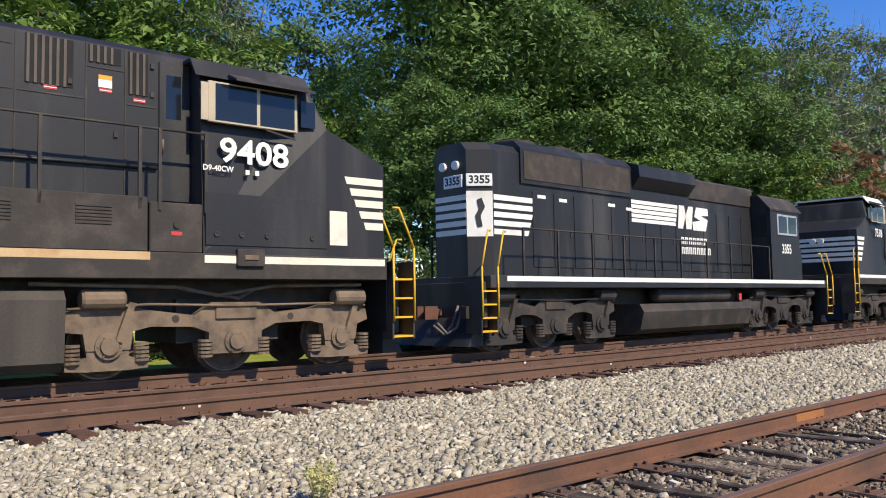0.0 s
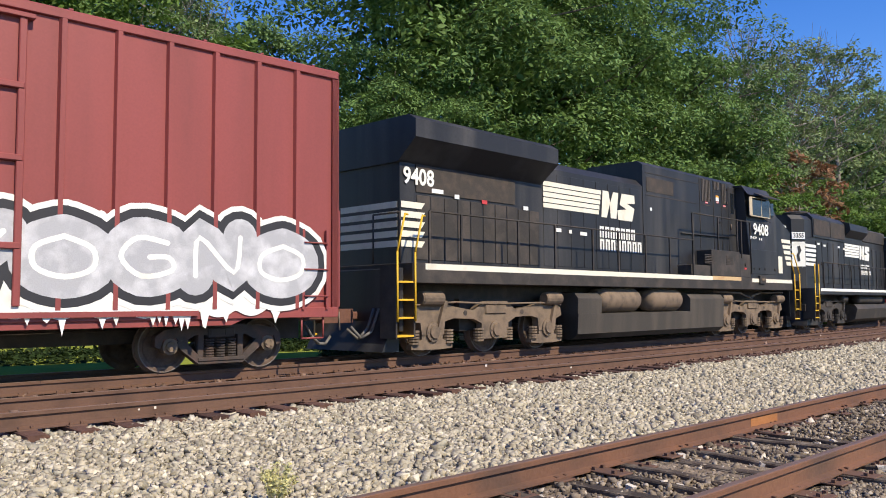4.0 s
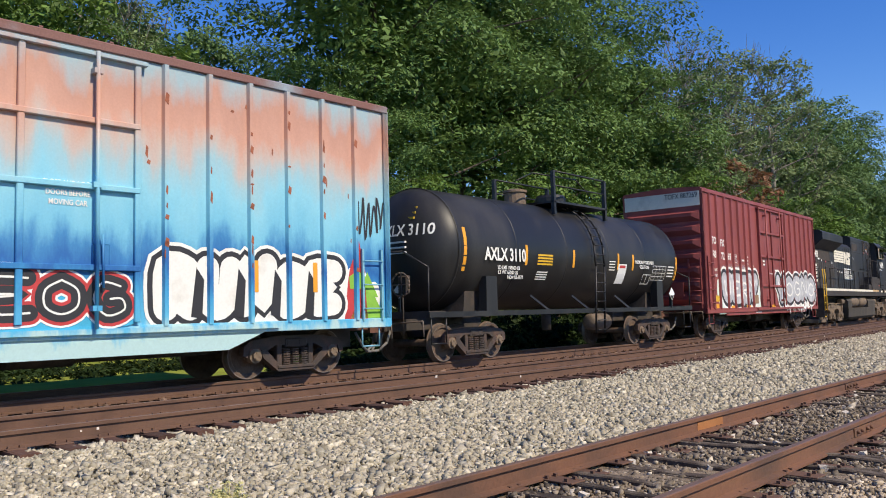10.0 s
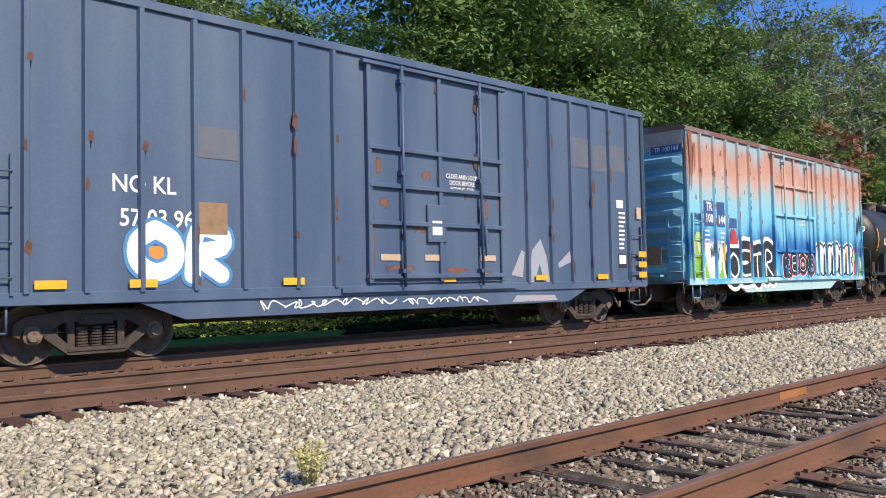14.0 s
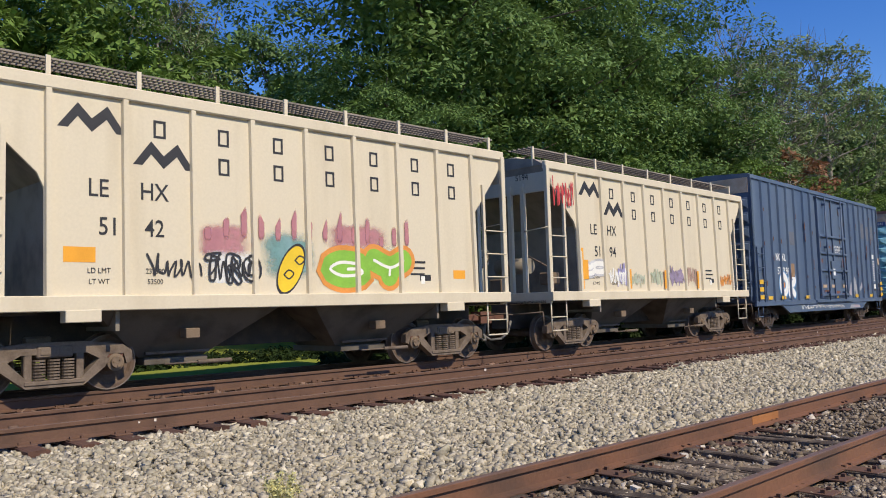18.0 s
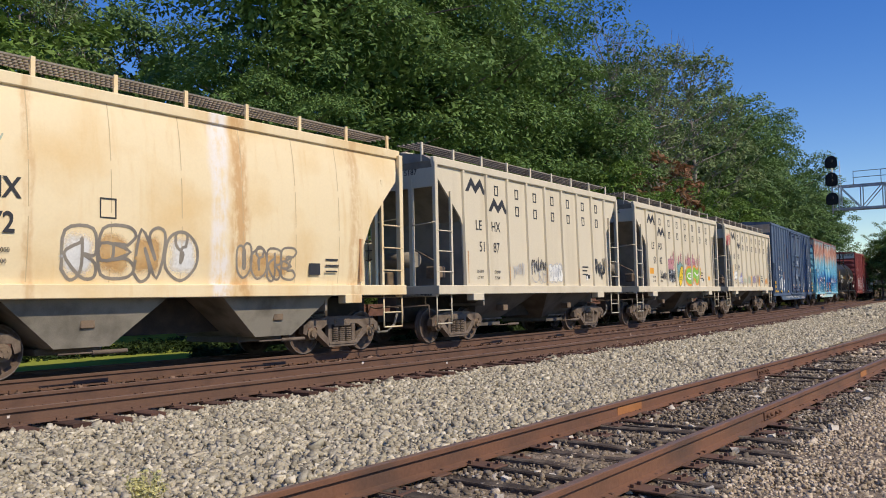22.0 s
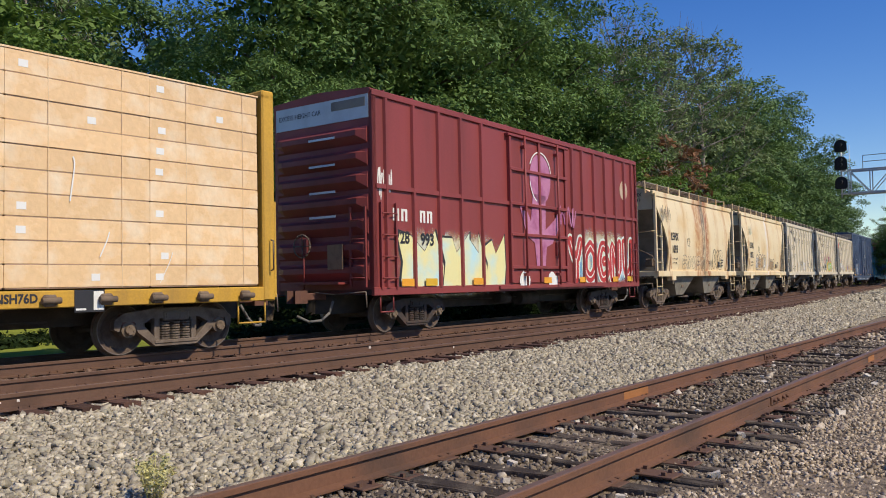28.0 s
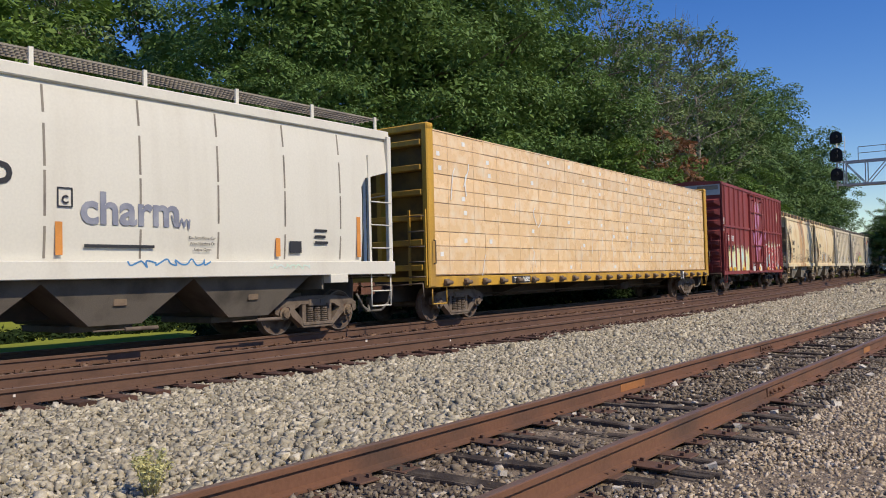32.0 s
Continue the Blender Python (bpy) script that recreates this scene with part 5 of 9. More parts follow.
def thick_path(s, pts, r, y, place):
    """A painted stroke: flat bars with round joints."""
    n = 14
    q0 = [Vector(place(*q)) for q in pts]
    p = []
    for k in range(len(q0) - 1):  # a smooth curve through the points
        a, b, c, d = q0[max(k - 1, 0)], q0[k], q0[k + 1], q0[min(k + 2, len(q0) - 1)]
        for j in range(4):
            u = j / 4
            p.append(0.5 * (2 * b + (c - a) * u + (2 * a - 5 * b + 4 * c - d) * u * u + (3 * b - a - 3 * c + d) * u ** 3))
    p.append(q0[-1])
    left, right = [], []
    for k, a in enumerate(p):
        d = (p[min(k + 1, len(p) - 1)] - p[max(k - 1, 0)]).normalized()
        o = Vector((-d.y, d.x)) * r
        left.append(a + o), right.append(a - o)
    m = len(p)
    pts3 = [(q.x, y - 0.00003 * (k % m), q.y) for k, q in enumerate(left + right)]
    faces = [(k, k + 1, m + k + 1, m + k) for k in range(m - 1)]
    for end, way in ((0, p[0] - p[1]), (m - 1, p[-1] - p[-2])):  # round ends
        w = math.atan2(way.y, way.x)
        arc = [p[end] + Vector((math.cos(w + c), math.sin(w + c))) * r for c in np.linspace(-math.pi / 2, math.pi / 2, n // 2 + 2)[1:-1]]
        base = len(pts3)
        pts3 += [(q.x, y - 0.00003 * end, q.y) for q in arc]
        ids = list(range(base, base + len(arc)))
        first = pts3[end]
        near_left = (Vector((first[0], first[2])) - arc[0]).length < (Vector((first[0], first[2])) - arc[-1]).length
        faces.append((end, *ids, m + end) if near_left else (m + end, *ids, end))
    s.add(pts3, faces)


def graffiti(car, x0, x1, z0, z1, forms, fill, outline, halo, seed, y=-1.5, fat=0.17, drop=0.0, label="spray-painted graffiti", shine=WHITE):
    """Swollen letter-like forms in three coats of paint: halo, outline and fill."""
    rnd = random.Random(seed)
    n = len(forms)
    w = (x1 - x0) / n
    coats = [(halo, 1.7, 0.002), (outline, 1.42, 0.0035), (fill, 1.0, 0.005), (shine, 0.13, 0.0065)]
    tilt = [(rnd.uniform(-0.08, 0.08), rnd.uniform(-0.05, 0.08)) for _ in forms]
    under = car
    for material, k, lift in coats:
        if material is None:
            continue
        joint = Shape() if under is car else None
        for i, fm in enumerate(forms):
            s = joint or Shape()
            def place(a, b):
                return (x0 + w * (i + 0.5) + (a - 0.5) * w * 0.86 + tilt[i][0] * (b - 0.5), z0 + fat * 1.2 + (z1 - z0 - 2.4 * fat) * b + tilt[i][1] - drop * i)
            for j, path in enumerate(STROKES[fm]):
                thick_path(s, path, fat * k * min(1, w), y - lift - i * 0.0002, place)
            if joint is None:
                part("sprayed_form", s, material, under)
        if joint is not None:
            under = part("graffiti", joint, material, car, label)


def paint_cloud(car, x0, x1, z0, z1, material, seed, y, puff=0.14, drips=0.0, label="sprayed background cloud"):
    """A flat cloud of spray paint with a billowing edge, and thin runs below it."""
    rnd = random.Random(seed)
    n = max(12, int((x1 - x0) / 0.05))
    top, low = [], []
    off = rnd.uniform(0, 50)
    for k in range(n + 1):
        u = k / n
        x = x0 + (x1 - x0) * u
        ends = math.sqrt(max(0.0, 1 - abs(2 * u - 1) ** 6))
        mid = (z0 + z1) / 2
        billow = puff * (abs(math.sin(x * 4.3 + off)) + 0.6 * abs(math.sin(x * 9.1 + off * 2)) - 0.6)
        top.append((x, y, mid + ((z1 - z0) / 2 + billow) * ends))
        run_ = drips * rnd.uniform(0.3, 1) if rnd.random() < 0.22 else 0.0
        low.append((x, y, mid - ((z1 - z0) / 2 + 0.5 * puff * abs(math.sin(x * 5.2 + off))) * ends - run_ * ends))
    part("paint_cloud", Shape().loft([top, low], closed=False, caps=False), material, car, label)


def throw_up(car, x0, x1, z0, z1, forms, material, seed, profile, fat, r=0.011):
    """Bubble letters sprayed as thin outlines only, lying on a curved side."""
    rnd = random.Random(seed)
    w = (x1 - x0) / len(forms)
    for i, fm in enumerate(forms):
        s = Shape()
        for path in STROKES[fm]:
            p = [Vector((x0 + w * (i + 0.5) + (a - 0.5) * w * 0.7 + rnd.uniform(-0.02, 0.02), z0 + fat + (z1 - z0 - 2 * fat) * b + rnd.uniform(-0.03, 0.03))) for a, b in path]
            sides = ([], [])
            for k, a in enumerate(p):
                d = (p[min(k + 1, len(p) - 1)] - p[max(k - 1, 0)]).normalized()
                o = Vector((-d.y, d.x)) * fat
                sides[0].append(a + o), sides[1].append(a - o)
            tip, tail = (p[-1] - p[-2]).normalized() * fat, (p[0] - p[1]).normalized() * fat
            loop = sides[0] + [p[-1] + tip] + sides[1][::-1] + [p[0] + tail] + sides[0][:1]
            thick_path(s, [(q.x, q.y) for q in loop], r, 0.0, lambda a, b: (a, b))
        s.v = [(x, -profile(z) - 0.004 + y, z) for x, y, z in s.v]
        part("tag", s, material, car, "thin sprayed bubble outline")


def scrawl(car, x0, x1, z0, z1, material, seed, y=-1.5, r=0.012, loops=9):
    """A thin spray-can scribble."""
    rnd = random.Random(seed)
    s = Shape()
    pts = []
    for k in range(loops * 4):
        u = k / (loops * 4 - 1)
        pts.append((x0 + (x1 - x0) * (u + rnd.uniform(-0.05, 0.05)), z0 + (z1 - z0) * (0.5 + 0.5 * math.sin(k * 2.2 + seed) * rnd.uniform(0.4, 1))))
    thick_path(s, pts, r, y - 0.004, lambda a, b: (a, b))
    part("tag", s, material, car, "thin sprayed scribble")


def write(car, text, x, z, size, material, y=-1.5, squeeze=0.9, bold=0.006, name="lettering", gap=1.0):
    return lettering(name, text, size * 1.4, car, side_pose(x, y - 0.003, z), material, squeeze=squeeze, bold=bold, gap=gap)


# ---- boxcars ----
def boxcar(name, label, middle, half, top, posts, door, paints, low=0.9, panel=None, belly=None, deep=0.32, mid_rail=None, door_rails=(1.9, 3.1, 4.1), grab=RED):
    side, end, roof_paint, head = paints
    car = vehicle(name, label, "boxcar", "freight cars", middle, half - 2.2)
    W = 1.45
    for q in (-1, 1):
        part("side_wall", Shape().box(-half, half, q * W - 0.03, q * W + 0.03, low + 0.1, top - 0.12), side, car)
        part("side_sill", Shape().box(-half, half, q * (W + 0.02) - 0.05, q * (W + 0.02) + 0.05, low - 0.04, low + 0.14, 0.01), side, car)
        if belly:
            part("deep_sill", Shape().prism([(-belly, low + 0.02), (belly, low + 0.02), (belly - 2.8 * deep, low - deep), (-belly + 2.8 * deep, low - deep)], q * W - 0.03, q * W + 0.035), side, car)
        part("top_rail", Shape().box(-half, half, q * (W + 0.03) - 0.05, q * (W + 0.03) + 0.05, top - 0.14, top, 0.012), roof_paint, car)
        for x in posts:
            part("side_post", Shape().prism([(x - 0.06, q * (W + 0.03)), (x + 0.06, q * (W + 0.03)), (x + 0.035, q * (W + 0.1)), (x - 0.035, q * (W + 0.1))], low + 0.12, top - 0.14, "z"), side, car)
        for x in (-half + 0.06, half - 0.06):
            part("corner_post", Shape().box(x - 0.07, x + 0.07, q * W - 0.06, q * (W + 0.06), low, top - 0.1, 0.012), side, car)
        if mid_rail:
            for xa, xb in ((-half + 0.1, door[0]), (door[1], half - 0.1)):
                part("belt_rail", Shape().box(xa, xb, q * (W + 0.03), q * (W + 0.09), mid_rail - 0.05, mid_rail + 0.05), side, car)
        sliding_door(car, door, low, top, q, W, side, door_rails)
        for x in (-half + 0.5,) if q < 0 else ():
            side_ladder(car, x - 0.25, x + 0.27, low + 0.1, low + 2.0, -W - 0.05, 4, grab)
            side_ladder(car, half - 0.75, half - 0.25, low + 0.1, low + 1.5, -W - 0.05, 3, grab)
            step(car, x, -W, 0.5, low, 0.45, grab)
            step(car, half - 0.5, -W, 0.5, low, 0.45, grab)
    roof = part("roof", Shape().prism([(-W - 0.06, top - 0.02), (-W, top + 0.03), (0, top + 0.12), (W, top + 0.03), (W + 0.06, top - 0.02), (W, top - 0.1), (-W, top - 0.1)], -half - 0.03, half + 0.03, "x"), roof_paint, car)
    for k in range(14):
        x = -half + 0.5 + k * (2 * half - 1) / 13
        part("roof_seam", Shape().prism([(-W, top + 0.035), (0, top + 0.125), (W, top + 0.035), (W, top + 0.06), (0, top + 0.15), (-W, top + 0.06)], x - 0.03, x + 0.03, "x"), roof_paint, roof)
    part("floor_pan", Shape().box(-half, half, -W, W, low - 0.02, low + 0.1).box(-half, half, -0.25, 0.25, low - 0.44, low), GRIME_DARK, car)
    for q in (-1, 1):
        wall = part("end_wall", Shape().box(q * (half - 0.06), q * half, -W, W, low, top - 0.05), end, car)
        n = 7
        z0, z1 = low + 0.25, top - 0.72
        for k in range(n):
            a, b = z0 + (z1 - z0) * k / n, z0 + (z1 - z0) * (k + 1) / n
            part("end_rib", Shape().loft([[(q * half, y, a + 0.04), (q * (half + 0.035), y, a + 0.08), (q * (half + 0.13 * t), y, a + 0.22), (q * (half + 0.13 * t), y, a + 0.34), (q * (half + 0.02), y, b - 0.1), (q * half, y, b - 0.06)] for y, t in ((-W + 0.06, 0.3), (-W + 0.3, 1.0), (W - 0.3, 1.0), (W - 0.06, 0.3))], closed=True), end, wall)
        if head:
            part("end_panel", Shape().box(q * half, q * (half + 0.02), -W + 0.02, W - 0.02, top - 0.62, top - 0.08), head, car)
        part("end_platform", Shape().box(q * half, q * (half + 0.35), -0.8, 0.8, low + 0.22, low + 0.27), grab, car)
        end_ladder = Shape()
        for y in (-W + 0.08, -W + 0.5):
            end_ladder.box(q * (half + 0.08), q * (half + 0.13), y - 0.025, y + 0.025, low + 0.15, low + 1.9)
        el = part("end_ladder", end_ladder, grab, car)
        for k in range(4):
            z = low + 0.35 + k * 0.42
            part("rung", Shape().tube((q * (half + 0.14), -W + 0.08, z), (q * (half + 0.14), -W + 0.5, z), 0.014, 6), grab, el)
    hand_brake(car, -half - 0.14, 0.45, low + 1.1, grab)
    part("end_board", Shape().box(-half - 0.16, -half - 0.13, -0.75, -0.3, low + 0.55, low + 1.1), WOOD_PATCH if grab is not RED else end, car)
    for x in (-half + 2.05, half - 2.05):
        car_truck(car, x, oily=True)
    gear(car, half, half + 0.85)
    part("brake_cylinder", Shape().tube((-0.9, -0.6, low - 0.25), (-0.3, -0.6, low - 0.25), 0.14, 12), GRIME_DARK, car)
    part("air_reservoir", Shape().tube((0.4, -0.5, low - 0.28), (1.4, -0.5, low - 0.28), 0.2, 12), GRIME_DARK, car)
    part("brake_rod", Shape().pipe([(-half + 2.5, -0.4, low - 0.2), (-1, -0.5, low - 0.25), (half - 2.5, -0.4, low - 0.2)], 0.02, 5), GRIME_DARK, car)
    return car


def sliding_door(car, door, low, top, q, W, paint, rails):
    a, b = door
    f = q * (W + 0.03)
    d = part("door", Shape().box(a, b, f, f + q * 0.05, low + 0.18, top - 0.25, 0.01), paint, car)
    g = f + q * 0.05
    for z in rails:
        part("door_rail", Shape().box(a + 0.02, b - 0.02, min(g, g + q * 0.075), max(g, g + q * 0.075), z - 0.045, z + 0.045, 0.012), paint, d)
    for x in (a + 0.05, (a + b) / 2, b - 0.05):
        part("door_post", Shape().box(x - 0.05, x + 0.05, min(g, g + q * 0.06), max(g, g + q * 0.06), low + 0.18, top - 0.25, 0.012), paint, d)
    for x in (a + (b - a) * 0.22, a + (b - a) * 0.8):
        part("lock_rod", Shape().tube((x, g + q * 0.11, low + 0.1), (x, g + q * 0.11, top - 0.2), 0.032, 8), paint, d)
        for z in (low + 0.4, (low + top) / 2, top - 0.5):
            part("rod_bracket", Shape().box(x - 0.07, x + 0.07, g, g + q * 0.14, z - 0.04, z + 0.04), paint, d)
    part("door_track", Shape().box(a - 0.6, b + 2.6 if b < 2.4 else b + 0.4, f, f + q * 0.09, low + 0.02, low + 0.1), paint, d)
    part("door_header", Shape().box(a - 0.1, b + 0.1, min(f, f + q * 0.14), max(f, f + q * 0.14), top - 0.27, top - 0.2, 0.01), paint, d)
    part("door_handle", Shape().box(b - 0.75, b - 0.5, g, g + q * 0.05, low + 0.95, low + 1.35, 0.01).pipe([(b - 0.6, g + q * 0.08, low + 0.7), (b - 0.62, g + q * 0.1, low + 1.5)], 0.02, 6), paint, d)


def hand_brake(car, x, y, z, paint):
    s = Shape()
    n = 16
    ring = [(x - 0.06, y + 0.26 * math.cos(2 * math.pi * i / n), z + 0.26 * math.sin(2 * math.pi * i / n)) for i in range(n + 1)]
    s.pipe(ring, 0.018, 6)
    for i in range(0, n, 4):
        s.tube((x - 0.04, y, z), ring[i], 0.014, 5)
    part("brake_wheel", s, TRUCK_GREY, car)
    part("brake_gear", Shape().box(x - 0.02, x + 0.12, y - 0.14, y + 0.14, z - 0.2, z + 0.2, 0.03).tube((x, y, z), (x, y, z - 1.1), 0.018, 6), paint, car)


# ---- hoppers ----
def outline_wall(xl, xr, profile, rows):
    """A car side whose ends are cut away: xl(z), xr(z) give its ends, profile(z) how far it stands out."""
    rings = []
    for z in rows:
        a, b, v = xl(z), xr(z), profile(z)
        rings.append([(a + (b - a) * i / 12, -v, z) for i in range(13)])
    return rings


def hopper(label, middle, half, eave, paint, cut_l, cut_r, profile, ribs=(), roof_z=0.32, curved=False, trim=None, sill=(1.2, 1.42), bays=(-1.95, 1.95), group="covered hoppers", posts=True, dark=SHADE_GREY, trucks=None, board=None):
    """A covered hopper: sides with cut-away ends, sloping end sheets, bays with gates, and a roof with running boards."""
    trim = trim or paint
    car = vehicle("hopper_car", label, "hopper car", group, middle, half - 1.6)
    rows = [sill[1] - 0.02 + (eave - sill[1] + 0.02) * k / 14 for k in range(15)]
    interp = lambda tab: (lambda z: float(np.interp(z, [p[1] for p in tab], [p[0] for p in tab])))
    xl, xr = interp(cut_l), interp(cut_r)
    for q in (1, -1):
        outer = outline_wall(xl, xr, profile, rows)
        inner = outline_wall(xl, xr, lambda z: profile(z) - 0.05, rows)
        s = Shape()
        flip = lambda r: [(x, y * q, z) for x, y, z in r]
        s.loft([flip(r) for r in outer], closed=False, caps=False, smooth=curved)
        s.loft([flip(r) for r in inner], closed=False, caps=False, smooth=curved)
        edge = [r[0] for r in outer], [r[0] for r in inner], [r[-1] for r in outer], [r[-1] for r in inner]
        s.loft([flip(edge[0]), flip(edge[1])], closed=False, caps=False)
        s.loft([flip(edge[2]), flip(edge[3])], closed=False, caps=False)
        part("side_wall", s, paint, car)
        part("side_sill", Shape().box(-half, half, -q * 1.55 - 0.06, -q * 1.55 + 0.06, sill[0], sill[1], 0.012), trim, car)
        v = profile(eave)
        part("top_chord", Shape().box(-half, half, -q * v - 0.07, -q * v + 0.05, eave - 0.1, eave + 0.1, 0.02), trim, car)
        for x in ribs:
            rr = [(x - 0.05, x + 0.05, x + 0.035, x - 0.035)]
            zs = [z for z in rows if cut_l and xl(z) < x < xr(z)]
            if len(zs) > 1:
                part("side_rib", Shape().loft([[(x - 0.06, -q * (profile(z) - 0.01), z), (x + 0.06, -q * (profile(z) - 0.01), z), (x + 0.04, -q * (profile(z) + 0.06), z), (x - 0.04, -q * (profile(z) + 0.06), z)] for z in (min(zs), max(zs))]), paint, car)
    v = profile(eave)
    rl, rr_ = cut_l[-1][0], cut_r[-1][0]
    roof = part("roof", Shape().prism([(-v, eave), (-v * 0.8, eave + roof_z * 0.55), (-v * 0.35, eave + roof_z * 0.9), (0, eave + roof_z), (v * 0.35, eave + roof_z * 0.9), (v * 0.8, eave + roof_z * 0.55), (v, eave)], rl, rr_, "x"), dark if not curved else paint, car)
    part("hatch_cover", Shape().box(rl + 0.6, rr_ - 0.6, -0.22, 0.22, eave + roof_z, eave + roof_z + 0.12, 0.03), trim, roof)
    # running boards and their brackets
    zb = eave + (board if board else 0.52) - 0.05
    for q in (-1, 1):
        g = Shape()
        for y in (0.5, 0.65, 0.8, 0.95, 1.1):
            g.box(-half - 0.1, half + 0.1, q * y - 0.012, q * y + 0.012, zb - 0.03, zb)
        nbar = int(half * 2 / 0.09)
        for k in range(nbar):
            x = -half + k * 2 * half / nbar
            g.box(x - 0.008, x + 0.008, 0.5 if q > 0 else -1.1, 1.1 if q > 0 else -0.5, zb - 0.028, zb - 0.004)
        part("running_board", g, SHADE_GREY, car, "grey steel grating walkway")
        for k in range(9):
            x = -half + 0.05 + k * (2 * half - 0.1) / 8
            part("board_bracket", Shape().box(x - 0.035, x + 0.035, q * 1.13 - 0.02, q * 1.13 + 0.02, eave + 0.02, zb + 0.02), trim, car)
    # sloping end sheets, end posts, ladders
    for q, tab in ((-1, cut_l), (1, cut_r)):
        xe = q * half
        bottom = tab[0][0] - q * 1.1
        s = Shape()
        tops = [(p[0], p[1]) for p in tab]
        rings = []
        for x, z in tops:
            vv = profile(z) - 0.06
            rings.append([(x - q * 0.02, -vv, z), (x - q * 0.02, vv, z), (x - q * 0.1, vv, z), (x - q * 0.1, -vv, z)])
        s.loft(rings)
        s.box(min(bottom, bottom + q * 0.06), max(bottom, bottom + q * 0.06), -1.4, 1.4, 0.9, tab[0][1] + 0.2)
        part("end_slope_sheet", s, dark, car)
        top_end = Shape().prism([(-v + 0.02, eave - 0.62), (v - 0.02, eave - 0.62), (v - 0.02, eave), (v * 0.8, eave + roof_z * 0.55), (0, eave + roof_z), (-v * 0.8, eave + roof_z * 0.55), (-v + 0.02, eave)], xe - q * 0.12, xe - q * 0.08, "x")
        part("end_bulkhead", top_end, trim, car)
        for y in (-0.75, 0.75, -0.35):
            part("end_post", Shape().box(xe - q * 0.14, xe - q * 0.04, y - 0.05, y + 0.05, sill[0], eave - 0.4), trim, car)
        part("end_sill", Shape().box(min(xe, xe - q * 0.14), max(xe, xe - q * 0.14), -1.5, 1.5, sill[0] - 0.05, sill[1], 0.015), trim, car)
        part("end_deck", Shape().box(min(xe, xe - q * 1.2), max(xe, xe - q * 1.2), -1.4, 1.4, sill[0] - 0.04, sill[0] + 0.02), GRIME_DARK, car)
        for y in (-1.5, 1.5):
            if posts:
                part("corner_post", Shape().box(min(xe, xe - q * 0.12), max(xe, xe - q * 0.12), y - 0.05, y + 0.05, sill[0], eave - 0.02, 0.01), trim, car)
            part("ladder_stile", Shape().box(xe - q * 0.74, xe - q * 0.67, y - 0.03, y + 0.03, sill[0], 3.75), trim, car)
            part("grab_iron", Shape().pipe([(xe, y * 1.02, 2.95), (xe - q * 0.05, y * 0.5, 2.9)], 0.014, 5), trim, car)
            for z in (1.75, 2.25, 2.75):
                part("rung", Shape().tube((xe - q * 0.04, y * 1.03, z), (xe - q * 0.7, y * 1.03, z), 0.014, 6), trim, car)
        for y in (-1.5,):
            step(car, xe - q * 0.36, y, 0.5, sill[0], 0.62, trim)
            part("rung", Shape().tube((xe - q * 0.05, y, 0.82), (xe - q * 0.67, y, 0.82), 0.014, 6), trim, car)
        part("jacking_pad", Shape().box(xe - q * 1.75 - 0.25, xe - q * 1.75 + 0.25, -1.62, -1.4, sill[0] - 0.16, sill[0] + 0.02, 0.01), trim, car)
    hand_brake(car, -half - 0.05, 0.5, 2.35, trim)
    part("air_reservoir", Shape().tube((-half + 0.6, -0.5, 2.1), (-half + 0.6, 0.5, 2.1), 0.2, 14), dark, car)
    part("brake_valve", Shape().box(-half + 0.35, -half + 0.8, -1.25, -0.95, 1.6, 1.9, 0.03), GRIME, car)
    part("slack_adjuster", Shape().box(-half + 0.2, -half + 0.5, 0.1, 0.5, 1.42, 1.8, 0.03), GRIME, car)
    part("brake_pipe", Shape().pipe([(-half + 0.45, -1.3, 1.45), (-half + 0.45, -1.3, 1.75), (-half + 0.5, -1.2, 2.0), (-half + 0.5, -0.5, 2.35)], 0.022, 6), GRIME, car)
    for k, x in enumerate(bays):
        s = Shape()
        z0 = sill[0] + 0.02
        low_y = 1.2 if curved else 0.62
        wide_, low_x = (1.4, 0.46) if curved else (1.6, 0.55)
        s.loft([[(x - wide_, -1.42, z0), (x + wide_, -1.42, z0), (x + wide_, 1.42, z0), (x - wide_, 1.42, z0)], [(x - low_x, -low_y, 0.44), (x + low_x, -low_y, 0.44), (x + low_x, low_y, 0.44), (x - low_x, low_y, 0.44)]])
        b = part("hopper_bay", s, BAY_PALE if curved and len(bays) < 4 else BAY_SHADED, car)
        part("gate", Shape().box(x - 0.55, x + 0.55, -0.8, 0.8, 0.33, 0.44, 0.01), BAY_SHADED, b)
        part("gate_rail", Shape().box(x - 0.55, x + 0.55, -0.86, -0.8, 0.5, 0.54), TRUCK_GREY, b)
        part("gate_crank", Shape().tube((x + 0.1, -1.3, 0.36), (x + 0.7, -1.3, 0.36), 0.035, 8).tube((x - 0.45, -1.3, 0.36), (x + 0.1, -1.3, 0.36), 0.015, 6), TRUCK_GREY, b)
        part("vibrator_bracket", Shape().box(x - 0.1, x + 0.14, -1.32, -1.1, 0.74, 0.9, 0.01), GRIME, b)
    part("centre_sill", Shape().box(-half, half, -0.3, 0.3, 0.55, 1.2), GRIME_DARK, car)
    for x in trucks or (-half + 1.55, half - 1.55):
        car_truck(car, x)
    gear(car, half, half + 0.75)
    return car


# ---- tank car ----
def ring(x, cy, cz, r, n=40, squash=1.0):
    return [(x, cy + r * math.cos(2 * math.pi * i / n), cz + r * math.sin(2 * math.pi * i / n) * squash) for i in range(n)]


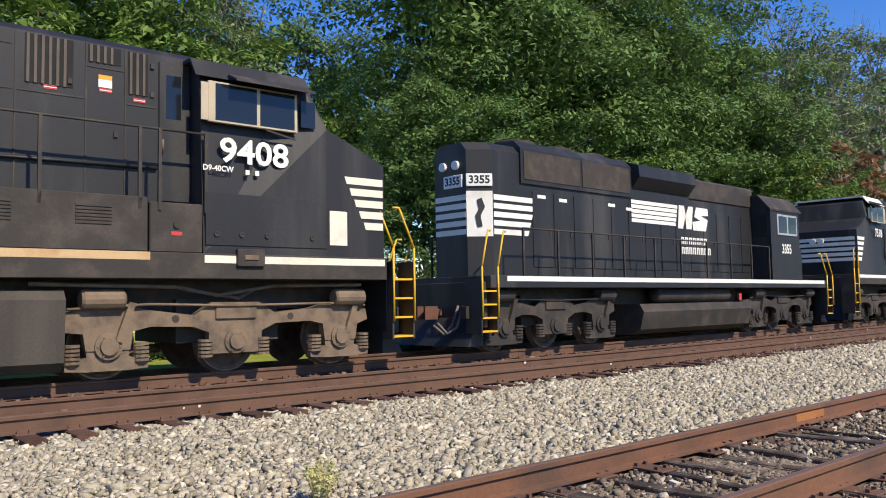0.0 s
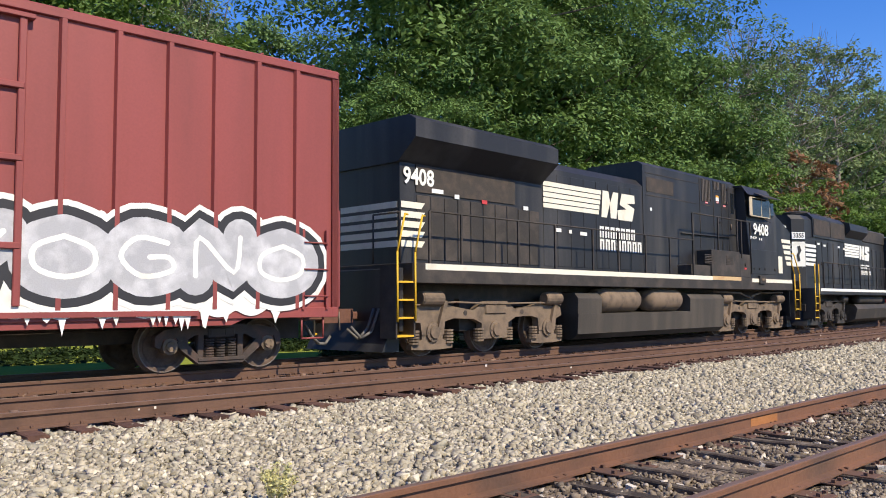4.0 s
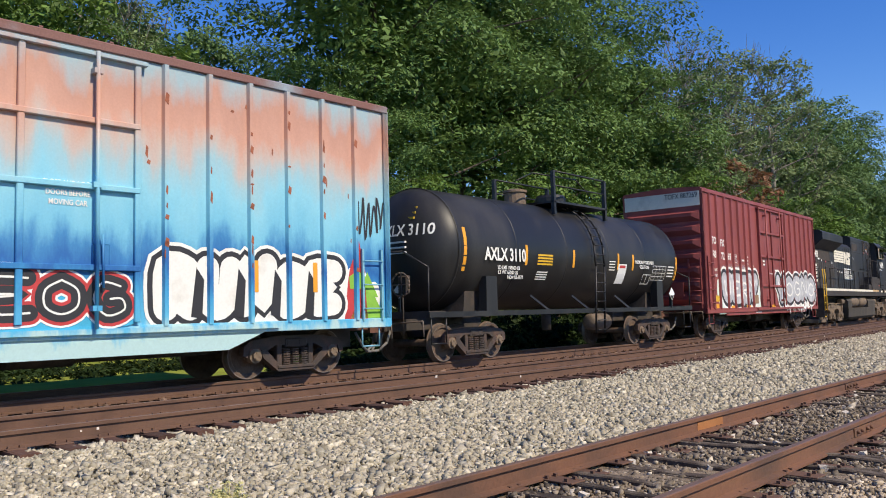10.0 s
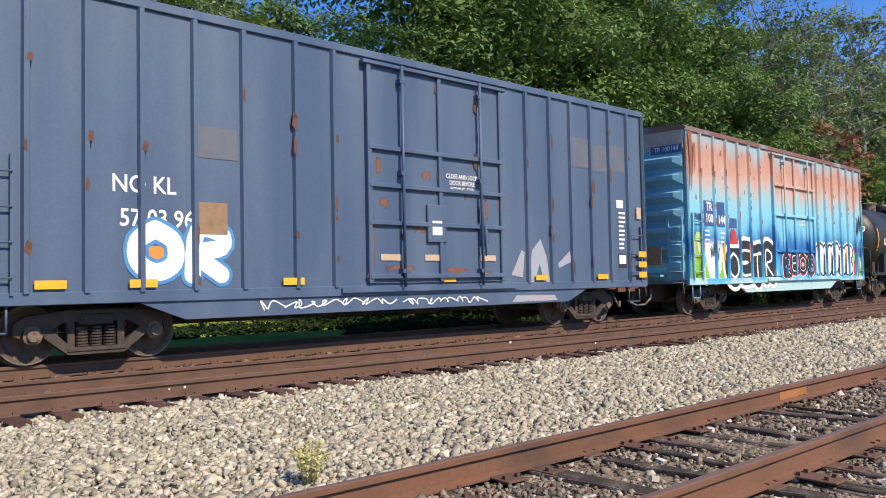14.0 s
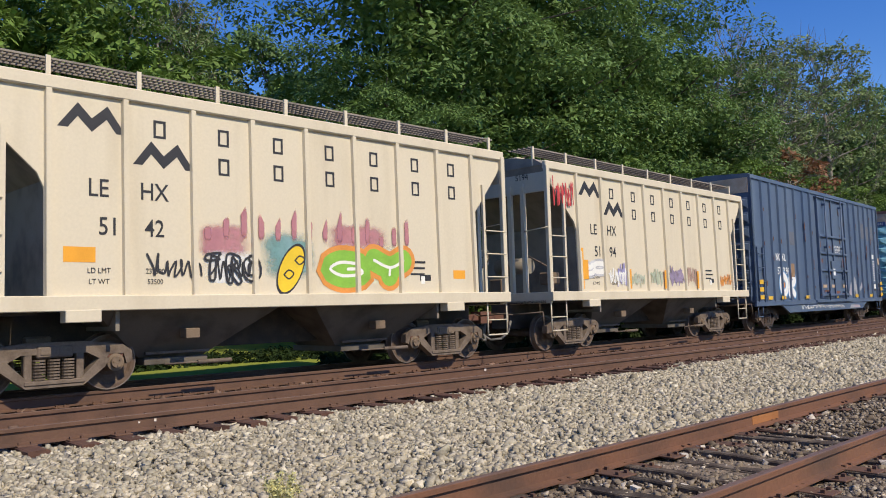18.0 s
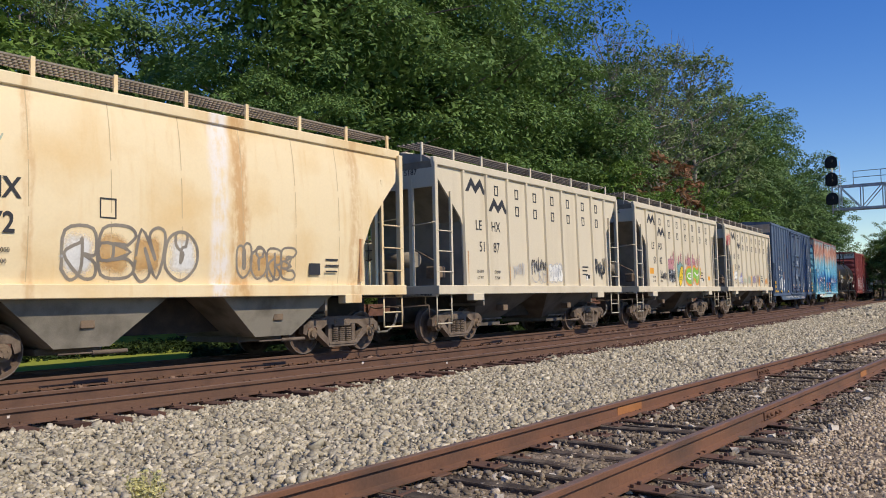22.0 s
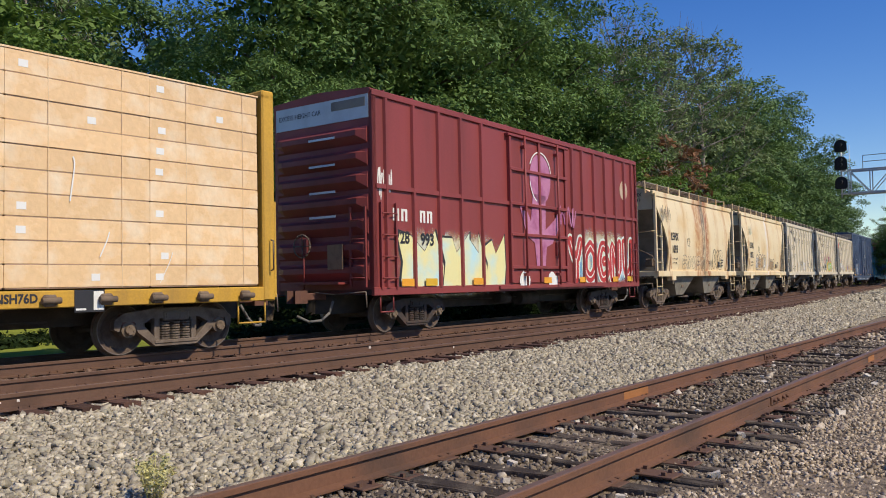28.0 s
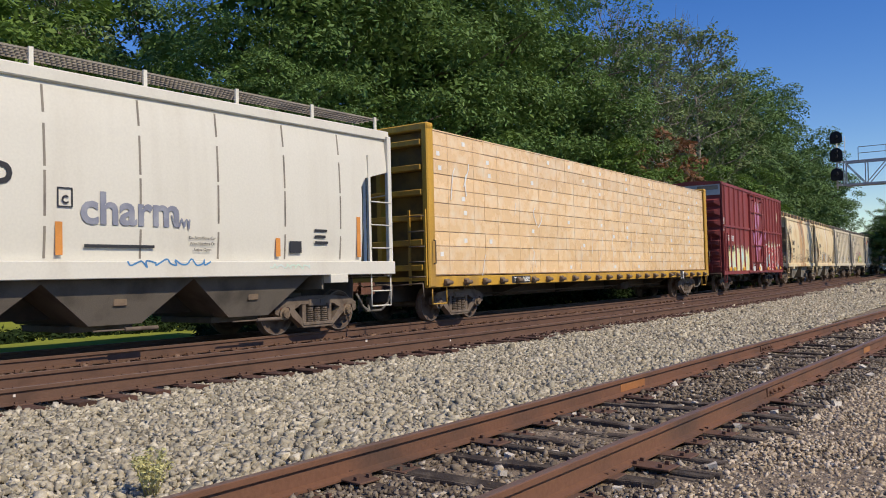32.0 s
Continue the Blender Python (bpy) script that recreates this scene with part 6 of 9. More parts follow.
def tank_car(middle):
    car = vehicle("tank_car", "black steel tank car with white stencilling and a top platform", "tank car", "freight cars", middle, 4.65)
    R, cz, h = 1.46, 2.62, 5.75
    prof = [(-h - 0.62, 0.05), (-h - 0.6, 0.35), (-h - 0.52, 0.72), (-h - 0.38, 1.04), (-h - 0.18, 1.3), (-h, 1.42), (-h + 0.12, R)]
    rings = [ring(x, 0, cz, r) for x, r in prof] + [ring(x, 0, cz, R) for x in np.linspace(-h + 1, h - 1, 9)] + [ring(-x, 0, cz, r) for x, r in reversed(prof)]
    shell = part("tank_shell", Shape().loft(rings, smooth=True), TANK_BLACK, car)
    for x in (-3.4, -1.1, 1.15, 3.4, -h + 0.1, h - 0.1):
        part("weld_band", Shape().loft([ring(x - 0.03, 0, cz, R), ring(x - 0.02, 0, cz, R + 0.006), ring(x + 0.02, 0, cz, R + 0.006), ring(x + 0.03, 0, cz, R)], caps=False, smooth=True), TANK_BLACK, shell)
    for q in (-1, 1):
        part("stub_sill", Shape().box(min(q * 3.4, q * 6.9), max(q * 3.4, q * 6.9), -0.28, 0.28, 0.72, 1.12, 0.02).box(min(q * 6.2, q * 6.75), max(q * 6.2, q * 6.75), -1.4, 1.4, 1.0, 1.12), GRIME_DARK, car)
        part("saddle", Shape().prism([(q * 4.6 - 0.5, 1.0), (q * 4.6 + 0.5, 1.0), (q * 4.6 + 0.35, 2.1), (q * 4.6 - 0.35, 2.1)], -1.05, 1.05), GRIME_DARK, car)
        part("bolster_web", Shape().prism([(q * 4.45 - 0.22, 1.05), (q * 4.45 + 0.22, 1.05), (q * 4.45 + 0.2, 1.95), (q * 4.45 - 0.2, 1.95)], -1.42, -1.2), TANK_BLACK, car)
        part("side_beam", Shape().box(-6.75, 6.75, q * 1.42 - 0.05, q * 1.42 + 0.05, 1.02, 1.14), TANK_BLACK, car)
        for x in (-2.2, -0.2, 2.2):
            part("beam_brace", Shape().bar((x - 0.35, q * 1.2, 1.5), (x + 0.2, q * 1.42, 1.1), 0.06, 0.04), TANK_BLACK, car)
        part("end_handrail", Shape().pipe([(q * 6.7, -1.4, 1.1), (q * 6.7, -1.42, 2.1), (q * 6.62, -0.6, 2.5), (q * 6.62, 0.6, 2.5), (q * 6.7, 1.42, 2.1), (q * 6.7, 1.4, 1.1)], 0.022, 6), TANK_BLACK, car)
        part("end_walkway", Shape().box(min(q * 6.2, q * 6.75), max(q * 6.2, q * 6.75), -1.45, 1.45, 1.12, 1.16), GRIME_DARK, car)
        step(car, q * 6.4, -1.42, 0.45, 1.05, 0.5, TANK_BLACK)
        car_truck(car, q * 4.65, 1.8, True)
    gear(car, 6.75, 7.05)
    hand_brake(car, -6.8, -0.75, 1.75, GRIME_DARK)
    # platform on the top
    top = cz + R
    plat = part("platform", Shape().box(-1.0, 1.9, -1.05, 1.05, top - 0.03, top + 0.03), TANK_BLACK, car)
    for y in (-1.0, 1.0):
        for x in (-0.95, 1.85):
            part("platform_post", Shape().box(x - 0.05, x + 0.05, y - 0.05, y + 0.05, top - 0.35, top + 0.85), TANK_BLACK, plat)
        part("platform_rail", Shape().pipe([(-0.95, y, top + 0.85), (1.85, y, top + 0.85)], 0.025, 6).pipe([(-0.95, y, top + 0.45), (1.85, y, top + 0.45)], 0.02, 6), TANK_BLACK, plat)
    part("loading_rack", Shape().pipe([(-2.6, -0.9, top + 0.4), (-1.8, -0.9, top + 0.7), (0.4, -0.9, top + 0.75), (1.1, -0.9, top + 0.4)], 0.02, 6), TANK_BLACK, plat)
    part("manway", Shape().disc((-1.35, 0, top), "z", [(-0.1, 0.3), (0.28, 0.3), (0.3, 0.34), (0.36, 0.34), (0.4, 0.2), (0.42, 0.0)], 18), GRIME, car)
    part("valve_dome", Shape().disc((0.45, 0, top), "z", [(-0.1, 0.45), (0.3, 0.45), (0.38, 0.4), (0.4, 0.0)], 20), TANK_BLACK, car)
    # ladder that follows the shell
    for x in (0.2, 0.68):
        pts = [(x, -1.5, 0.45)] + [(x, -(R + 0.1) * math.sin(a), cz - (R + 0.1) * math.cos(a)) for a in np.linspace(1.75, 2.95, 8)]
        pts.insert(1, (x, -1.57, 2.3))
        lad = part("ladder", Shape().pipe(pts, 0.03, 6), TANK_BLACK, car)
    for k in range(15):
        z = 0.55 + k * 0.26
        y = -1.57 if z < 2.9 else -math.sqrt(max(0.05, (R + 0.1) ** 2 - (z - cz) ** 2))
        if z < top:
            part("rung", Shape().tube((0.2, y, z), (0.68, y, z), 0.016, 6), TANK_BLACK, lad)
    part("air_tank", Shape().disc((1.6, -0.75, 0.75), "x", [(-0.5, 0.0), (-0.5, 0.15), (-0.44, 0.24), (0.44, 0.24), (0.5, 0.15), (0.5, 0.0)], 16, smooth=True), TRUCK_GREY, car)
    part("outlet_valve", Shape().tube((0.0, 0, 1.1), (0.0, 0, 0.55), 0.14, 12), GRIME_DARK, car)
    # painted marks that lie on the curved shell
    def on_shell(x0, x1, z0, z1, material, name="stencil", label="", lift=0.004):
        s = Shape()
        rings = []
        for k in range(5):
            z = z0 + (z1 - z0) * k / 4
            y = -math.sqrt((R + lift) ** 2 - (z - cz) ** 2)
            rings.append([(x0, y, z), (x1, y, z)])
        s.loft(rings, closed=False, caps=False)
        return part(name, s, material, car, label)
    for x, z0, z1, w in ((-5.5, 2.05, 3.05, 0.11), (-3.05, 2.25, 2.75, 0.1), (-0.8, 2.25, 2.72, 0.1), (1.68, 2.25, 2.72, 0.1), (2.6, 2.25, 2.72, 0.1), (5.6, 2.0, 2.75, 0.12)):
        on_shell(x, x + w, z0, z1, REFLECT, "reflector_strip", "orange reflective strip")
    y_at = lambda z: -math.sqrt((R + 0.006) ** 2 - (z - cz) ** 2)
    write(car, "AXLX 3110", -3.9, 2.46, 0.3, WHITE, y=y_at(2.46) - 0.012, squeeze=0.82, bold=0.012)
    write(car, "LD LMT 198000 LB", -3.75, 2.16, 0.09, WHITE, y=y_at(2.2) - 0.03, bold=0.002)
    write(car, "LT WT 65000 LB", -3.75, 2.05, 0.09, WHITE, y=y_at(2.1) - 0.03, bold=0.002)
    write(car, "NEW 03-1977", -3.4, 1.94, 0.09, WHITE, y=y_at(2.0) - 0.03, bold=0.002)
    write(car, "SODIUM HYDROXIDE", 3.35, 2.5, 0.1, WHITE, y=y_at(2.5) - 0.02, bold=0.003)
    write(car, "SOLUTION", 3.35, 2.36, 0.1, WHITE, y=y_at(2.36) - 0.02, bold=0.003)
    for k in range(4):
        on_shell(-2.5, -1.8, 2.5 - k * 0.075, 2.545 - k * 0.075, YELLOW, "stencil_bar")
        on_shell(-2.45, -1.95, 2.08 - k * 0.06, 2.11 - k * 0.06, WHITE, "stencil_bar")
        on_shell(1.2, 1.55, 2.46 - k * 0.08, 2.49 - k * 0.08, WHITE, "stencil_bar")
        on_shell(5.05, 5.5, 2.4 - k * 0.1, 2.44 - k * 0.1, WHITE, "stencil_bar")
    on_shell(1.75, 2.25, 1.85, 2.42, PLACARD, "placard", "white warning placard with a red oval", 0.006)
    on_shell(1.82, 2.18, 2.3, 2.38, SPRAY_RED, "placard_mark", "", 0.009)
    for k in range(5):
        on_shell(4.0, 4.9, 2.42 - k * 0.11, 2.435 - k * 0.11, WHITE, "table_line")
        x = 4.0 + k * 0.225
        on_shell(x, x + 0.015, 1.98, 2.43, WHITE, "table_line")
    for x in (3.4, 3.65, 3.9):
        on_shell(x, x + 0.02, 1.85, 2.15, WHITE, "table_line")
    for z in (1.85, 2.13):
        on_shell(3.4, 3.92, z, z + 0.02, WHITE, "table_line")
    part("hazard_placard", Shape().prism([(-0.72, 1.62), (-0.55, 1.45), (-0.38, 1.62), (-0.55, 1.79)], -6.72, -6.71, "x"), PLACARD, car, "white and black hazard diamond placard")
    part("placard_lower", Shape().prism([(-0.66, 1.57), (-0.55, 1.46), (-0.44, 1.57)], -6.725, -6.72, "x"), INK, car)
    part("placard_holder", Shape().box(-6.71, -6.68, -0.58, -0.52, 1.1, 1.5), TANK_BLACK, car)
    for q in (1,):
        x = q * 5.15
        part("hazard_placard", Shape().prism([(x - 0.2, 1.55), (x, 1.35), (x + 0.2, 1.55), (x, 1.75)], -1.5, -1.49), PLACARD, car, "white and black hazard diamond placard")
        part("placard_lower", Shape().prism([(x - 0.13, 1.5), (x, 1.38), (x + 0.13, 1.5)], -1.505, -1.5), INK, car)
        part("placard_holder", Shape().box(x - 0.03, x + 0.03, -1.49, -1.4, 1.1, 1.5), TANK_BLACK, car)
    xe = -h - 0.55
    def on_head(text, size, y, z, material):
        o = lettering("lettering", text, size, car, Matrix.Identity(4), material, squeeze=0.85, bold=0.006)
        rs, xs = [p[1] for p in prof], [p[0] for p in prof]
        for v in o.data.vertices:
            py, pz = y - v.co.x, z + v.co.y
            v.co = (float(np.interp(math.hypot(py, pz - cz), rs, xs)) - 0.01 - v.co.z, py, pz)
    on_head("AXLX 3110", 0.36, -0.35, 3.0, WHITE)
    for k in range(3):
        part("stencil_bar", Shape().box(xe + 0.19 - k * 0.06, xe + 0.3, -0.6, 0.0, 3.5 - k * 0.12, 3.55 - k * 0.12), YELLOW, car)
        part("stencil_bar", Shape().box(xe - 0.085, xe + 0.1, -0.45, 0.0, 2.72 - k * 0.12, 2.76 - k * 0.12), WHITE, car)
    return car


# ---- lumber car ----
def lumber_car(middle):
    car = vehicle("lumber_flat_car", "yellow centre-beam flat car with tall end bulkheads", "flat car", "freight cars", middle, 8.85)
    half = 10.85
    for q in (-1, 1):
        part("side_sill", Shape().box(-half, half, q * 1.42 - 0.06, q * 1.42 + 0.06, 0.84, 1.1, 0.015), YELLOW_CAR, car)
        for k in range(24):
            x = -half + 0.7 + k * (2 * half - 1.4) / 23
            w = part("winch", Shape().box(x - 0.1, x + 0.1, q * 1.42 - 0.13, q * 1.42 + 0.13, 0.86, 1.04, 0.03).tube((x - 0.14, q * 1.56, 0.95), (x + 0.14, q * 1.56, 0.95), 0.05, 8), GRIME, car)
        for ya in (-1.5, 1.32):
            part("bulkhead_post", Shape().box(min(q * half, q * (half - 0.28)), max(q * half, q * (half - 0.28)), ya, ya + 0.18, 0.84, 4.72, 0.03), YELLOW_CAR, car)
        part("bulkhead_sheet", Shape().box(q * (half - 0.24), q * (half - 0.2), -1.4, 1.4, 1.0, 4.7), YELLOW_GRIME_SHADE, car)
        part("bulkhead_top", Shape().box(min(q * half, q * (half - 0.28)), max(q * half, q * (half - 0.28)), -1.5, 1.5, 4.6, 4.78, 0.03), YELLOW_CAR, car)
        for k in range(6):
            z = 1.25 + k * 0.6
            part("bulkhead_rib", Shape().box(min(q * (half - 0.2), q * (half + 0.02)), max(q * (half - 0.2), q * (half + 0.02)), -1.3, 1.3, z, z + 0.14, 0.015), YELLOW_CAR, car)
        side_end = q * half
        s = Shape()
        for y in (-1.42, -0.95):
            s.box(side_end + q * 0.02, side_end + q * 0.06, y - 0.03, y + 0.03, 0.9, 2.7)
        lad = part("end_ladder", s, YELLOW_CAR, car)
        for k in range(5):
            part("rung", Shape().tube((side_end + q * 0.07, -1.42, 1.1 + k * 0.36), (side_end + q * 0.07, -0.95, 1.1 + k * 0.36), 0.014, 6), TRUCK_GREY, lad)
        step(car, q * (half - 0.5), -1.42, 0.45, 0.86, 0.6, YELLOW_CAR)
        part("grab_iron", Shape().pipe([(q * (half - 0.13), -1.53, 1.4), (q * (half - 0.13), -1.6, 1.42), (q * (half - 0.13), -1.6, 1.95), (q * (half - 0.13), -1.53, 1.97)], 0.015, 5), TRUCK_GREY, car)
        car_truck(car, q * 9.0)
    part("deck", Shape().box(-half, half, -1.42, 1.42, 1.0, 1.1), YELLOW_CAR, car)
    part("centre_sill", Shape().box(-half, half, -0.3, 0.3, 0.5, 1.0), GRIME_DARK, car)
    part("centre_beam", Shape().box(-half, half, -0.06, 0.06, 1.1, 4.4), YELLOW_CAR, car)
    for x in (-6, -2, 2, 6):
        part("cross_bearer", Shape().prism([(-1.4, 0.84), (1.4, 0.84), (0.3, 0.5), (-0.3, 0.5)], x - 0.06, x + 0.06, "x"), GRIME_DARK, car)
    part("brake_rig", Shape().tube((2.2, -0.7, 0.62), (3.0, -0.7, 0.62), 0.16, 12).pipe([(-7, -0.6, 0.6), (2.2, -0.7, 0.62), (7, -0.6, 0.6)], 0.02, 5), GRIME_DARK, car)
    plate(car, -6.95, -5.9, 0.87, 1.07, INK, -1.48, "number_board", "black board with white characters")
    write(car, "TTZX", -6.65, 0.97, 0.12, WHITE, -1.485)
    write(car, "86502", -6.15, 0.97, 0.12, WHITE, -1.485)
    plate(car, 7.0, 7.48, 0.76, 1.1, INK, -1.485, "data_panel", "black and white data panel")
    for x in (7.02, 7.3):
        plate(car, x, x + 0.16, 0.79, 0.82 if x < 7.2 else 1.08, WHITE, -1.489, "data_panel_bar")
    write(car, "NSH76D", 6.15, 0.98, 0.13, INK, -1.482)
    gear(car, half, half + 0.75)
    load = vehicle("lumber_load", "plastic-wrapped packs of pale sawn lumber stacked on the flat car", "lumber", "", middle, 8.85)
    rnd = random.Random(5)
    cols = [-10.5, -8.2, -5.8, -3.4, -1.0, 1.3, 3.7, 6.0, 8.3, 10.5]
    rows = 10
    z0, hgt = 1.13, 0.3492
    for q in (-1, 1):
        for k in range(rows):
            sh = 0.0
            xs = [cols[0]] + [c + sh for c in cols[1:-1]] + [cols[-1]]
            for a, b in zip(xs, xs[1:]):
                d = rnd.uniform(0, 0.015)
                y0, y1 = (0.08, 1.42 + d)
                p = part("lumber_pack", Shape().box(a + 0.001, b - 0.001, min(q * y0, q * y1), max(q * y0, q * y1), z0 + k * hgt + 0.018, z0 + (k + 1) * hgt - 0.002, 0.004), LUMBER, load)
                if q < 0:
                    part("pack_bearer", Shape().box(a + 0.02, b - 0.02, -1.418, -1.3, z0 + k * hgt - 0.002, z0 + k * hgt + 0.018), LUMBER_LINE, p)
                    if rnd.random() < 0.6:
                        x = a + 0.1 + rnd.uniform(0, 0.12) + (1.1 if rnd.random() < 0.3 else 0)
                        part("pack_tag", Shape().box(x, x + 0.14, -y1 - 0.004, -y1 - 0.001, z0 + k * hgt + 0.11, z0 + k * hgt + 0.22), PLACARD, p, "white paper tag")
    for x in np.arange(-9.9, 10.4, 1.18):
        part("strap", Shape().box(x, x + 0.01, -1.4385, -1.4355, z0, z0 + rows * hgt + 0.01), STRAP, load, "packing strap")
    # Thin white strokes scattered over the wrap.
    for k in range(26):
        x, z = rnd.uniform(-10.2, 10.0), z0 + rnd.uniform(0.4, rows * hgt)
        pts = [(x, z), (x + rnd.uniform(-0.1, 0.1), z - 0.15), (x + rnd.uniform(-0.25, 0.1), z - rnd.uniform(0.3, 0.8))]
        white_streak = Shape()
        thick_path(white_streak, pts, rnd.uniform(0.006, 0.02), -1.448, lambda a, b: (a, b))
        part("film_fold", white_streak, PLACARD, load, "white streak on the plastic film")
    part("wrap_sheet", Shape().box(-10.52, 10.52, -1.44, 1.44, z0 + rows * hgt + 0.002, z0 + rows * hgt + 0.03), LUMBER, load, "pale plastic sheet over the packs")
    return car


# ---- locomotives ----
def loco_truck(car, axles, r, frame_paint, style):
    lo, hi = min(axles), max(axles)
    for q in (-1, 1):
        s = Shape()
        y0, y1 = (q * 1.0, q * 1.16)
        y0, y1 = min(y0, y1), max(y0, y1)
        top, mid = 1.0, 0.78
        c = axles[1]
        body = [(lo - 1.15, 0.74), (lo - 1.15, 0.98), (lo - 0.6, 1.02), (lo - 0.3, 1.12), (lo + 0.3, 1.12), (lo + 0.55, 1.04), (c - 0.7, 0.94), (c - 0.42, 1.14), (c + 0.42, 1.14), (c + 0.7, 0.96), (hi - 0.6, 1.02), (hi - 0.3, 1.12), (hi + 0.3, 1.12), (hi + 0.55, 0.98), (hi + 0.58, 0.8)]
        body += [(hi + 0.36, 0.72), (hi + 0.32, 0.45), (hi - 0.32, 0.45), (hi - 0.36, 0.74), (hi - 0.62, 0.8), (c + 0.72, 0.78), (c + 0.46, 0.66), (c + 0.46, 0.32), (c - 0.46, 0.32), (c - 0.46, 0.66), (c - 0.72, 0.76), (lo + 0.62, 0.78), (lo + 0.36, 0.72), (lo + 0.32, 0.45), (lo - 0.32, 0.45), (lo - 0.36, 0.7), (lo - 0.62, 0.73)]
        s.prism(body, y0, y1)
        f = part("side_frame", s, frame_paint, car)
        for a in ((lo + c) / 2, (hi + c) / 2):
            part("frame_hole", Shape().disc((a, y0 if q < 0 else y1, 0.89), "y", [(0, 0.06), (q * 0.004, 0.06), (q * 0.004, 0.0)], 14), GRIME_DARK, f)
        part("frame_rib", Shape().box(c - 0.36, c + 0.36, min(q * 1.16, q * 1.2), max(q * 1.16, q * 1.2), 0.86, 1.06, 0.02), frame_paint, f)
        for k, a in enumerate(axles):
            if k != 1:
              g = Shape().prism([(a - 0.36, 0.78), (a + 0.36, 0.78), (a + 0.3, 0.36), (a + 0.6, 0.26), (a + 0.6, 0.17), (a + 0.3, 0.15), (a - 0.3, 0.15), (a - 0.6, 0.17), (a - 0.6, 0.26), (a - 0.3, 0.36)], min(q * 0.98, q * 1.14), max(q * 0.98, q * 1.14))
              part("pedestal", g, frame_paint, f)
            cap = Shape().disc((a, q * 1.14, r), "y", [(0, 0.2), (q * 0.05, 0.2), (q * 0.06, 0.14), (q * 0.1, 0.13), (q * 0.1, 0.0)], 18)
            for t in range(6):
                c = t * 1.047
                cap.tube((a + 0.16 * math.cos(c), q * 1.18, r + 0.16 * math.sin(c)), (a + 0.16 * math.cos(c), q * 1.21, r + 0.16 * math.sin(c)), 0.018, 5)
            part("journal_box", cap, frame_paint, f)
            for d in (-0.5, 0.5):
                sp = Shape()
                for t in range(5):
                    sp.disc((a + d, q * 1.1, 0.27 + t * 0.06), "z", [(0, 0.05), (0, 0.12), (0.04, 0.12), (0.04, 0.05)], 10)
                part("spring", sp, frame_paint, f)
        for a in (lo - 0.1, hi + 0.15):
            part("brake_cylinder", Shape().disc((a, q * 1.2, 1.2), "x", [(-0.32, 0.0), (-0.32, 0.12), (-0.28, 0.15), (0.28, 0.15), (0.32, 0.1), (0.32, 0.0)], 14), frame_paint, f)
        for a in (lo + 0.12, hi + 0.1):
            part("brake_lever", Shape().prism([(a + 0.16, 1.16), (a + 0.26, 1.14), (a + 0.06, 0.56), (a - 0.04, 0.58)], q * 1.2 - 0.04, q * 1.2 + 0.04), frame_paint, f)
        part("brake_pipe", Shape().pipe([(lo - 0.6, q * 1.2, 1.06), (lo + 0.6, q * 1.22, 1.12), (axles[1], q * 1.2, 1.08), (hi - 0.3, q * 1.22, 1.1), (hi + 0.5, q * 1.2, 1.05)], 0.022, 6), frame_paint, f)
    part("bolster", Shape().box(axles[1] - 0.9, axles[1] + 0.9, -0.9, 0.9, 0.5, 1.2), GRIME_DARK, car)
    meshes = (LOCO_WHEEL, LOCO_RIM, None)
    for a in axles:
        wheelset(car, a, 0.51, meshes)


LOCO_WHEEL, LOCO_RIM = wheel_mesh(0.51), rim_mesh(0.51)


def handrail(car, xs, y, z0, z1, paint, name="handrail"):
    h = part(name, Shape().pipe([(xs[0], y, z1), (xs[-1], y, z1)], 0.02, 6), paint, car)
    for x in xs:
        part("stanchion", Shape().box(x - 0.025, x + 0.025, y - 0.02, y + 0.02, z0 - 0.12, z1), paint, h)


def stair(car, x, q, deck, paint, tread):
    """Steps at a corner; q: which way the end lies."""
    for side in (-1, 1):
        y0, y1 = (side * 1.05, side * 1.5)
        s = Shape().box(x - 0.26, x - 0.22, min(y0, y1), max(y0, y1), 0.42, deck).box(x + 0.22, x + 0.26, min(y0, y1), max(y0, y1), 0.42, deck)
        st = part("stair", s, paint, car)
        for k in range(4):
            z = 0.45 + k * (deck - 0.45) / 4
            part("tread", Shape().box(x - 0.22, x + 0.22, min(y0, y1), max(y0, y1), z, z + 0.035), tread, st, "yellow-edged step")
        for d in (-0.24, 0.24):
            part("grab_rail", Shape().pipe([(x + d, side * 1.53, 0.75), (x + d, side * 1.53, deck + 0.25), (x + d - q * 0.28, side * 1.45, deck + 1.0), (x + d - q * 0.4, side * 1.4, deck + 1.0)], 0.022, 6), YELLOW, st, "yellow grab rail")


def pilot(car, x, q, deck, paint):
    s = Shape().box(min(x, x + q * 0.12), max(x, x + q * 0.12), -1.35, 1.35, 0.55, deck, 0.02)
    s.prism([(x, 0.16), (x + q * 0.45, 0.16), (x + q * 0.12, 0.75), (x, 0.75)], -1.2, 1.2)
    part("pilot", s, paint, car)
    part("mu_hose", Shape().pipe([(x + q * 0.12, -0.6, 1.0), (x + q * 0.3, -0.6, 0.6), (x + q * 0.45, -0.5, 0.4), (x + q * 0.62, -0.35, 0.6)], 0.03, 6).pipe([(x + q * 0.12, -0.75, 1.0), (x + q * 0.32, -0.75, 0.55), (x + q * 0.5, -0.65, 0.42), (x + q * 0.64, -0.5, 0.65)], 0.03, 6), HOSE, car)
    m = Matrix.Translation((x + q * 0.05, 0, 0)) @ (Matrix.Identity(4) if q > 0 else TURN_BACK)
    part("coupler", COUPLER, None, car, at=m)


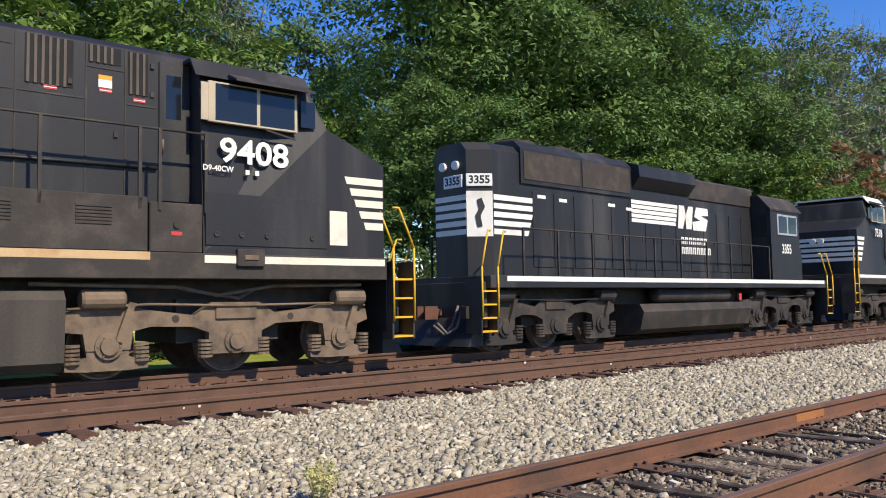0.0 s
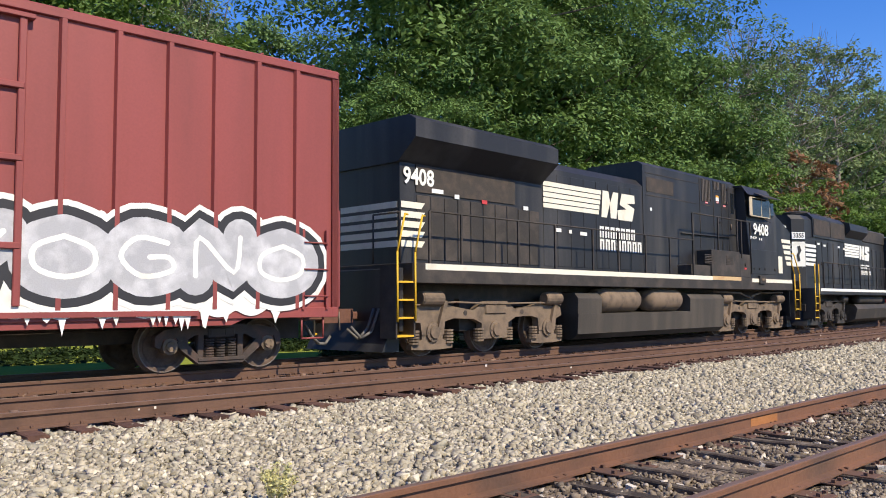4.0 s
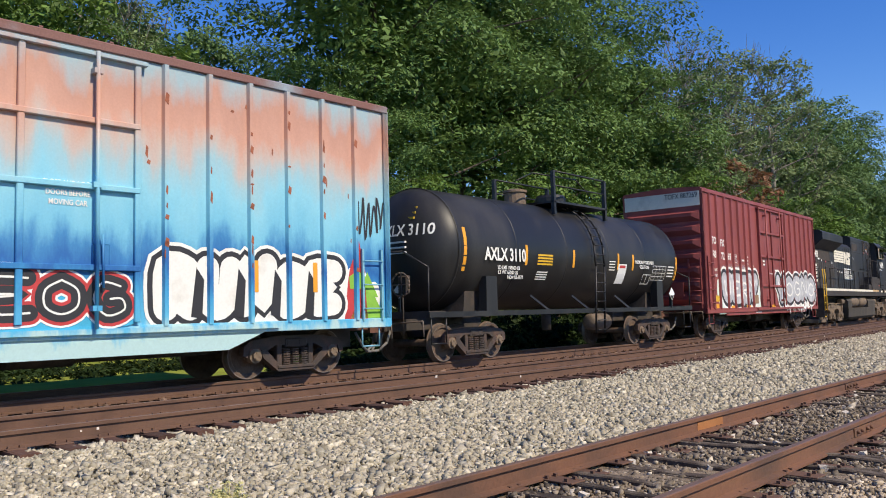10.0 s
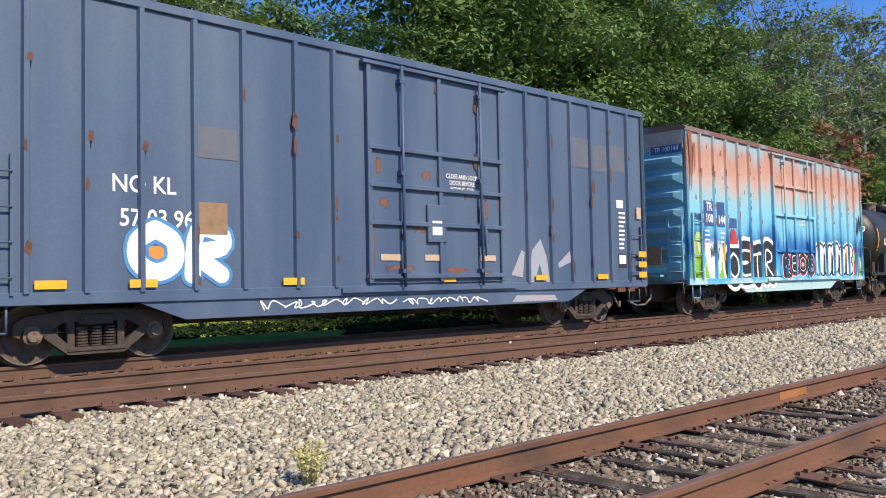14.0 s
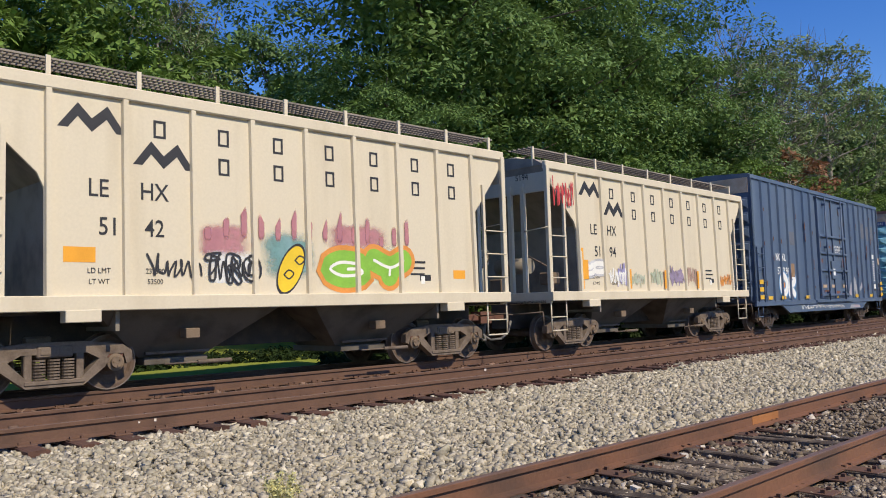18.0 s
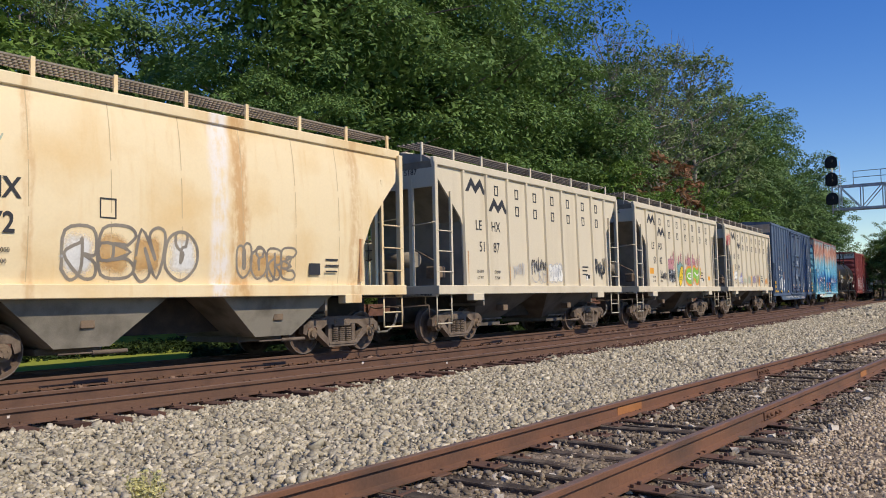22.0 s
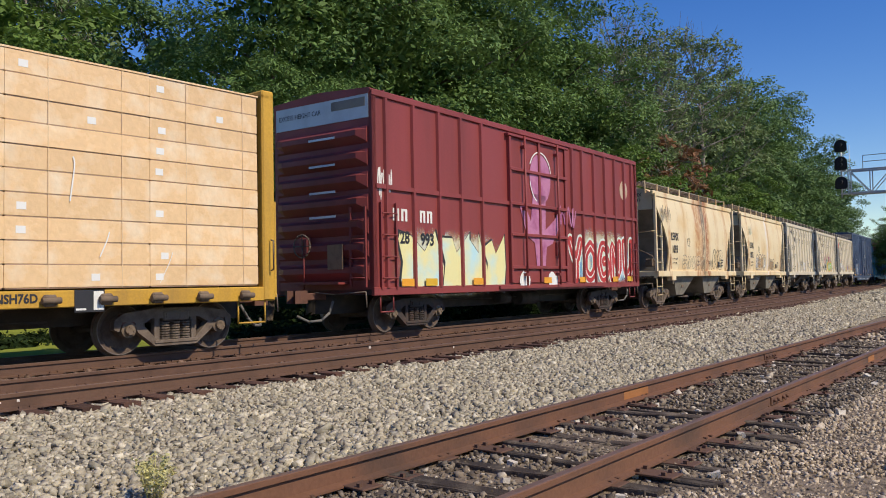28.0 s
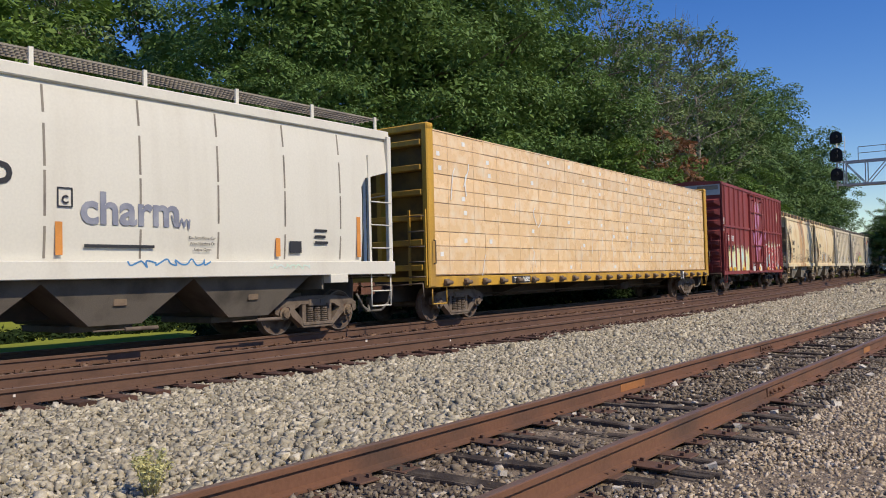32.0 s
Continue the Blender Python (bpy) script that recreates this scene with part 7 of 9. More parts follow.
def stripe_mark(car, x0, x1, z0, z1, material, y, n=5, logo=True):
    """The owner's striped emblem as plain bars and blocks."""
    h = (z1 - z0) / n
    for k in range(n):
        part("emblem_stripe", Shape().prism([(x0, z0 + k * h + 0.015), (x1 + k * 0.03, z0 + k * h + 0.015), (x1 + k * 0.03, z0 + (k + 1) * h - 0.01), (x0, z0 + (k + 1) * h - 0.01)], y - 0.004, y), material, car)
    if logo:
        w = z1 - z0
        a = x1 + 0.12
        part("emblem_block", Shape().prism([(a, z0 - 0.04), (a + 0.26, z0 - 0.04), (a + 0.42, z0 + w * 0.5), (a + 0.46, z0 - 0.04), (a + 0.74, z0 - 0.04), (a + 0.86, z1), (a + 0.6, z1), (a + 0.44, z0 + w * 0.55), (a + 0.36, z1), (a + 0.08, z1)], y - 0.004, y), material, car, "white block of the painted emblem")
        b = a + 0.84
        part("emblem_block", Shape().prism([(b, z0 - 0.06), (b + 0.72, z0 - 0.06), (b + 0.86, z0 + w * 0.45), (b + 0.45, z0 + w * 0.62), (b + 0.88, z0 + w * 0.66), (b + 0.86, z1), (b + 0.2, z1), (b + 0.08, z0 + w * 0.55), (b + 0.42, z0 + w * 0.38), (b - 0.04, z0 + w * 0.3)], y - 0.004, y), material, car, "white block of the painted emblem")


def word_bars(car, x0, x1, z, h, material, y, letters):
    """Brand words as one plain block a letter."""
    w = (x1 - x0) / letters
    for k in range(letters):
        a = x0 + k * w
        stroke = Shape().box(a + w * 0.1, a + w * 0.36, y - 0.004, y, z - h / 2, z + h / 2).box(a + w * 0.58, a + w * 0.84, y - 0.004, y, z - h / 2, z + h / 2)
        part("word_block", stroke.box(a + w * 0.36, a + w * 0.58, y - 0.004, y, z + h * 0.3, z + h / 2), material, car)


STAINED = mat("rust-stained cream stripe", (0.55, 0.38, 0.2), 0.7, vary=0.2, scale=2, second=(0.42, 0.22, 0.09))
SCREEN_DARK = mat("dark screen", (0.012, 0.012, 0.013), 0.8, vary=0.2)
RUSTY_BAR = mat("dull brown grille bar", (0.11, 0.09, 0.075), 0.8, vary=0.2)


def wide_cab_loco(label, middle, number, paint, trim, skirt, nose_stripes=True, detail=True, flip=False, roof=None, upper=None):
    """A modern six-axle unit: wide cab and nose, long hood, radiator wings; flip: the cab looks to the rear."""
    car = vehicle("locomotive", label, "locomotive", "locomotives", middle, 6.45)
    if flip:
        MOVING[-1] = (car, middle, 6.45, True)
        car.matrix_basis = car.matrix_basis @ TURN_BACK
    upper = upper or paint
    frame_x = 9.35
    part("frame", Shape().box(-frame_x, frame_x, -1.5, 1.5, 1.5, 1.9, 0.01), skirt, car)
    for q in (-1, 1):
        part("side_stripe", Shape().box(-9.0, 2.95, q * 1.502 - 0.003, q * 1.502 + 0.003, 1.77, 1.89), trim, car, "white sill stripe")
        part("side_stripe", Shape().box(2.95, 5.0, q * 1.502 - 0.003, q * 1.502 + 0.003, 1.78, 1.9), STAINED if detail else trim, car, "rust-stained sill stripe")
        part("side_stripe", Shape().box(5.85, 9.3, q * 1.502 - 0.003, q * 1.502 + 0.003, 1.75, 1.87), trim, car, "white sill stripe")
    W = 0.97
    hood = Shape().prism([(-W, 1.9), (W, 1.9), (W, 4.42), (W - 0.2, 4.62), (-W + 0.2, 4.62), (-W, 4.42)], -9.2, 0.35, "x")
    part("long_hood", hood, paint, car)
    part("auxiliary_cab", Shape().prism([(-W - 0.02, 1.9), (W + 0.02, 1.9), (W + 0.02, 5.06), (W - 0.15, 5.18), (-W + 0.15, 5.18), (-W - 0.02, 5.06)], 0.35, 5.9, "x"), upper, car)
    wing = Shape().prism([(-1.5, 4.42), (-W, 3.98), (W, 3.98), (1.5, 4.42), (1.5, 4.78), (1.3, 4.9), (-1.3, 4.9), (-1.5, 4.78)], -9.25, -4.45, "x")
    part("radiator_wing", wing, upper, car)
    part("exhaust_stack", Shape().prism([(-4.3, 4.6), (-3.55, 4.6), (-3.6, 4.86), (-4.25, 4.86)], -0.3, 0.3), BLACK_DUST, car)
    for q in (-1, 1):
        y = q * (W + 0.004)
        part("radiator_grille", Shape().box(-8.75, -5.5, y - 0.02, y + 0.02, 3.4, 3.98), GRIME_DARK, car, "brown dusty radiator screen")
        for k in range(11):
            x = -8.75 + k * 0.42
            if x < -4.6:
                part("hood_door", Shape().box(x + 0.02, x + 0.4, y - 0.014, y + 0.014, 2.0, 3.34 if x < -5.6 else 3.3, 0.006), BLACK_DUST if detail else paint, car)
        for k in range(8):
            x = -4.4 + k * 0.58
            part("hood_door", Shape().box(x + 0.02, x + 0.55, y - 0.008, y + 0.008, 2.0, 4.3, 0.004), paint, car)
        part("equipment_box", Shape().box(2.95, 4.97, min(q * 0.95, q * 1.49), max(q * 0.95, q * 1.49), 1.9, 2.72, 0.015), skirt, car, "dusty battery box with louvres")
        sb = part("cab_step_box", Shape().box(5.0, 5.83, min(q * 0.95, q * 1.47), max(q * 0.95, q * 1.47), 1.9, 2.66, 0.015), skirt, car)
        part("latch", Shape().disc((5.41, q * 1.47, 2.32), "y", [(0, 0.05), (q * 0.03, 0.05), (q * 0.03, 0.0)], 10), BLACK_DUST, sb)
        part("warning_tag", Shape().box(5.33, 5.5, q * 1.474 - 0.003, q * 1.474 + 0.003, 2.16, 2.22), SPRAY_RED, sb, "small red warning tag")
        part("step_box", Shape().box(2.15, 2.93, min(q * 0.95, q * 1.45), max(q * 0.95, q * 1.45), 1.9, 2.22, 0.015), skirt, car)
        for x in (2.62, 3.94):
            for k in range(6):
                part("louvre", Shape().box(x, x + 0.5, q * 1.492 - 0.012, q * 1.492 + 0.012, 2.28 + k * 0.05, 2.305 + k * 0.05), GRIME_DARK, car)
        for x, w, za, zb in ((3.37, 0.66, 4.32, 5.03), (4.24, 0.48, 4.77, 5.03), (4.83, 0.31, 4.36, 5.02)):
            g = part("air_grille", Shape().box(x, x + w, q * (W + 0.022) - 0.006, q * (W + 0.022) + 0.006, za, zb), SCREEN_DARK, car)
            n = int(w / 0.1)
            for k in range(n):
                part("grille_bar", Shape().box(x + 0.02 + k * 0.1, x + 0.06 + k * 0.1, q * (W + 0.035) - 0.008, q * (W + 0.035) + 0.008, za, zb), RUSTY_BAR, g)
        part("intake_screen", Shape().box(0.55, 2.05, q * (W + 0.022) - 0.008, q * (W + 0.022) + 0.008, 4.3, 4.72), GRIME_DARK, car, "brown intake screen")
        handrail(car, [-8.85, -7.9, -6.0, -4.6, -3.0, -1.8, -0.4, 0.95, 2.2], q * 1.47, 1.9, 2.95, BLACK_DUST)
        handrail(car, [2.2, 3.47, 4.85, 5.15, 5.88], q * 1.47, 2.65, 3.77, BLACK_DUST, "upper_handrail")
        for a, r in ((-1.45, 1.0), (0.95, 0.95)):
            part("air_reservoir", Shape().disc((a, q * 1.1, 1.17), "x", [(-r, 0.0), (-r, 0.16), (-r + 0.08, 0.28), (-r + 0.2, 0.33), (r - 0.2, 0.33), (r - 0.08, 0.28), (r, 0.16), (r, 0.0)], 20, smooth=True), GRIME, car, "dusty air tank")
    part("underbody", Shape().box(-9.2, 9.2, -0.75, 0.75, 1.02, 1.5), GRIME_DARK, car)
    part("cable_run", Shape().pipe([(3.4, -1.3, 1.42), (5.5, -1.25, 1.38), (6.2, -1.2, 1.25), (7.2, -1.2, 1.4), (8.9, -1.3, 1.42)], 0.03, 6), GRIME, car)
    part("sand_pipe", Shape().pipe([(5.9, -1.2, 1.3), (6.6, -1.15, 1.2), (6.9, -1.15, 1.35)], 0.025, 6), GRIME, car)
    # fuel tank with a shelf for the air tanks
    part("fuel_tank", Shape().prism([(-1.38, 0.32), (-1.2, 0.18), (1.2, 0.18), (1.38, 0.32), (1.42, 0.82), (0.75, 0.84), (0.75, 1.4), (-0.75, 1.4), (-0.75, 0.84), (-1.42, 0.82)], -3.6, 2.1, "x").prism([(-1.38, 0.32), (-1.2, 0.18), (1.2, 0.18), (1.38, 0.32), (1.42, 1.2), (1.3, 1.34), (-1.3, 1.34), (-1.42, 1.2)], 2.1, 3.85, "x").prism([(-1.38, 0.32), (-1.2, 0.18), (1.2, 0.18), (1.38, 0.32), (1.42, 1.2), (1.3, 1.34), (-1.3, 1.34), (-1.42, 1.2)], -3.6, -2.55, "x"), TANK_DUST, car)
    # cab and nose
    cab_side = [(5.84, 1.9), (9.3, 1.9), (9.31, 3.6), (8.45, 3.98), (8.1, 4.12), (7.86, 4.76), (7.7, 4.88), (5.84, 4.98)]
    part("cab", Shape().loft([[(x, -1.3 if z > 4.7 else -1.48, z) for x, z in cab_side], [(x, 1.3 if z > 4.7 else 1.48, z) for x, z in cab_side]]), paint, car)
    part("cab_roof", Shape().prism([(-1.5, 4.7), (-1.28, 5.02), (1.28, 5.02), (1.5, 4.7), (1.25, 4.96), (-1.25, 4.96)], 5.7, 7.78, "x"), roof or upper, car)
    for q in (-1, 1):
        f = q * 1.485
        wf = part("cab_window", Shape().box(5.9, 7.5, f - 0.03, f + 0.03, 3.98, 4.64, 0.01), FRAME_TAN, car, "dusty tan window frame")
        for a, b in ((6.02, 6.74), (6.8, 7.44)):
            part("pane", Shape().box(a, b, f - 0.034, f + 0.034, 4.02, 4.61), GLASS_DARK, wf, "dark glass pane")
        part("sunshade", Shape().prism([(f, 4.8), (f + q * 0.3, 4.66), (f + q * 0.3, 4.63), (f, 4.76)], 6.25, 7.7, "x"), BLACK_DUST, car)
        part("front_side_glass", Shape().box(7.58, 7.86, f - 0.006, f + 0.006, 4.1, 4.55), GLASS_DARK, car)
        if detail:
            pn = part("lower_panel", Shape().box(5.87, 8.07, f - 0.012, f + 0.012, 2.03, 2.86, 0.006), paint, car)
            for x in (6.05, 6.48, 6.93, 7.78):
                part("latch", Shape().disc((x, f, 2.21), "y", [(0, 0.045), (q * 0.035, 0.045), (q * 0.035, 0.02), (q * 0.02, 0.0)], 10), BLACK_DUST, pn)
            part("mounting_bracket", Shape().box(6.38, 6.86, min(q * 1.48, q * 1.56), max(q * 1.48, q * 1.56), 1.7, 1.98, 0.01), skirt, car)
            part("mounting_bolt", Shape().box(6.5, 6.74, min(q * 1.56, q * 1.58), max(q * 1.56, q * 1.58), 1.8, 1.88, 0.01), GRIME, car)
            dr = part("cab_door", Shape().box(5.3, 5.82, q * (W + 0.03) - 0.02, q * (W + 0.03) + 0.02, 2.72, 4.96, 0.02), paint, car)
            part("pane", Shape().box(5.42, 5.66, q * (W + 0.03) - 0.024, q * (W + 0.03) + 0.024, 4.05, 4.75), GLASS_DARK, dr)
            part("door_handle", Shape().tube((5.36, q * (W + 0.08), 3.5), (5.36, q * (W + 0.08), 3.7), 0.02, 6), TRUCK_GREY, dr)
            part("wiper", Shape().bar((6.9, f + q * 0.04, 3.96), (7.45, f + q * 0.04, 3.86), 0.03, 0.02), BLACK_DUST, car)
            for x in (3.25, 4.21, 4.79):
                part("panel_seam", Shape().box(x - 0.012, x + 0.012, q * (W + 0.024) - 0.008, q * (W + 0.024) + 0.008, 2.72, 5.04), BLACK_DUST, car)
            for a, b, z in ((3.27, 4.19, 4.2), (4.23, 4.77, 4.7), (4.81, 5.25, 4.2), (0.5, 3.2, 4.2), (0.5, 3.2, 4.85)):
                part("panel_seam", Shape().box(a, b, q * (W + 0.024) - 0.006, q * (W + 0.024) + 0.006, z - 0.012, z + 0.012), BLACK_DUST, car)
            part("conduit", Shape().pipe([(2.3, q * (W + 0.06), 3.2), (5.28, q * (W + 0.06), 3.24)], 0.025, 6), paint, car)
            for x, z in ((3.62, 4.26), (4.4, 4.33), (4.91, 4.25)):
                part("warning_tag", Shape().box(x, x + 0.19, q * (W + 0.024) - 0.004, q * (W + 0.024) + 0.004, z, z + 0.06), SPRAY_RED, car, "small red and white warning tag")
                part("warning_tag", Shape().box(x + 0.01, x + 0.18, q * (W + 0.026) - 0.004, q * (W + 0.026) + 0.004, z + 0.022, z + 0.034), PLACARD, car)
            part("notice", Shape().box(4.39, 4.59, q * (W + 0.024) - 0.004, q * (W + 0.024) + 0.004, 4.4, 4.52), PLACARD, car, "white notice with an orange band")
            part("notice_band", Shape().box(4.39, 4.59, q * (W + 0.024) - 0.004, q * (W + 0.024) + 0.004, 4.52, 4.59), REFLECT, car)
            for x, z in ((3.98, 4.42), (5.2, 4.4), (5.2, 4.85), (4.65, 3.7)):
                part("latch", Shape().box(x - 0.03, x + 0.03, q * (W + 0.02), q * (W + 0.05), z - 0.04, z + 0.04), BLACK_DUST, car)
        part("mirror", Shape().box(5.78, 5.9, q * 1.5, q * 1.52, 4.0, 4.6), FRAME_TAN, car)
    part("windshield", Shape().loft([[(7.86, y, 4.6), (8.02, y, 4.2)] for y in (-1.2, -0.15)], closed=False, caps=False).loft([[(7.86, y, 4.6), (8.02, y, 4.2)] for y in (0.15, 1.2)], closed=False, caps=False), GLASS_DARK, car)
    part("headlight", Shape().tube((9.25, -0.15, 3.2), (9.38, -0.15, 3.2), 0.12, 12).tube((9.25, 0.15, 3.2), (9.38, 0.15, 3.2), 0.12, 12), PLACARD, car)
    part("horn", Shape().box(6.2, 6.5, -0.2, 0.2, 4.96, 5.12, 0.03), GRIME, car)
    if nose_stripes:
        for k in range(5):
            z = 2.4 + k * 0.2
            a = 8.9 - k * 0.1
            for q in (-1, 1):
                part("nose_stripe", Shape().prism([(a, z), (9.28, z), (9.28, z + 0.13), (a - 0.045, z + 0.13)], q * 1.487 - 0.003, q * 1.487 + 0.003), trim, car, "white warning stripe")
            part("nose_stripe", Shape().box(9.33, 9.336, -1.4, 1.4, z, z + 0.13), trim, car)
            for q in (-1, 1):
                part("rear_stripe", Shape().prism([(-9.18, z - 0.15), (-8.6, z - 0.15), (-8.5, z - 0.02), (-9.18, z - 0.02)], q * (W + 0.02) - 0.003, q * (W + 0.02) + 0.003), trim, car)
            part("rear_stripe", Shape().box(-9.21, -9.204, -0.9, 0.9, z - 0.15, z - 0.02), trim, car)
    for q, x in ((1, 9.72), (-1, -9.55)):
        stair(car, x, q, 1.85, BLACK_DUST, YELLOW)
        pilot(car, q * 9.45, q, 1.8, BLACK)
    part("end_handrail", Shape().pipe([(-9.5, -1.3, 1.9), (-9.5, -1.3, 2.9), (-9.5, -0.5, 2.9), (-9.5, -0.5, 1.9)], 0.02, 6), BLACK_DUST, car)
    axles_f, axles_r = (4.52, 6.54, 8.55), (-8.45, -6.47, -4.55)
    loco_truck(car, axles_f, 0.51, GRIME if detail else GRIME_DARK, 0)
    loco_truck(car, axles_r, 0.51, GRIME if detail else GRIME_DARK, 0)
    if number:
        write(car, number, 6.72, 3.54, 0.39, WHITE, -1.488, 1.14, 0.012)
        if detail:
            write(car, "D9-40CW", 6.08, 3.25, 0.09, WHITE, -1.488, 0.95, 0.003)
            for x in (6.55, 6.72):
                part("word_block", Shape().box(x, x + 0.07, -1.492, -1.488, 3.19, 3.27), WHITE, car)
        write(car, number, -8.68, 3.7, 0.34, WHITE, -W - 0.03, 0.95, 0.012)
    return car


def lengthen(car, x0, x1, by):
    """Draws a finished unit out: what lies beyond x1 moves ahead, what lies between stretches."""
    push = lambda x: by * min(1.0, max(0.0, (x - x0) / (x1 - x0)))
    for k, (w, x, r, c) in enumerate(ROLLING):
        if c is car:
            ROLLING[k] = (w, x + push(x), r, c)
    done = set()
    for ob in car.children:
        if ob.matrix_basis.translation.length > 0.01:
            ob.matrix_basis = Matrix.Translation((push(ob.matrix_basis.translation.x), 0, 0)) @ ob.matrix_basis
            continue
        for p in [ob, *ob.children]:
            if p.data is None or p.data.name in done or p.matrix_basis.translation.length > 0.01:
                continue
            done.add(p.data.name)
            for v in p.data.vertices:
                v.co.x += push(v.co.x)


def high_hood_loco(label, middle, number):
    car = vehicle("locomotive", label, "locomotive", "locomotives", middle, 6.0)
    part("frame", Shape().box(-8.7, 8.6, -1.5, 1.5, 1.36, 1.62, 0.01), BLACK, car)
    W = 0.86
    for q in (-1, 1):
        part("side_stripe", Shape().box(-8.2, 8.3, q * 1.502 - 0.003, q * 1.502 + 0.003, 1.5, 1.61), WHITE, car, "white sill stripe")
    part("long_hood", Shape().loft([[(x, -w, 1.62), (x, w, 1.62), (x, w, 4.42), (x, w - 0.16, 4.6), (x, -w + 0.16, 4.6), (x, -w, 4.42)] for x, w in ((-8.35, 0.5), (-7.9, W), (4.4, W))]), BLACK, car)
    part("radiator_housing", Shape().prism([(-W - 0.05, 3.75), (W + 0.05, 3.75), (W + 0.05, 4.55), (W - 0.15, 4.75), (-W + 0.15, 4.75), (-W - 0.05, 4.55)], -7.0, -2.55, "x"), BLACK, car)
    part("dynamic_brake_hatch", Shape().prism([(-W - 0.02, 4.0), (W + 0.02, 4.0), (W + 0.28, 4.3), (W + 0.24, 4.6), (W - 0.1, 4.72), (-W + 0.1, 4.72), (-W - 0.24, 4.6), (-W - 0.28, 4.3)], -2.5, 0.4, "x"), BLACK, car)
    part("blower_duct", Shape().box(0.4, 4.4, -W - 0.04, W + 0.04, 3.9, 4.55, 0.06), BLACK_DUST, car)
    for k in range(3):
        part("roof_fan", Shape().disc((-6.2 + k * 1.4, 0, 4.74), "z", [(0, 0.55), (0.12, 0.55), (0.16, 0.45), (0.16, 0.0)], 20), BLACK_DUST, car)
    for q in (-1, 1):
        y = q * (W + 0.006)
        part("radiator_grille", Shape().box(-6.9, -4.8, y - q * 0.0 + min(0, q * 0.06), y + max(0, q * 0.06), 3.85, 4.5), GRIME_DARK, car, "dark radiator screen")
        part("radiator_grille", Shape().box(-4.7, -2.65, y + min(0, q * 0.06), y + max(0, q * 0.06), 3.85, 4.5), GRIME_DARK, car, "dark radiator screen")
        for k in range(14):
            x = -6.6 + k * 0.78
            if x < 3.9:
                d = part("hood_door", Shape().box(x + 0.03, x + 0.72, y - 0.014, y + 0.014, 1.85, 3.6, 0.006), BLACK, car)
                part("door_latch", Shape().box(x + 0.62, x + 0.68, y + q * 0.014, y + q * 0.03, 2.6, 2.75), BLACK_DUST, d)
        handrail(car, [-7.6, -6.4, -5.1, -3.8, -2.4, -1.1, 0.3, 1.7, 3.0, 4.2], q * 1.45, 1.62, 2.65, BLACK_DUST)
        part("fuel_filler", Shape().box(2.3, 2.45, q * 1.3, q * 1.36, 1.0, 1.2), SPRAY_RED, car)
    part("fuel_tank", Shape().prism([(-1.3, 0.95), (-1.42, 0.75), (-1.3, 0.3), (-0.95, 0.16), (0.95, 0.16), (1.3, 0.3), (1.42, 0.75), (1.3, 0.95)], -2.95, 2.95, "x"), BLACK_DUST, car)
    part("underbody", Shape().box(-8.5, 8.4, -0.75, 0.75, 0.95, 1.37), GRIME_DARK, car)
    part("air_reservoir", Shape().disc((0, -1.1, 1.17), "x", [(-2.0, 0.0), (-2.0, 0.15), (-1.9, 0.2), (1.9, 0.2), (2.0, 0.15), (2.0, 0.0)], 16, smooth=True), BLACK_DUST, car)
    part("cab", Shape().prism([(-1.5, 1.62), (1.5, 1.62), (1.5, 3.85), (1.1, 4.25), (-1.1, 4.25), (-1.5, 3.85)], 4.3, 6.4, "x"), BLACK, car)
    part("cab_roof", Shape().prism([(-1.53, 3.82), (-1.12, 4.27), (1.12, 4.27), (1.53, 3.82), (1.53, 3.88), (1.14, 4.33), (-1.14, 4.33), (-1.53, 3.88)], 4.22, 6.55, "x"), BLACK_DUST, car)
    for q in (-1, 1):
        wn = part("cab_window", Shape().box(4.75, 6.2, q * 1.5 - 0.03, q * 1.5 + 0.03, 3.05, 3.72, 0.01), STEEL_GREY, car, "silver window frame")
        for a in (4.82, 5.52):
            part("pane", Shape().box(a, a + 0.6, q * 1.5 - 0.034, q * 1.5 + 0.034, 3.12, 3.66), GLASS_DARK, wn)
    part("rear_cab_window", Shape().box(4.285, 4.3, -1.4, -0.95, 3.0, 3.7), GLASS_DARK, car)
    part("short_hood", Shape().prism([(6.4, 1.62), (8.2, 1.62), (8.2, 2.7), (8.0, 2.85), (6.4, 2.9)], -0.8, 0.8), BLACK, car)
    for q, x in ((1, 8.72), (-1, -8.75)):
        stair(car, x, q, 1.55, BLACK, YELLOW)
        pilot(car, q * 8.65, q, 1.5, BLACK)
    # rear end paint: white field with stripes, number boards, lights
    for q in (-1, 1):
        f = q * (W + 0.008)
        for k in range(5):
            z = 2.55 + k * 0.19
            part("rear_stripe", Shape().prism([(-7.88, z), (-6.75 + k * 0.07, z), (-6.7 + k * 0.07, z + 0.12), (-7.88, z + 0.12)], f - 0.003, f + 0.003), WHITE, car, "white warning stripe")
    slant = math.degrees(math.atan2(W - 0.5, 0.45))
    for k in range(5):
        z = 2.55 + k * 0.19
        part("rear_stripe", Shape().box(-8.362, -8.355, -0.48, 0.48, z, z + 0.12), WHITE, car)
    part("rear_field", Shape().loft([[(-8.36, -0.5, 2.5), (-8.36, -0.5, 3.5)], [(-7.91, -W - 0.006, 2.5), (-7.91, -W - 0.006, 3.5)]], closed=False, caps=False), WHITE, car, "white painted corner field")
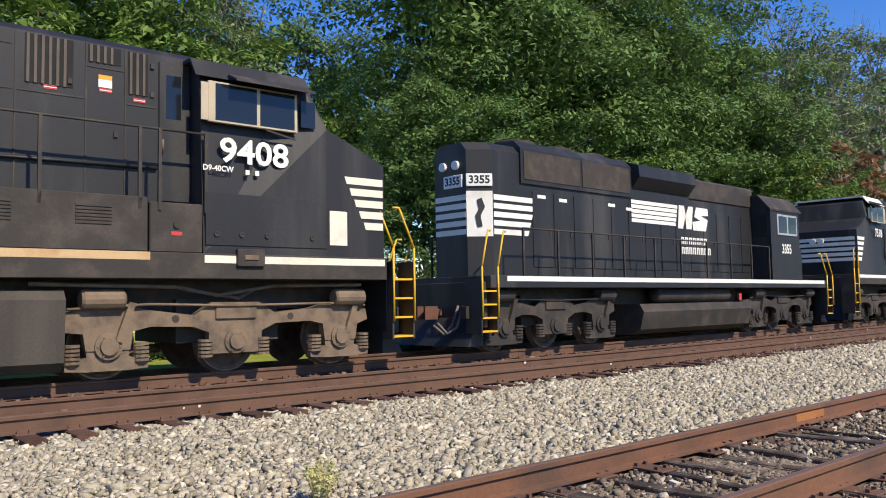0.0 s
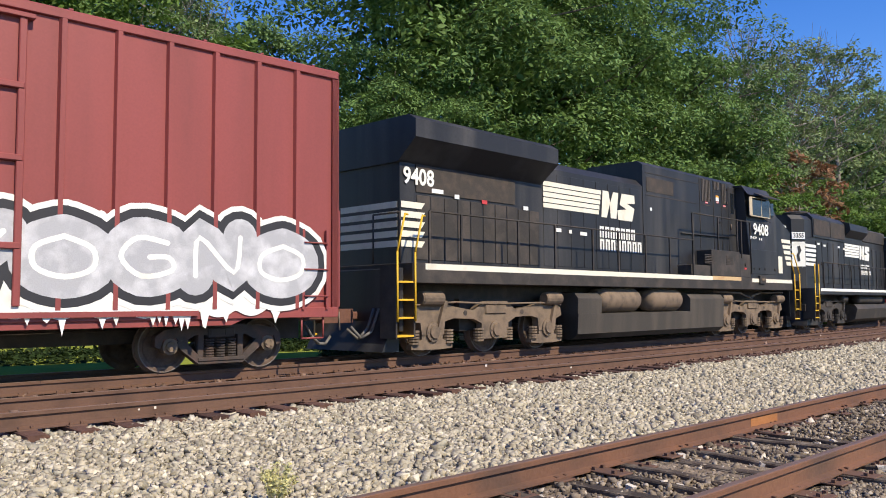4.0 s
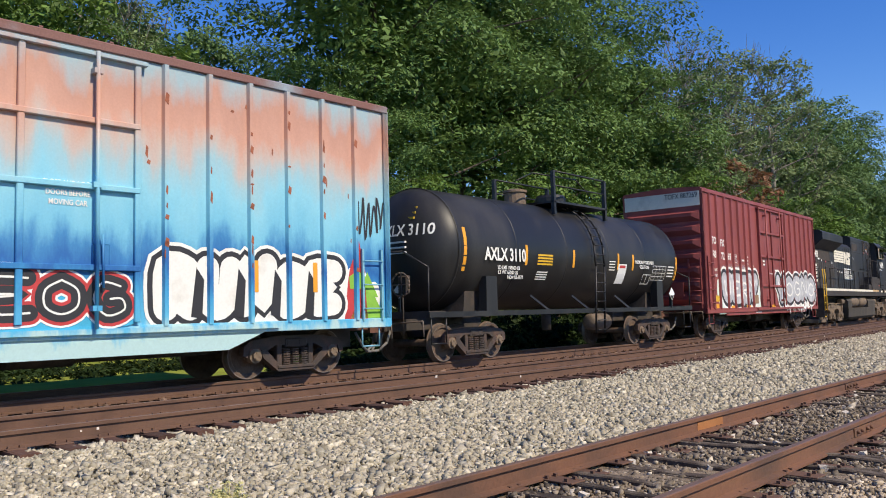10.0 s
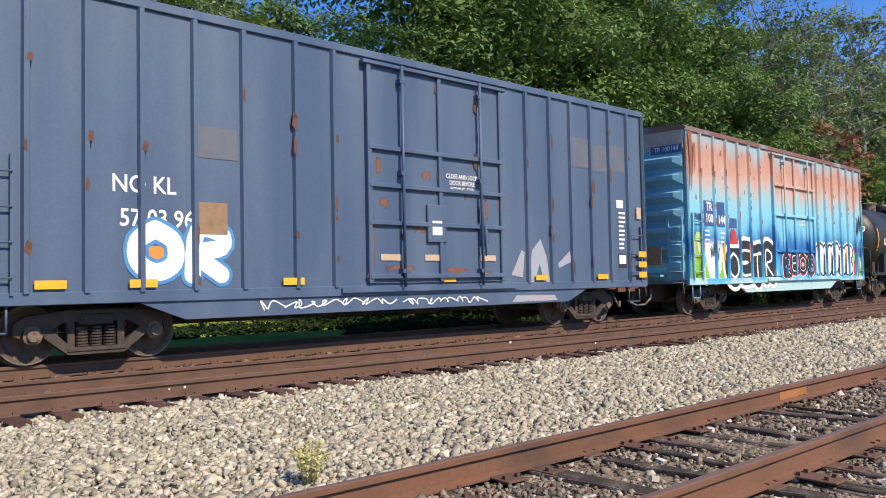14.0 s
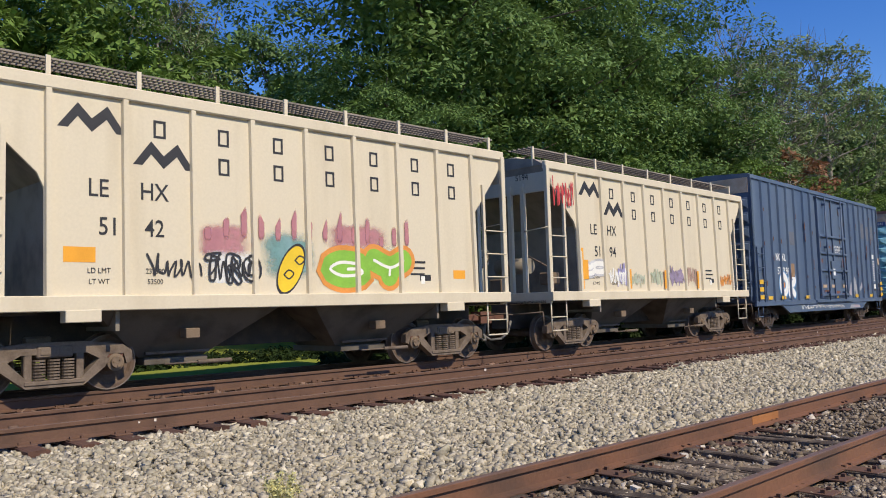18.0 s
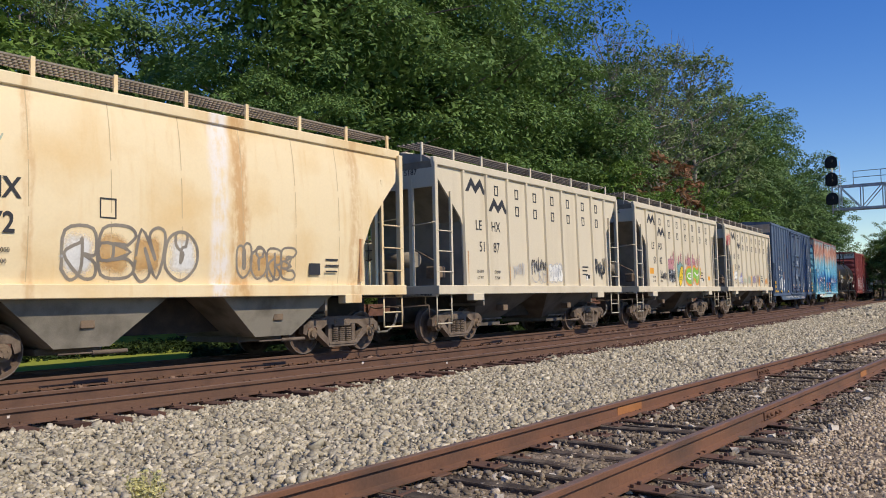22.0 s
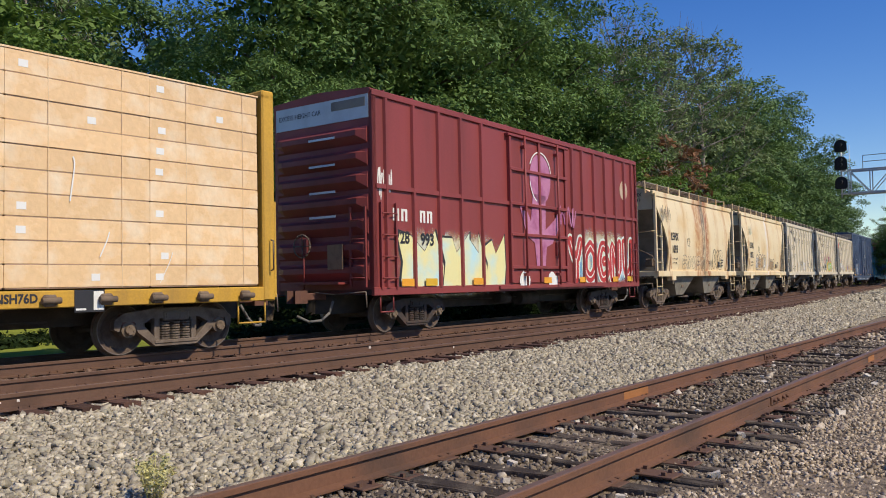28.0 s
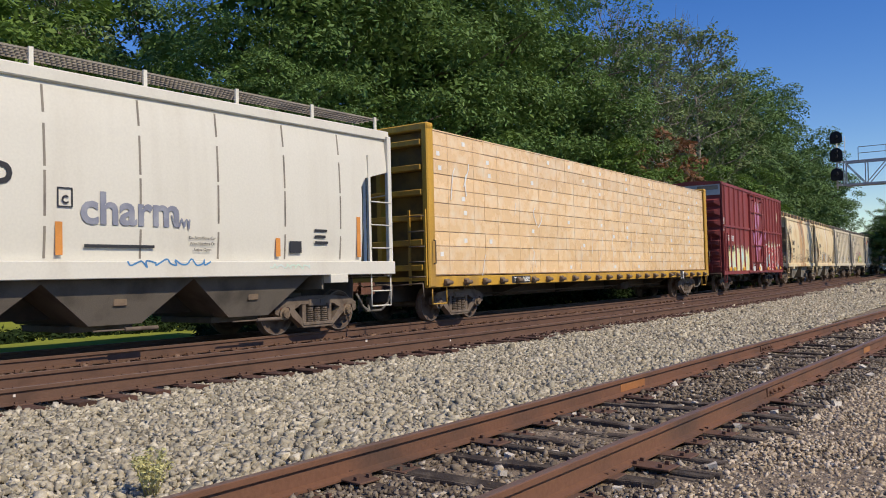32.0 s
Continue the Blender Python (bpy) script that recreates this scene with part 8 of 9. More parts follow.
    part("horse_mark", Shape().prism([(-0.05, 2.7), (0.06, 2.72), (0.02, 2.95), (0.12, 3.15), (0.05, 3.35), (-0.06, 3.3), (-0.02, 3.1), (-0.1, 2.95)], -0.004, 0.0), INK, car, at=None).matrix_basis = Matrix.Translation((-8.145, -0.69, 0)) @ Euler((0, 0, radians(-slant + 0))).to_matrix().to_4x4()
    for at in (pose(-8.142, -0.69, 3.74, 90, 0, -slant - 0.0), pose(-8.365, -0.1, 3.74, 90, 0, -90)):
        nb = part("number_board", Shape().box(-0.29, 0.29, -0.14, 0.14, -0.02, 0.02, 0.01), PLACARD, car, "white number board", at)
        lettering("lettering", number, 0.24, nb, Matrix.Translation((0, 0, 0.022)), INK, bold=0.008)
    for y in (-0.2, 0.2):
        part("headlight", Shape().tube((-8.42, y, 4.1), (-8.34, y, 4.1), 0.1, 12), PLACARD, car)
    stripe_mark(car, -2.55, -0.35, 3.1, 3.72, WHITE, -W - 0.022)
    word_bars(car, -0.1, 1.4, 2.72, 0.2, WHITE, -W - 0.022, 7)
    word_bars(car, -0.1, 1.6, 2.44, 0.2, WHITE, -W - 0.022, 8)
    write(car, number, 5.4, 2.6, 0.3, WHITE, -1.503, 0.85, 0.01)
    for x, z in ((-6.4, 3.45), (-5.6, 3.42), (-3.6, 3.45), (-2.8, 3.4)):
        plate(car, x, x + 0.3, z, z + 0.08, WHITE, -W - 0.022)
    loco_truck(car, (-7.95, -6.2, -4.45), 0.51, BLACK_DUST, 1)
    loco_truck(car, (3.9, 5.65, 7.4), 0.51, BLACK_DUST, 1)
    return car


# ---- the train, from the head to the tail ----
def fill_train():
    ge = wide_cab_loco
    ge("orange and dark road locomotive at the head of the train", 84.8, "", ORANGE, YELLOW, BLACK, True, False, True, upper=BLACK)
    ge("silver and red road locomotive with yellow handrails", 63.6, "", SPRAY_SILVER, YELLOW, STEEL_GREY, False, False, True, roof=SPRAY_RED, upper=SPRAY_RED)
    c = ge("black road locomotive with a white cab roof and white warning stripes", 42.3, "", BLACK, WHITE, BLACK_DUST, True, False, True, roof=WHITE)
    lettering("lettering", "7518", 0.45, c, pose(6.68, 1.492, 3.55, 90, 0, 180), WHITE, bold=0.012)
    high_hood_loco("black road locomotive with white stripes and a white rear corner", 21.2, "3355")
    c = ge("dusty black road locomotive with white number and striped nose", -0.1, "9408", BLACK, CREAM, BLACK_DUST)
    y = -0.99
    stripe_mark(c, -4.4, -1.95, 3.42, 4.1, CREAM, y)
    word_bars(c, -1.95, -0.1, 2.98, 0.3, WHITE, y, 7)
    word_bars(c, -1.95, 0.25, 2.64, 0.3, WHITE, y, 8)
    for x, z, w, m in ((-2.85, 2.83, 0.3, WHITE), (-3.35, 2.85, 0.12, WHITE), (-3.9, 2.86, 0.22, WHITE), (0.72, 3.75, 0.1, PLACARD), (-5.2, 3.3, 0.18, PLACARD), (-7.6, 3.36, 0.15, PLACARD), (-8.3, 3.42, 0.35, PLACARD), (-6.7, 3.32, 0.18, SPRAY_RED)):
        plate(c, x, x + w, z, z + 0.09, m, y - 0.012, "decal")
    plate(c, 8.14, 8.5, 2.1, 2.7, CREAM, -1.487, "paint_patch", "cream primer patch")
    lengthen(c, 1.9, 2.9, 0.6)

    # red boxcar
    ps = [-6.62, -5.93, -5.1, -4.36, -3.63, -2.92, -2.25, 2.5, 3.3, 4.1, 4.88, 5.65, 6.42]
    c = boxcar("boxcar", "oxide red steel boxcar with grey and white graffiti", -18.5, 7.3, 5.32, ps, (-1.3, 2.0), (RED, RED, RED, CREAM), belly=5.6, deep=0.14)
    yy = -1.485
    for t, x, z in (("TO", -6.27, 3.48), ("FX", -5.42, 3.42), ("88", -6.27, 2.98), ("72", -5.42, 2.94), ("69", -4.72, 2.94)):
        write(c, t, x, z, 0.26, WHITE, yy, 0.95, 0.008)
    write(c, "LD LMT", -6.25, 2.42, 0.09, WHITE, yy)
    write(c, "LT WT", -6.25, 2.22, 0.09, WHITE, yy)
    bars(c, -6.45, 2.05, 0.1, 7, 0.11, WHITE, yy, 3)
    bars(c, -6.15, 2.05, 0.16, 7, 0.11, WHITE, yy, 4)
    bars(c, -5.6, 2.4, 0.35, 2, 0.12, WHITE, yy, 5)
    plate(c, -5.6, -5.1, 1.75, 2.15, PLACARD, yy, "data_panel", "white data panel")
    plate(c, -6.4, -5.95, 1.28, 1.5, YELLOW, yy, "data_panel", "yellow data panel")
    plate(c, -6.45, -6.05, 0.98, 1.2, REFLECT, yy, "reflector_strip")
    for x in (-4.8, -3.05, 0.0, 3.7, 4.75, 6.1):
        plate(c, x, x + 0.45, 1.02, 1.12, REFLECT, -1.535 if x == 0.0 else -1.49, "reflector_strip")
    part("plate_mark", Shape().box(-4.15, -3.9, yy - 0.004, yy, 2.74, 2.76).box(-4.15, -3.9, yy - 0.004, yy, 3.04, 3.06).box(-4.15, -4.13, yy - 0.004, yy, 2.76, 3.04).box(-3.92, -3.9, yy - 0.004, yy, 2.76, 3.04), WHITE, c)
    write(c, "PLATE", -4.025, 2.98, 0.045, WHITE, yy)
    write(c, "F", -4.025, 2.86, 0.1, WHITE, yy)
    for x, z, w, n in ((-3.35, 2.9, 0.35, 1), (-2.75, 3.05, 0.14, 3), (-2.2, 3.0, 0.2, 3), (-0.95, 2.95, 0.3, 2), (0.6, 2.6, 0.25, 1)):
        bars(c, x, z, w, n, 0.14, WHITE, yy - (0.06 if x > -1.3 else 0), 11, 0.07)
    write(c, "CLOSE AND LOCK DOORS BEFORE MOVING CAR", 0.55, 2.42, 0.055, WHITE, -1.54, 0.85, 0.001)
    paint_cloud(c, -6.2, -1.3, 1.0, 2.3, SPRAY_MINT, 81, yy - 0.0005, 0.2, label="white and mint sprayed cloud")
    paint_cloud(c, -6.7, -0.9, 1.02, 2.7, MIST_WHITE, 87, yy - 0.0003, 0.2, label="white sprayed haze")
    paint_cloud(c, 0.75, 6.8, 1.0, 2.25, WHITE, 82, -1.541, 0.22, 0.25, "white sprayed cloud with runs")
    graffiti(c, -5.55, -1.7, 1.06, 2.42, (0, 1, 2, 3), SPRAY_GREY, INK, WHITE, 3, yy, 0.33)
    graffiti(c, 0.8, 6.7, 1.12, 2.5, (3, 4, 5, 6, 4), SPRAY_GREY, INK, WHITE, 4, -1.545, 0.31)
    for x in (-5.7, -1.6):
        part("paint_blot", Shape().prism([(x - 0.35, 0.82), (x + 0.35, 0.82), (x + 0.2, 1.5), (x - 0.15, 1.65)], yy - 0.0015, yy), SPRAY_MINT, c)
    plate(c, -2.2, -1.6, 1.18, 1.52, WOOD_PATCH, yy - 0.012, "patch", "bare wooden patch board")
    lettering("lettering", "TOFX 887269", 0.26, c, end_pose(-7.325, -0.75, 5.08), INK, squeeze=0.8, bold=0.003)
    bars(c, -6.9, 1.95, 0.2, 3, 0.16, SPRAY_PINK, yy, 8, 0.02)

    tank_car(-33.73)

    # mural boxcar
    ps = [-6.5, -5.68, -4.87, -4.06, -3.25, -2.46, 2.45, 3.25, 4.05, 4.85, 5.65, 6.45]
    c = boxcar("boxcar", "light blue boxcar with a faded orange top and mural graffiti", -48.98, 7.35, 5.35, ps, (-1.55, 2.0), (MURAL, TEAL, ROOF_RUST, TAN), belly=4.5, grab=TEAL)
    plate(c, -6.42, -5.0, 2.56, 3.3, NAVY, yy, "stencil_panel", "navy blue stencil panel")
    plate(c, -4.75, -4.2, 2.56, 2.85, NAVY, yy, "stencil_panel", "navy blue stencil panel")
    for t, x, z in (("TR", -6.0, 3.12), ("100", -6.0, 2.78), ("144", -5.22, 2.76)):
        write(c, t, x, z, 0.25, WHITE, yy - 0.004, 0.9, 0.008)
    plate(c, -7.37 + 0.0, -7.36, 4.0, 4.01, NAVY, yy)
    part("end_number_panel", Shape().box(-7.39, -7.375, -1.42, -0.45, 4.62, 4.85), NAVY, c, "navy blue number panel")
    lettering("lettering", "TR 100144", 0.2, c, end_pose(-7.393, -0.93, 4.735), WHITE, squeeze=0.85)
    bars(c, -6.3, 2.45, 0.35, 4, 0.13, WHITE, yy, 21, 0.05)
    bars(c, -5.3, 2.4, 0.3, 3, 0.13, WHITE, yy, 22, 0.05)
    write(c, "CLOSE AND LOCK", 0.9, 3.12, 0.08, WHITE, -1.54, 0.8, 0.002)
    write(c, "DOORS BEFORE", 0.9, 2.98, 0.08, WHITE, -1.54, 0.8, 0.002)
    write(c, "MOVING CAR", 0.9, 2.84, 0.08, WHITE, -1.54, 0.8, 0.002)
    for x in (-7.0, -5.15, -3.35, 4.1, 5.4):
        plate(c, x, x + 0.1, 1.55, 2.1, REFLECT, yy - 0.012, "reflector_strip")
    paint_cloud(c, -7.2, -4.9, 0.98, 1.75, SPRAY_MINT, 83, yy - 0.0006, 0.3, label="pale green sprayed ground")
    paint_cloud(c, -6.95, -6.3, 1.1, 2.3, SPRAY_LIME, 84, yy - 0.0012, 0.1, 0.1, "yellow-green sprayed patch")
    paint_cloud(c, -7.3, -4.7, 0.98, 2.2, MIST_WHITE, 88, yy - 0.0016, 0.2, label="white sprayed haze")
    paint_cloud(c, -1.15, 2.0, 1.0, 1.45, SPRAY_CYAN, 85, -1.5415, 0.14, label="bright cyan sprayed ground")
    paint_cloud(c, 2.2, 7.1, 0.98, 1.95, WHITE, 86, yy - 0.0006, 0.16, label="white sprayed ground")
    graffiti(c, -4.9, -1.5, 0.62, 2.3, (4, 1, 7, 2), INK, WHITE, None, 31, yy - 0.002, 0.36)
    graffiti(c, -0.9, 1.85, 0.95, 1.9, (2, 1, 4, 5), INK, SPRAY_RED, PLACARD, 32, -1.545, 0.17)
    graffiti(c, 2.3, 6.0, 0.92, 2.3, (2, 0, 6, 5, 1), WHITE, INK, WHITE, 33, yy - 0.002, 0.29)
    for x in (2.9, 3.7, 4.45, 5.2):
        part("sprayed_shade", Shape().prism([(x, 1.15), (x + 0.2, 1.1), (x + 0.24, 1.75), (x + 0.1, 1.95)], yy - 0.0125, yy - 0.0105), INK, c, "black sprayed letter shade")
    for x, h in ((-6.9, 1.25), (-6.5, 1.0), (-5.05, 0.75), (6.75, 0.9)):
        part("painted_tree", Shape().prism([(x - 0.45, 1.05), (x + 0.45, 1.05), (x + 0.2, 1.05 + h * 0.45), (x + 0.28, 1.05 + h * 0.45), (x, 1.05 + h), (x - 0.28, 1.05 + h * 0.45), (x - 0.2, 1.05 + h * 0.45)], yy - 0.003, yy), SPRAY_GREEN, c, "green painted fir tree")
    part("painted_figure", Shape().prism([(6.15, 1.0), (6.75, 1.0), (6.7, 1.6), (6.6, 1.75), (6.7, 1.95), (6.55, 2.55), (6.3, 2.0), (6.25, 1.75)], yy - 0.003, yy), SPRAY_RED, c, "red and green painted blob")
    part("painted_figure", Shape().prism([(6.3, 1.62), (6.65, 1.62), (6.7, 1.85), (6.5, 1.98), (6.28, 1.85)], yy - 0.006, yy - 0.003), SPRAY_GREEN, c)
    part("painted_cap", Shape().prism([(-4.75, 2.05), (-4.15, 2.05), (-4.35, 2.5), (-4.6, 2.52)], yy - 0.012, yy - 0.008), SPRAY_RED, c)
    part("painted_cap", Shape().box(-4.8, -4.1, yy - 0.014, yy - 0.01, 1.95, 2.06), WHITE, c)
    scrawl(c, -6.9, -6.4, 2.65, 2.95, NAVY, 5, yy)
    scrawl(c, 6.5, 7.2, 2.5, 3.6, INK, 6, yy, 0.02, 4)
    scrawl(c, -6.0, -5.4, 1.5, 2.1, INK, 7, yy, 0.02, 4)
    for x0, x1, z0, z1 in ((-7.25, -7.05, 3.5, 5.2), (-7.0, -6.85, 4.0, 4.9), (-6.56, -6.44, 3.9, 4.2), (-5.75, -5.62, 3.85, 4.2)):
        part("rust_stain", Shape().prism([(x0, z1), (x1, z1), (x1 - 0.03, z0 + 0.3), ((x0 + x1) / 2, z0)], -1.555, -1.55), RUST_RED, c, "red-brown rust streak")

    rnd = random.Random(14)
    for k in range(110):
        x = rnd.choice(ps) + rnd.choice((0.0, 0.0, rnd.uniform(-0.4, 0.4)))
        z = rnd.uniform(1.9, 5.0)
        w, hgt = rnd.uniform(0.012, 0.045), rnd.uniform(0.02, 0.16)
        near = min(abs(x - q) for q in ps) < 0.05
        part("rust_stain", Shape().prism([(x - w, z), (x - w * 0.3, z + hgt), (x + w, z + hgt * 0.7), (x + w * 0.6, z - hgt * 0.4)], -1.556 if near else -1.4835, -1.551 if near else -1.4815), RUST_RED, c)

    # blue boxcar
    ps = [-7.0, -6.2, -5.4, -4.55, -3.7, -2.7, -1.9, 3.3, 4.12, 4.88, 5.66, 6.42, 7.2]
    c = boxcar("boxcar", "faded blue double-door boxcar with rust and paint patches", -66.45, 7.95, 5.4, ps, (-1.2, 2.45), (BLUE, BLUE, BLUE, TAN), belly=5.6, grab=BLUE, door_rails=(1.2, 2.2, 2.9, 3.6))
    for x0, x1, z0, z1 in ((4.9, 5.6, 3.75, 4.45), (5.75, 6.35, 3.7, 4.35), (6.5, 7.1, 3.75, 4.4), (-4.5, -3.8, 3.1, 3.6)):
        plate(c, x0, x1, z0, z1, BLUE_PATCH, yy, "paint_patch", "grey repainted patch")
    write(c, "NO KL", -5.35, 2.6, 0.26, PLACARD, yy, 0.9, 0.005)
    write(c, "57 03 96", -5.15, 2.1, 0.26, PLACARD, yy, 0.9, 0.005)
    for k, t in enumerate(("CLOSE AND LOCK", "DOOR BEFORE", "MOVING CAR")):
        write(c, t, 1.25, 3.2 - k * 0.13, 0.09, PLACARD, -1.545, 0.85, 0.002)
    for x in (-6.9, -5.6, -3.0, 0.6, 3.5, 5.8):
        plate(c, x, x + 0.42, 1.08, 1.2, YELLOW, -1.55 if 0 < x < 2 else yy - 0.055, "reflector_strip", "yellow reflective strip")
    for k in range(3):
        plate(c, 7.5, 7.85, 1.1 + k * 0.26, 1.25 + k * 0.26, YELLOW, -1.58, "reflector_strip", "yellow reflective strip")
        plate(c, -7.75, -7.4, 1.1 + k * 0.26, 1.25 + k * 0.26, YELLOW, -1.58, "reflector_strip", "yellow reflective strip")
    plate(c, 6.75, 7.1, 1.35, 1.7, INK, yy, "data_panel")
    plate(c, 6.78, 6.92, 1.45, 1.67, WHITE, yy - 0.003, "data_panel_bar")
    plate(c, 6.94, 7.07, 1.45, 1.67, WHITE, yy - 0.003, "data_panel_bar")
    bars(c, 6.8, 2.75, 0.28, 9, 0.11, PLACARD, yy, 23, 0.05)
    plate(c, 6.72, 7.0, 2.85, 3.05, PLACARD, yy, "data_panel")
    plate(c, 7.55, 7.75, 2.6, 2.9, TAN, -1.515, "sticker", "faded orange sticker")
    plate(c, -4.6, -4.0, 1.9, 2.4, WOOD_PATCH, yy - 0.012, "patch", "bare wooden patch board")
    plate(c, -5.35, -4.95, 1.35, 1.7, SPRAY_ORANGE, yy, "paint_patch", "orange paint patch")
    plate(c, 0.36, 0.62, 2.0, 2.28, PLACARD, -1.6, "paper_notice", "white notice in a holder")
    part("lock_box", Shape().box(0.25, 0.75, -1.6, -1.53, 1.85, 2.6, 0.02), BLUE, c)
    for x in (-0.9, 0.2, 1.7):
        plate(c, x, x + 0.5, 1.5, 1.62, TAN, -1.545, "paint_patch")
    for k, blade in enumerate(([(2.75, 1.2), (3.1, 1.75), (3.2, 1.7), (3.12, 1.15)], [(3.3, 1.05), (3.45, 1.75), (3.75, 2.0), (3.95, 1.6), (4.05, 1.0), (3.85, 1.0), (3.7, 1.45), (3.5, 1.0)], [(4.35, 1.45), (4.8, 1.75), (4.85, 1.5), (4.4, 1.35)], [(2.75, 0.62), (4.3, 0.62), (4.2, 0.74), (2.9, 0.76)])):
        part("sprayed_form", Shape().prism(blade, (-1.489 if k == 3 else yy) - 0.004, (-1.489 if k == 3 else yy) - 0.002), SPRAY_SILVER, c, "silver and pink sprayed blade")
    for x, z, w, h in ((-1.0, 3.15, 0.16, 0.35), (-0.2, 2.1, 0.5, 0.12), (0.1, 3.15, 0.35, 0.1), (1.9, 2.3, 0.12, 0.6), (2.38, 1.5, 0.1, 1.1), (-1.12, 1.2, 0.1, 1.4), (0.6, 1.3, 0.9, 0.07), (-0.9, 1.35, 1.0, 0.06), (-0.95, 2.55, 0.3, 0.14), (1.5, 1.22, 0.7, 0.06), (1.3, 2.75, 0.1, 0.5), (2.3, 2.6, 0.14, 0.4)):
        paint_cloud(c, x, x + w, z, z + h, MIST_RUSTY, int(x * 31 + z * 7) % 97, -1.534, 0.03, 0.12, "red-brown rust bloom")
    graffiti(c, -5.6, -3.9, 1.0, 2.1, (4, 2), PLACARD, SPRAY_BLUE, None, 36, yy - 0.002, 0.16)
    scrawl(c, -3.4, -0.6, 0.66, 0.84, PLACARD, 24, -1.486, 0.012, 9)
    scrawl(c, -0.3, 1.9, 0.64, 0.82, PLACARD, 25, -1.486, 0.012, 8)
    rnd = random.Random(12)
    for k in range(48):
        x = rnd.choice(ps + [-1.15, -0.4, 0.6, 1.7, 2.4]) + rnd.uniform(-0.05, 0.05)
        z = rnd.uniform(1.1, 4.9)
        w, hgt = rnd.uniform(0.015, 0.06), rnd.uniform(0.04, 0.3)
        part("rust_stain", Shape().prism([(x - w, z), (x - w * 0.3, z + hgt), (x + w, z + hgt * 0.7), (x + w * 0.6, z - hgt * 0.4)], -1.556, -1.551), RUSTY, c)

    # grey ribbed hoppers
    ribs = [-4.2, -3.1, -2.0, -0.92, 0.17, 1.26, 2.34, 3.42, 4.45]
    cut_l = [(-4.25, 1.4), (-4.25, 3.05), (-5.4, 4.15), (-5.48, 4.45)]
    cut_r = [(4.5, 1.4), (4.5, 3.08), (5.4, 4.15), (5.48, 4.45)]
    straight = lambda z: float(np.interp(z, (1.4, 4.45), (1.52, 1.46)))
    for k, (mid, num, label) in enumerate(((-80.66, ("51", "94"), "grey ribbed covered hopper with purple and red graffiti"), (-93.15, ("51", "42"), "grey ribbed covered hopper with yellow and green graffiti"), (-105.77, ("51", "87"), "grey ribbed covered hopper with faint graffiti"))):
        c = hopper(label, mid, 5.5, 4.45, STONE_GREY, cut_l, cut_r, straight, ribs)
        y = -1.512
        wall_y = lambda z: -straight(z) - 0.002
        zig = lambda x, z: [(x - 0.03, z - 0.02), (x + 0.26, z + 0.36), (x + 0.46, z + 0.15), (x + 0.69, z + 0.36), (x + 0.97, z - 0.04), (x + 0.82, z - 0.04), (x + 0.68, z + 0.16), (x + 0.46, z - 0.05), (x + 0.26, z + 0.16), (x + 0.12, z - 0.02)]
        for x, z in ((-4.05, 3.86), (-2.95, 3.42)):
            part("emblem", Shape().prism(zig(x, z), wall_y(z + 0.17) - 0.004, wall_y(z + 0.17) + 0.004), INK, c, "black zigzag emblem")
        for row, z, xs in ((0, 3.98, (-2.55, -1.45, -0.4, 0.7, 1.75, 2.82, 3.85)), (1, 3.5, (-1.45, -0.4, 0.7, 1.75, 2.82, 3.85))):
            for x in xs:
                edge = Shape().box(x - 0.1, x - 0.06, wall_y(z) - 0.003, wall_y(z) + 0.003, z - 0.14, z + 0.14).box(x + 0.06, x + 0.1, wall_y(z) - 0.003, wall_y(z) + 0.003, z - 0.14, z + 0.14)
                part("word_block", edge.box(x - 0.06, x + 0.06, wall_y(z) - 0.003, wall_y(z) + 0.003, z + 0.1, z + 0.14).box(x - 0.06, x + 0.06, wall_y(z) - 0.003, wall_y(z) + 0.003, z - 0.14, z - 0.1), INK, c)
        for t, x, z in (("LE", -3.5, 2.98), ("HX", -2.65, 2.98), (num[0], -3.35, 2.42), (num[1], -2.65, 2.42)):
            write(c, t, x, z, 0.27, INK, wall_y(z) - 0.001, 0.85, 0.002)
        write(c, "LD LMT", -3.5, 1.78, 0.08, INK, y - 0.006, bold=0.0)
        write(c, "LT WT", -3.5, 1.62, 0.08, INK, y - 0.006, bold=0.0)
        write(c, "232500", -2.65, 1.78, 0.08, INK, y - 0.006, bold=0.0)
        write(c, "53500", -2.65, 1.62, 0.08, INK, y - 0.006, bold=0.0)
        lettering("lettering", "LEHX", 0.2, c, end_pose(-5.43, -0.75, 4.42), INK)
        lettering("lettering", num[0] + num[1], 0.2, c, end_pose(-5.43, -0.75, 4.22), INK)
        bars(c, 2.6, 2.05, 0.5, 3, 0.12, INK, y - 0.003, 40 + k, 0.04)
        plate(c, 2.85, 3.15, 1.55, 1.78, INK, y, "data_panel")
        plate(c, 2.88, 2.98, 1.6, 1.75, WHITE, y - 0.003, "data_panel_bar")
        if k == 1:
            plate(c, -4.0, -3.55, 1.9, 2.12, REFLECT, y, "reflector_strip")
            plate(c, 3.8, 4.15, 1.7, 1.88, REFLECT, y, "reflector_strip")
            for x0, x1, m, s in ((-2.75, -1.9, INK, 1), (-1.75, -0.9, INK, 2)):
                scrawl(c, x0, x1, 1.6, 2.1, m, s, y - 0.01, 0.016, 5)
            oval = lambda r_: [(-0.2 + r_ * (0.22 * math.cos(q) + 0.16 * math.sin(q)), 1.85 + r_ * (0.4 * math.sin(q) - 0.03 * math.cos(q))) for q in np.linspace(0, 6.283, 25)[:-1]]
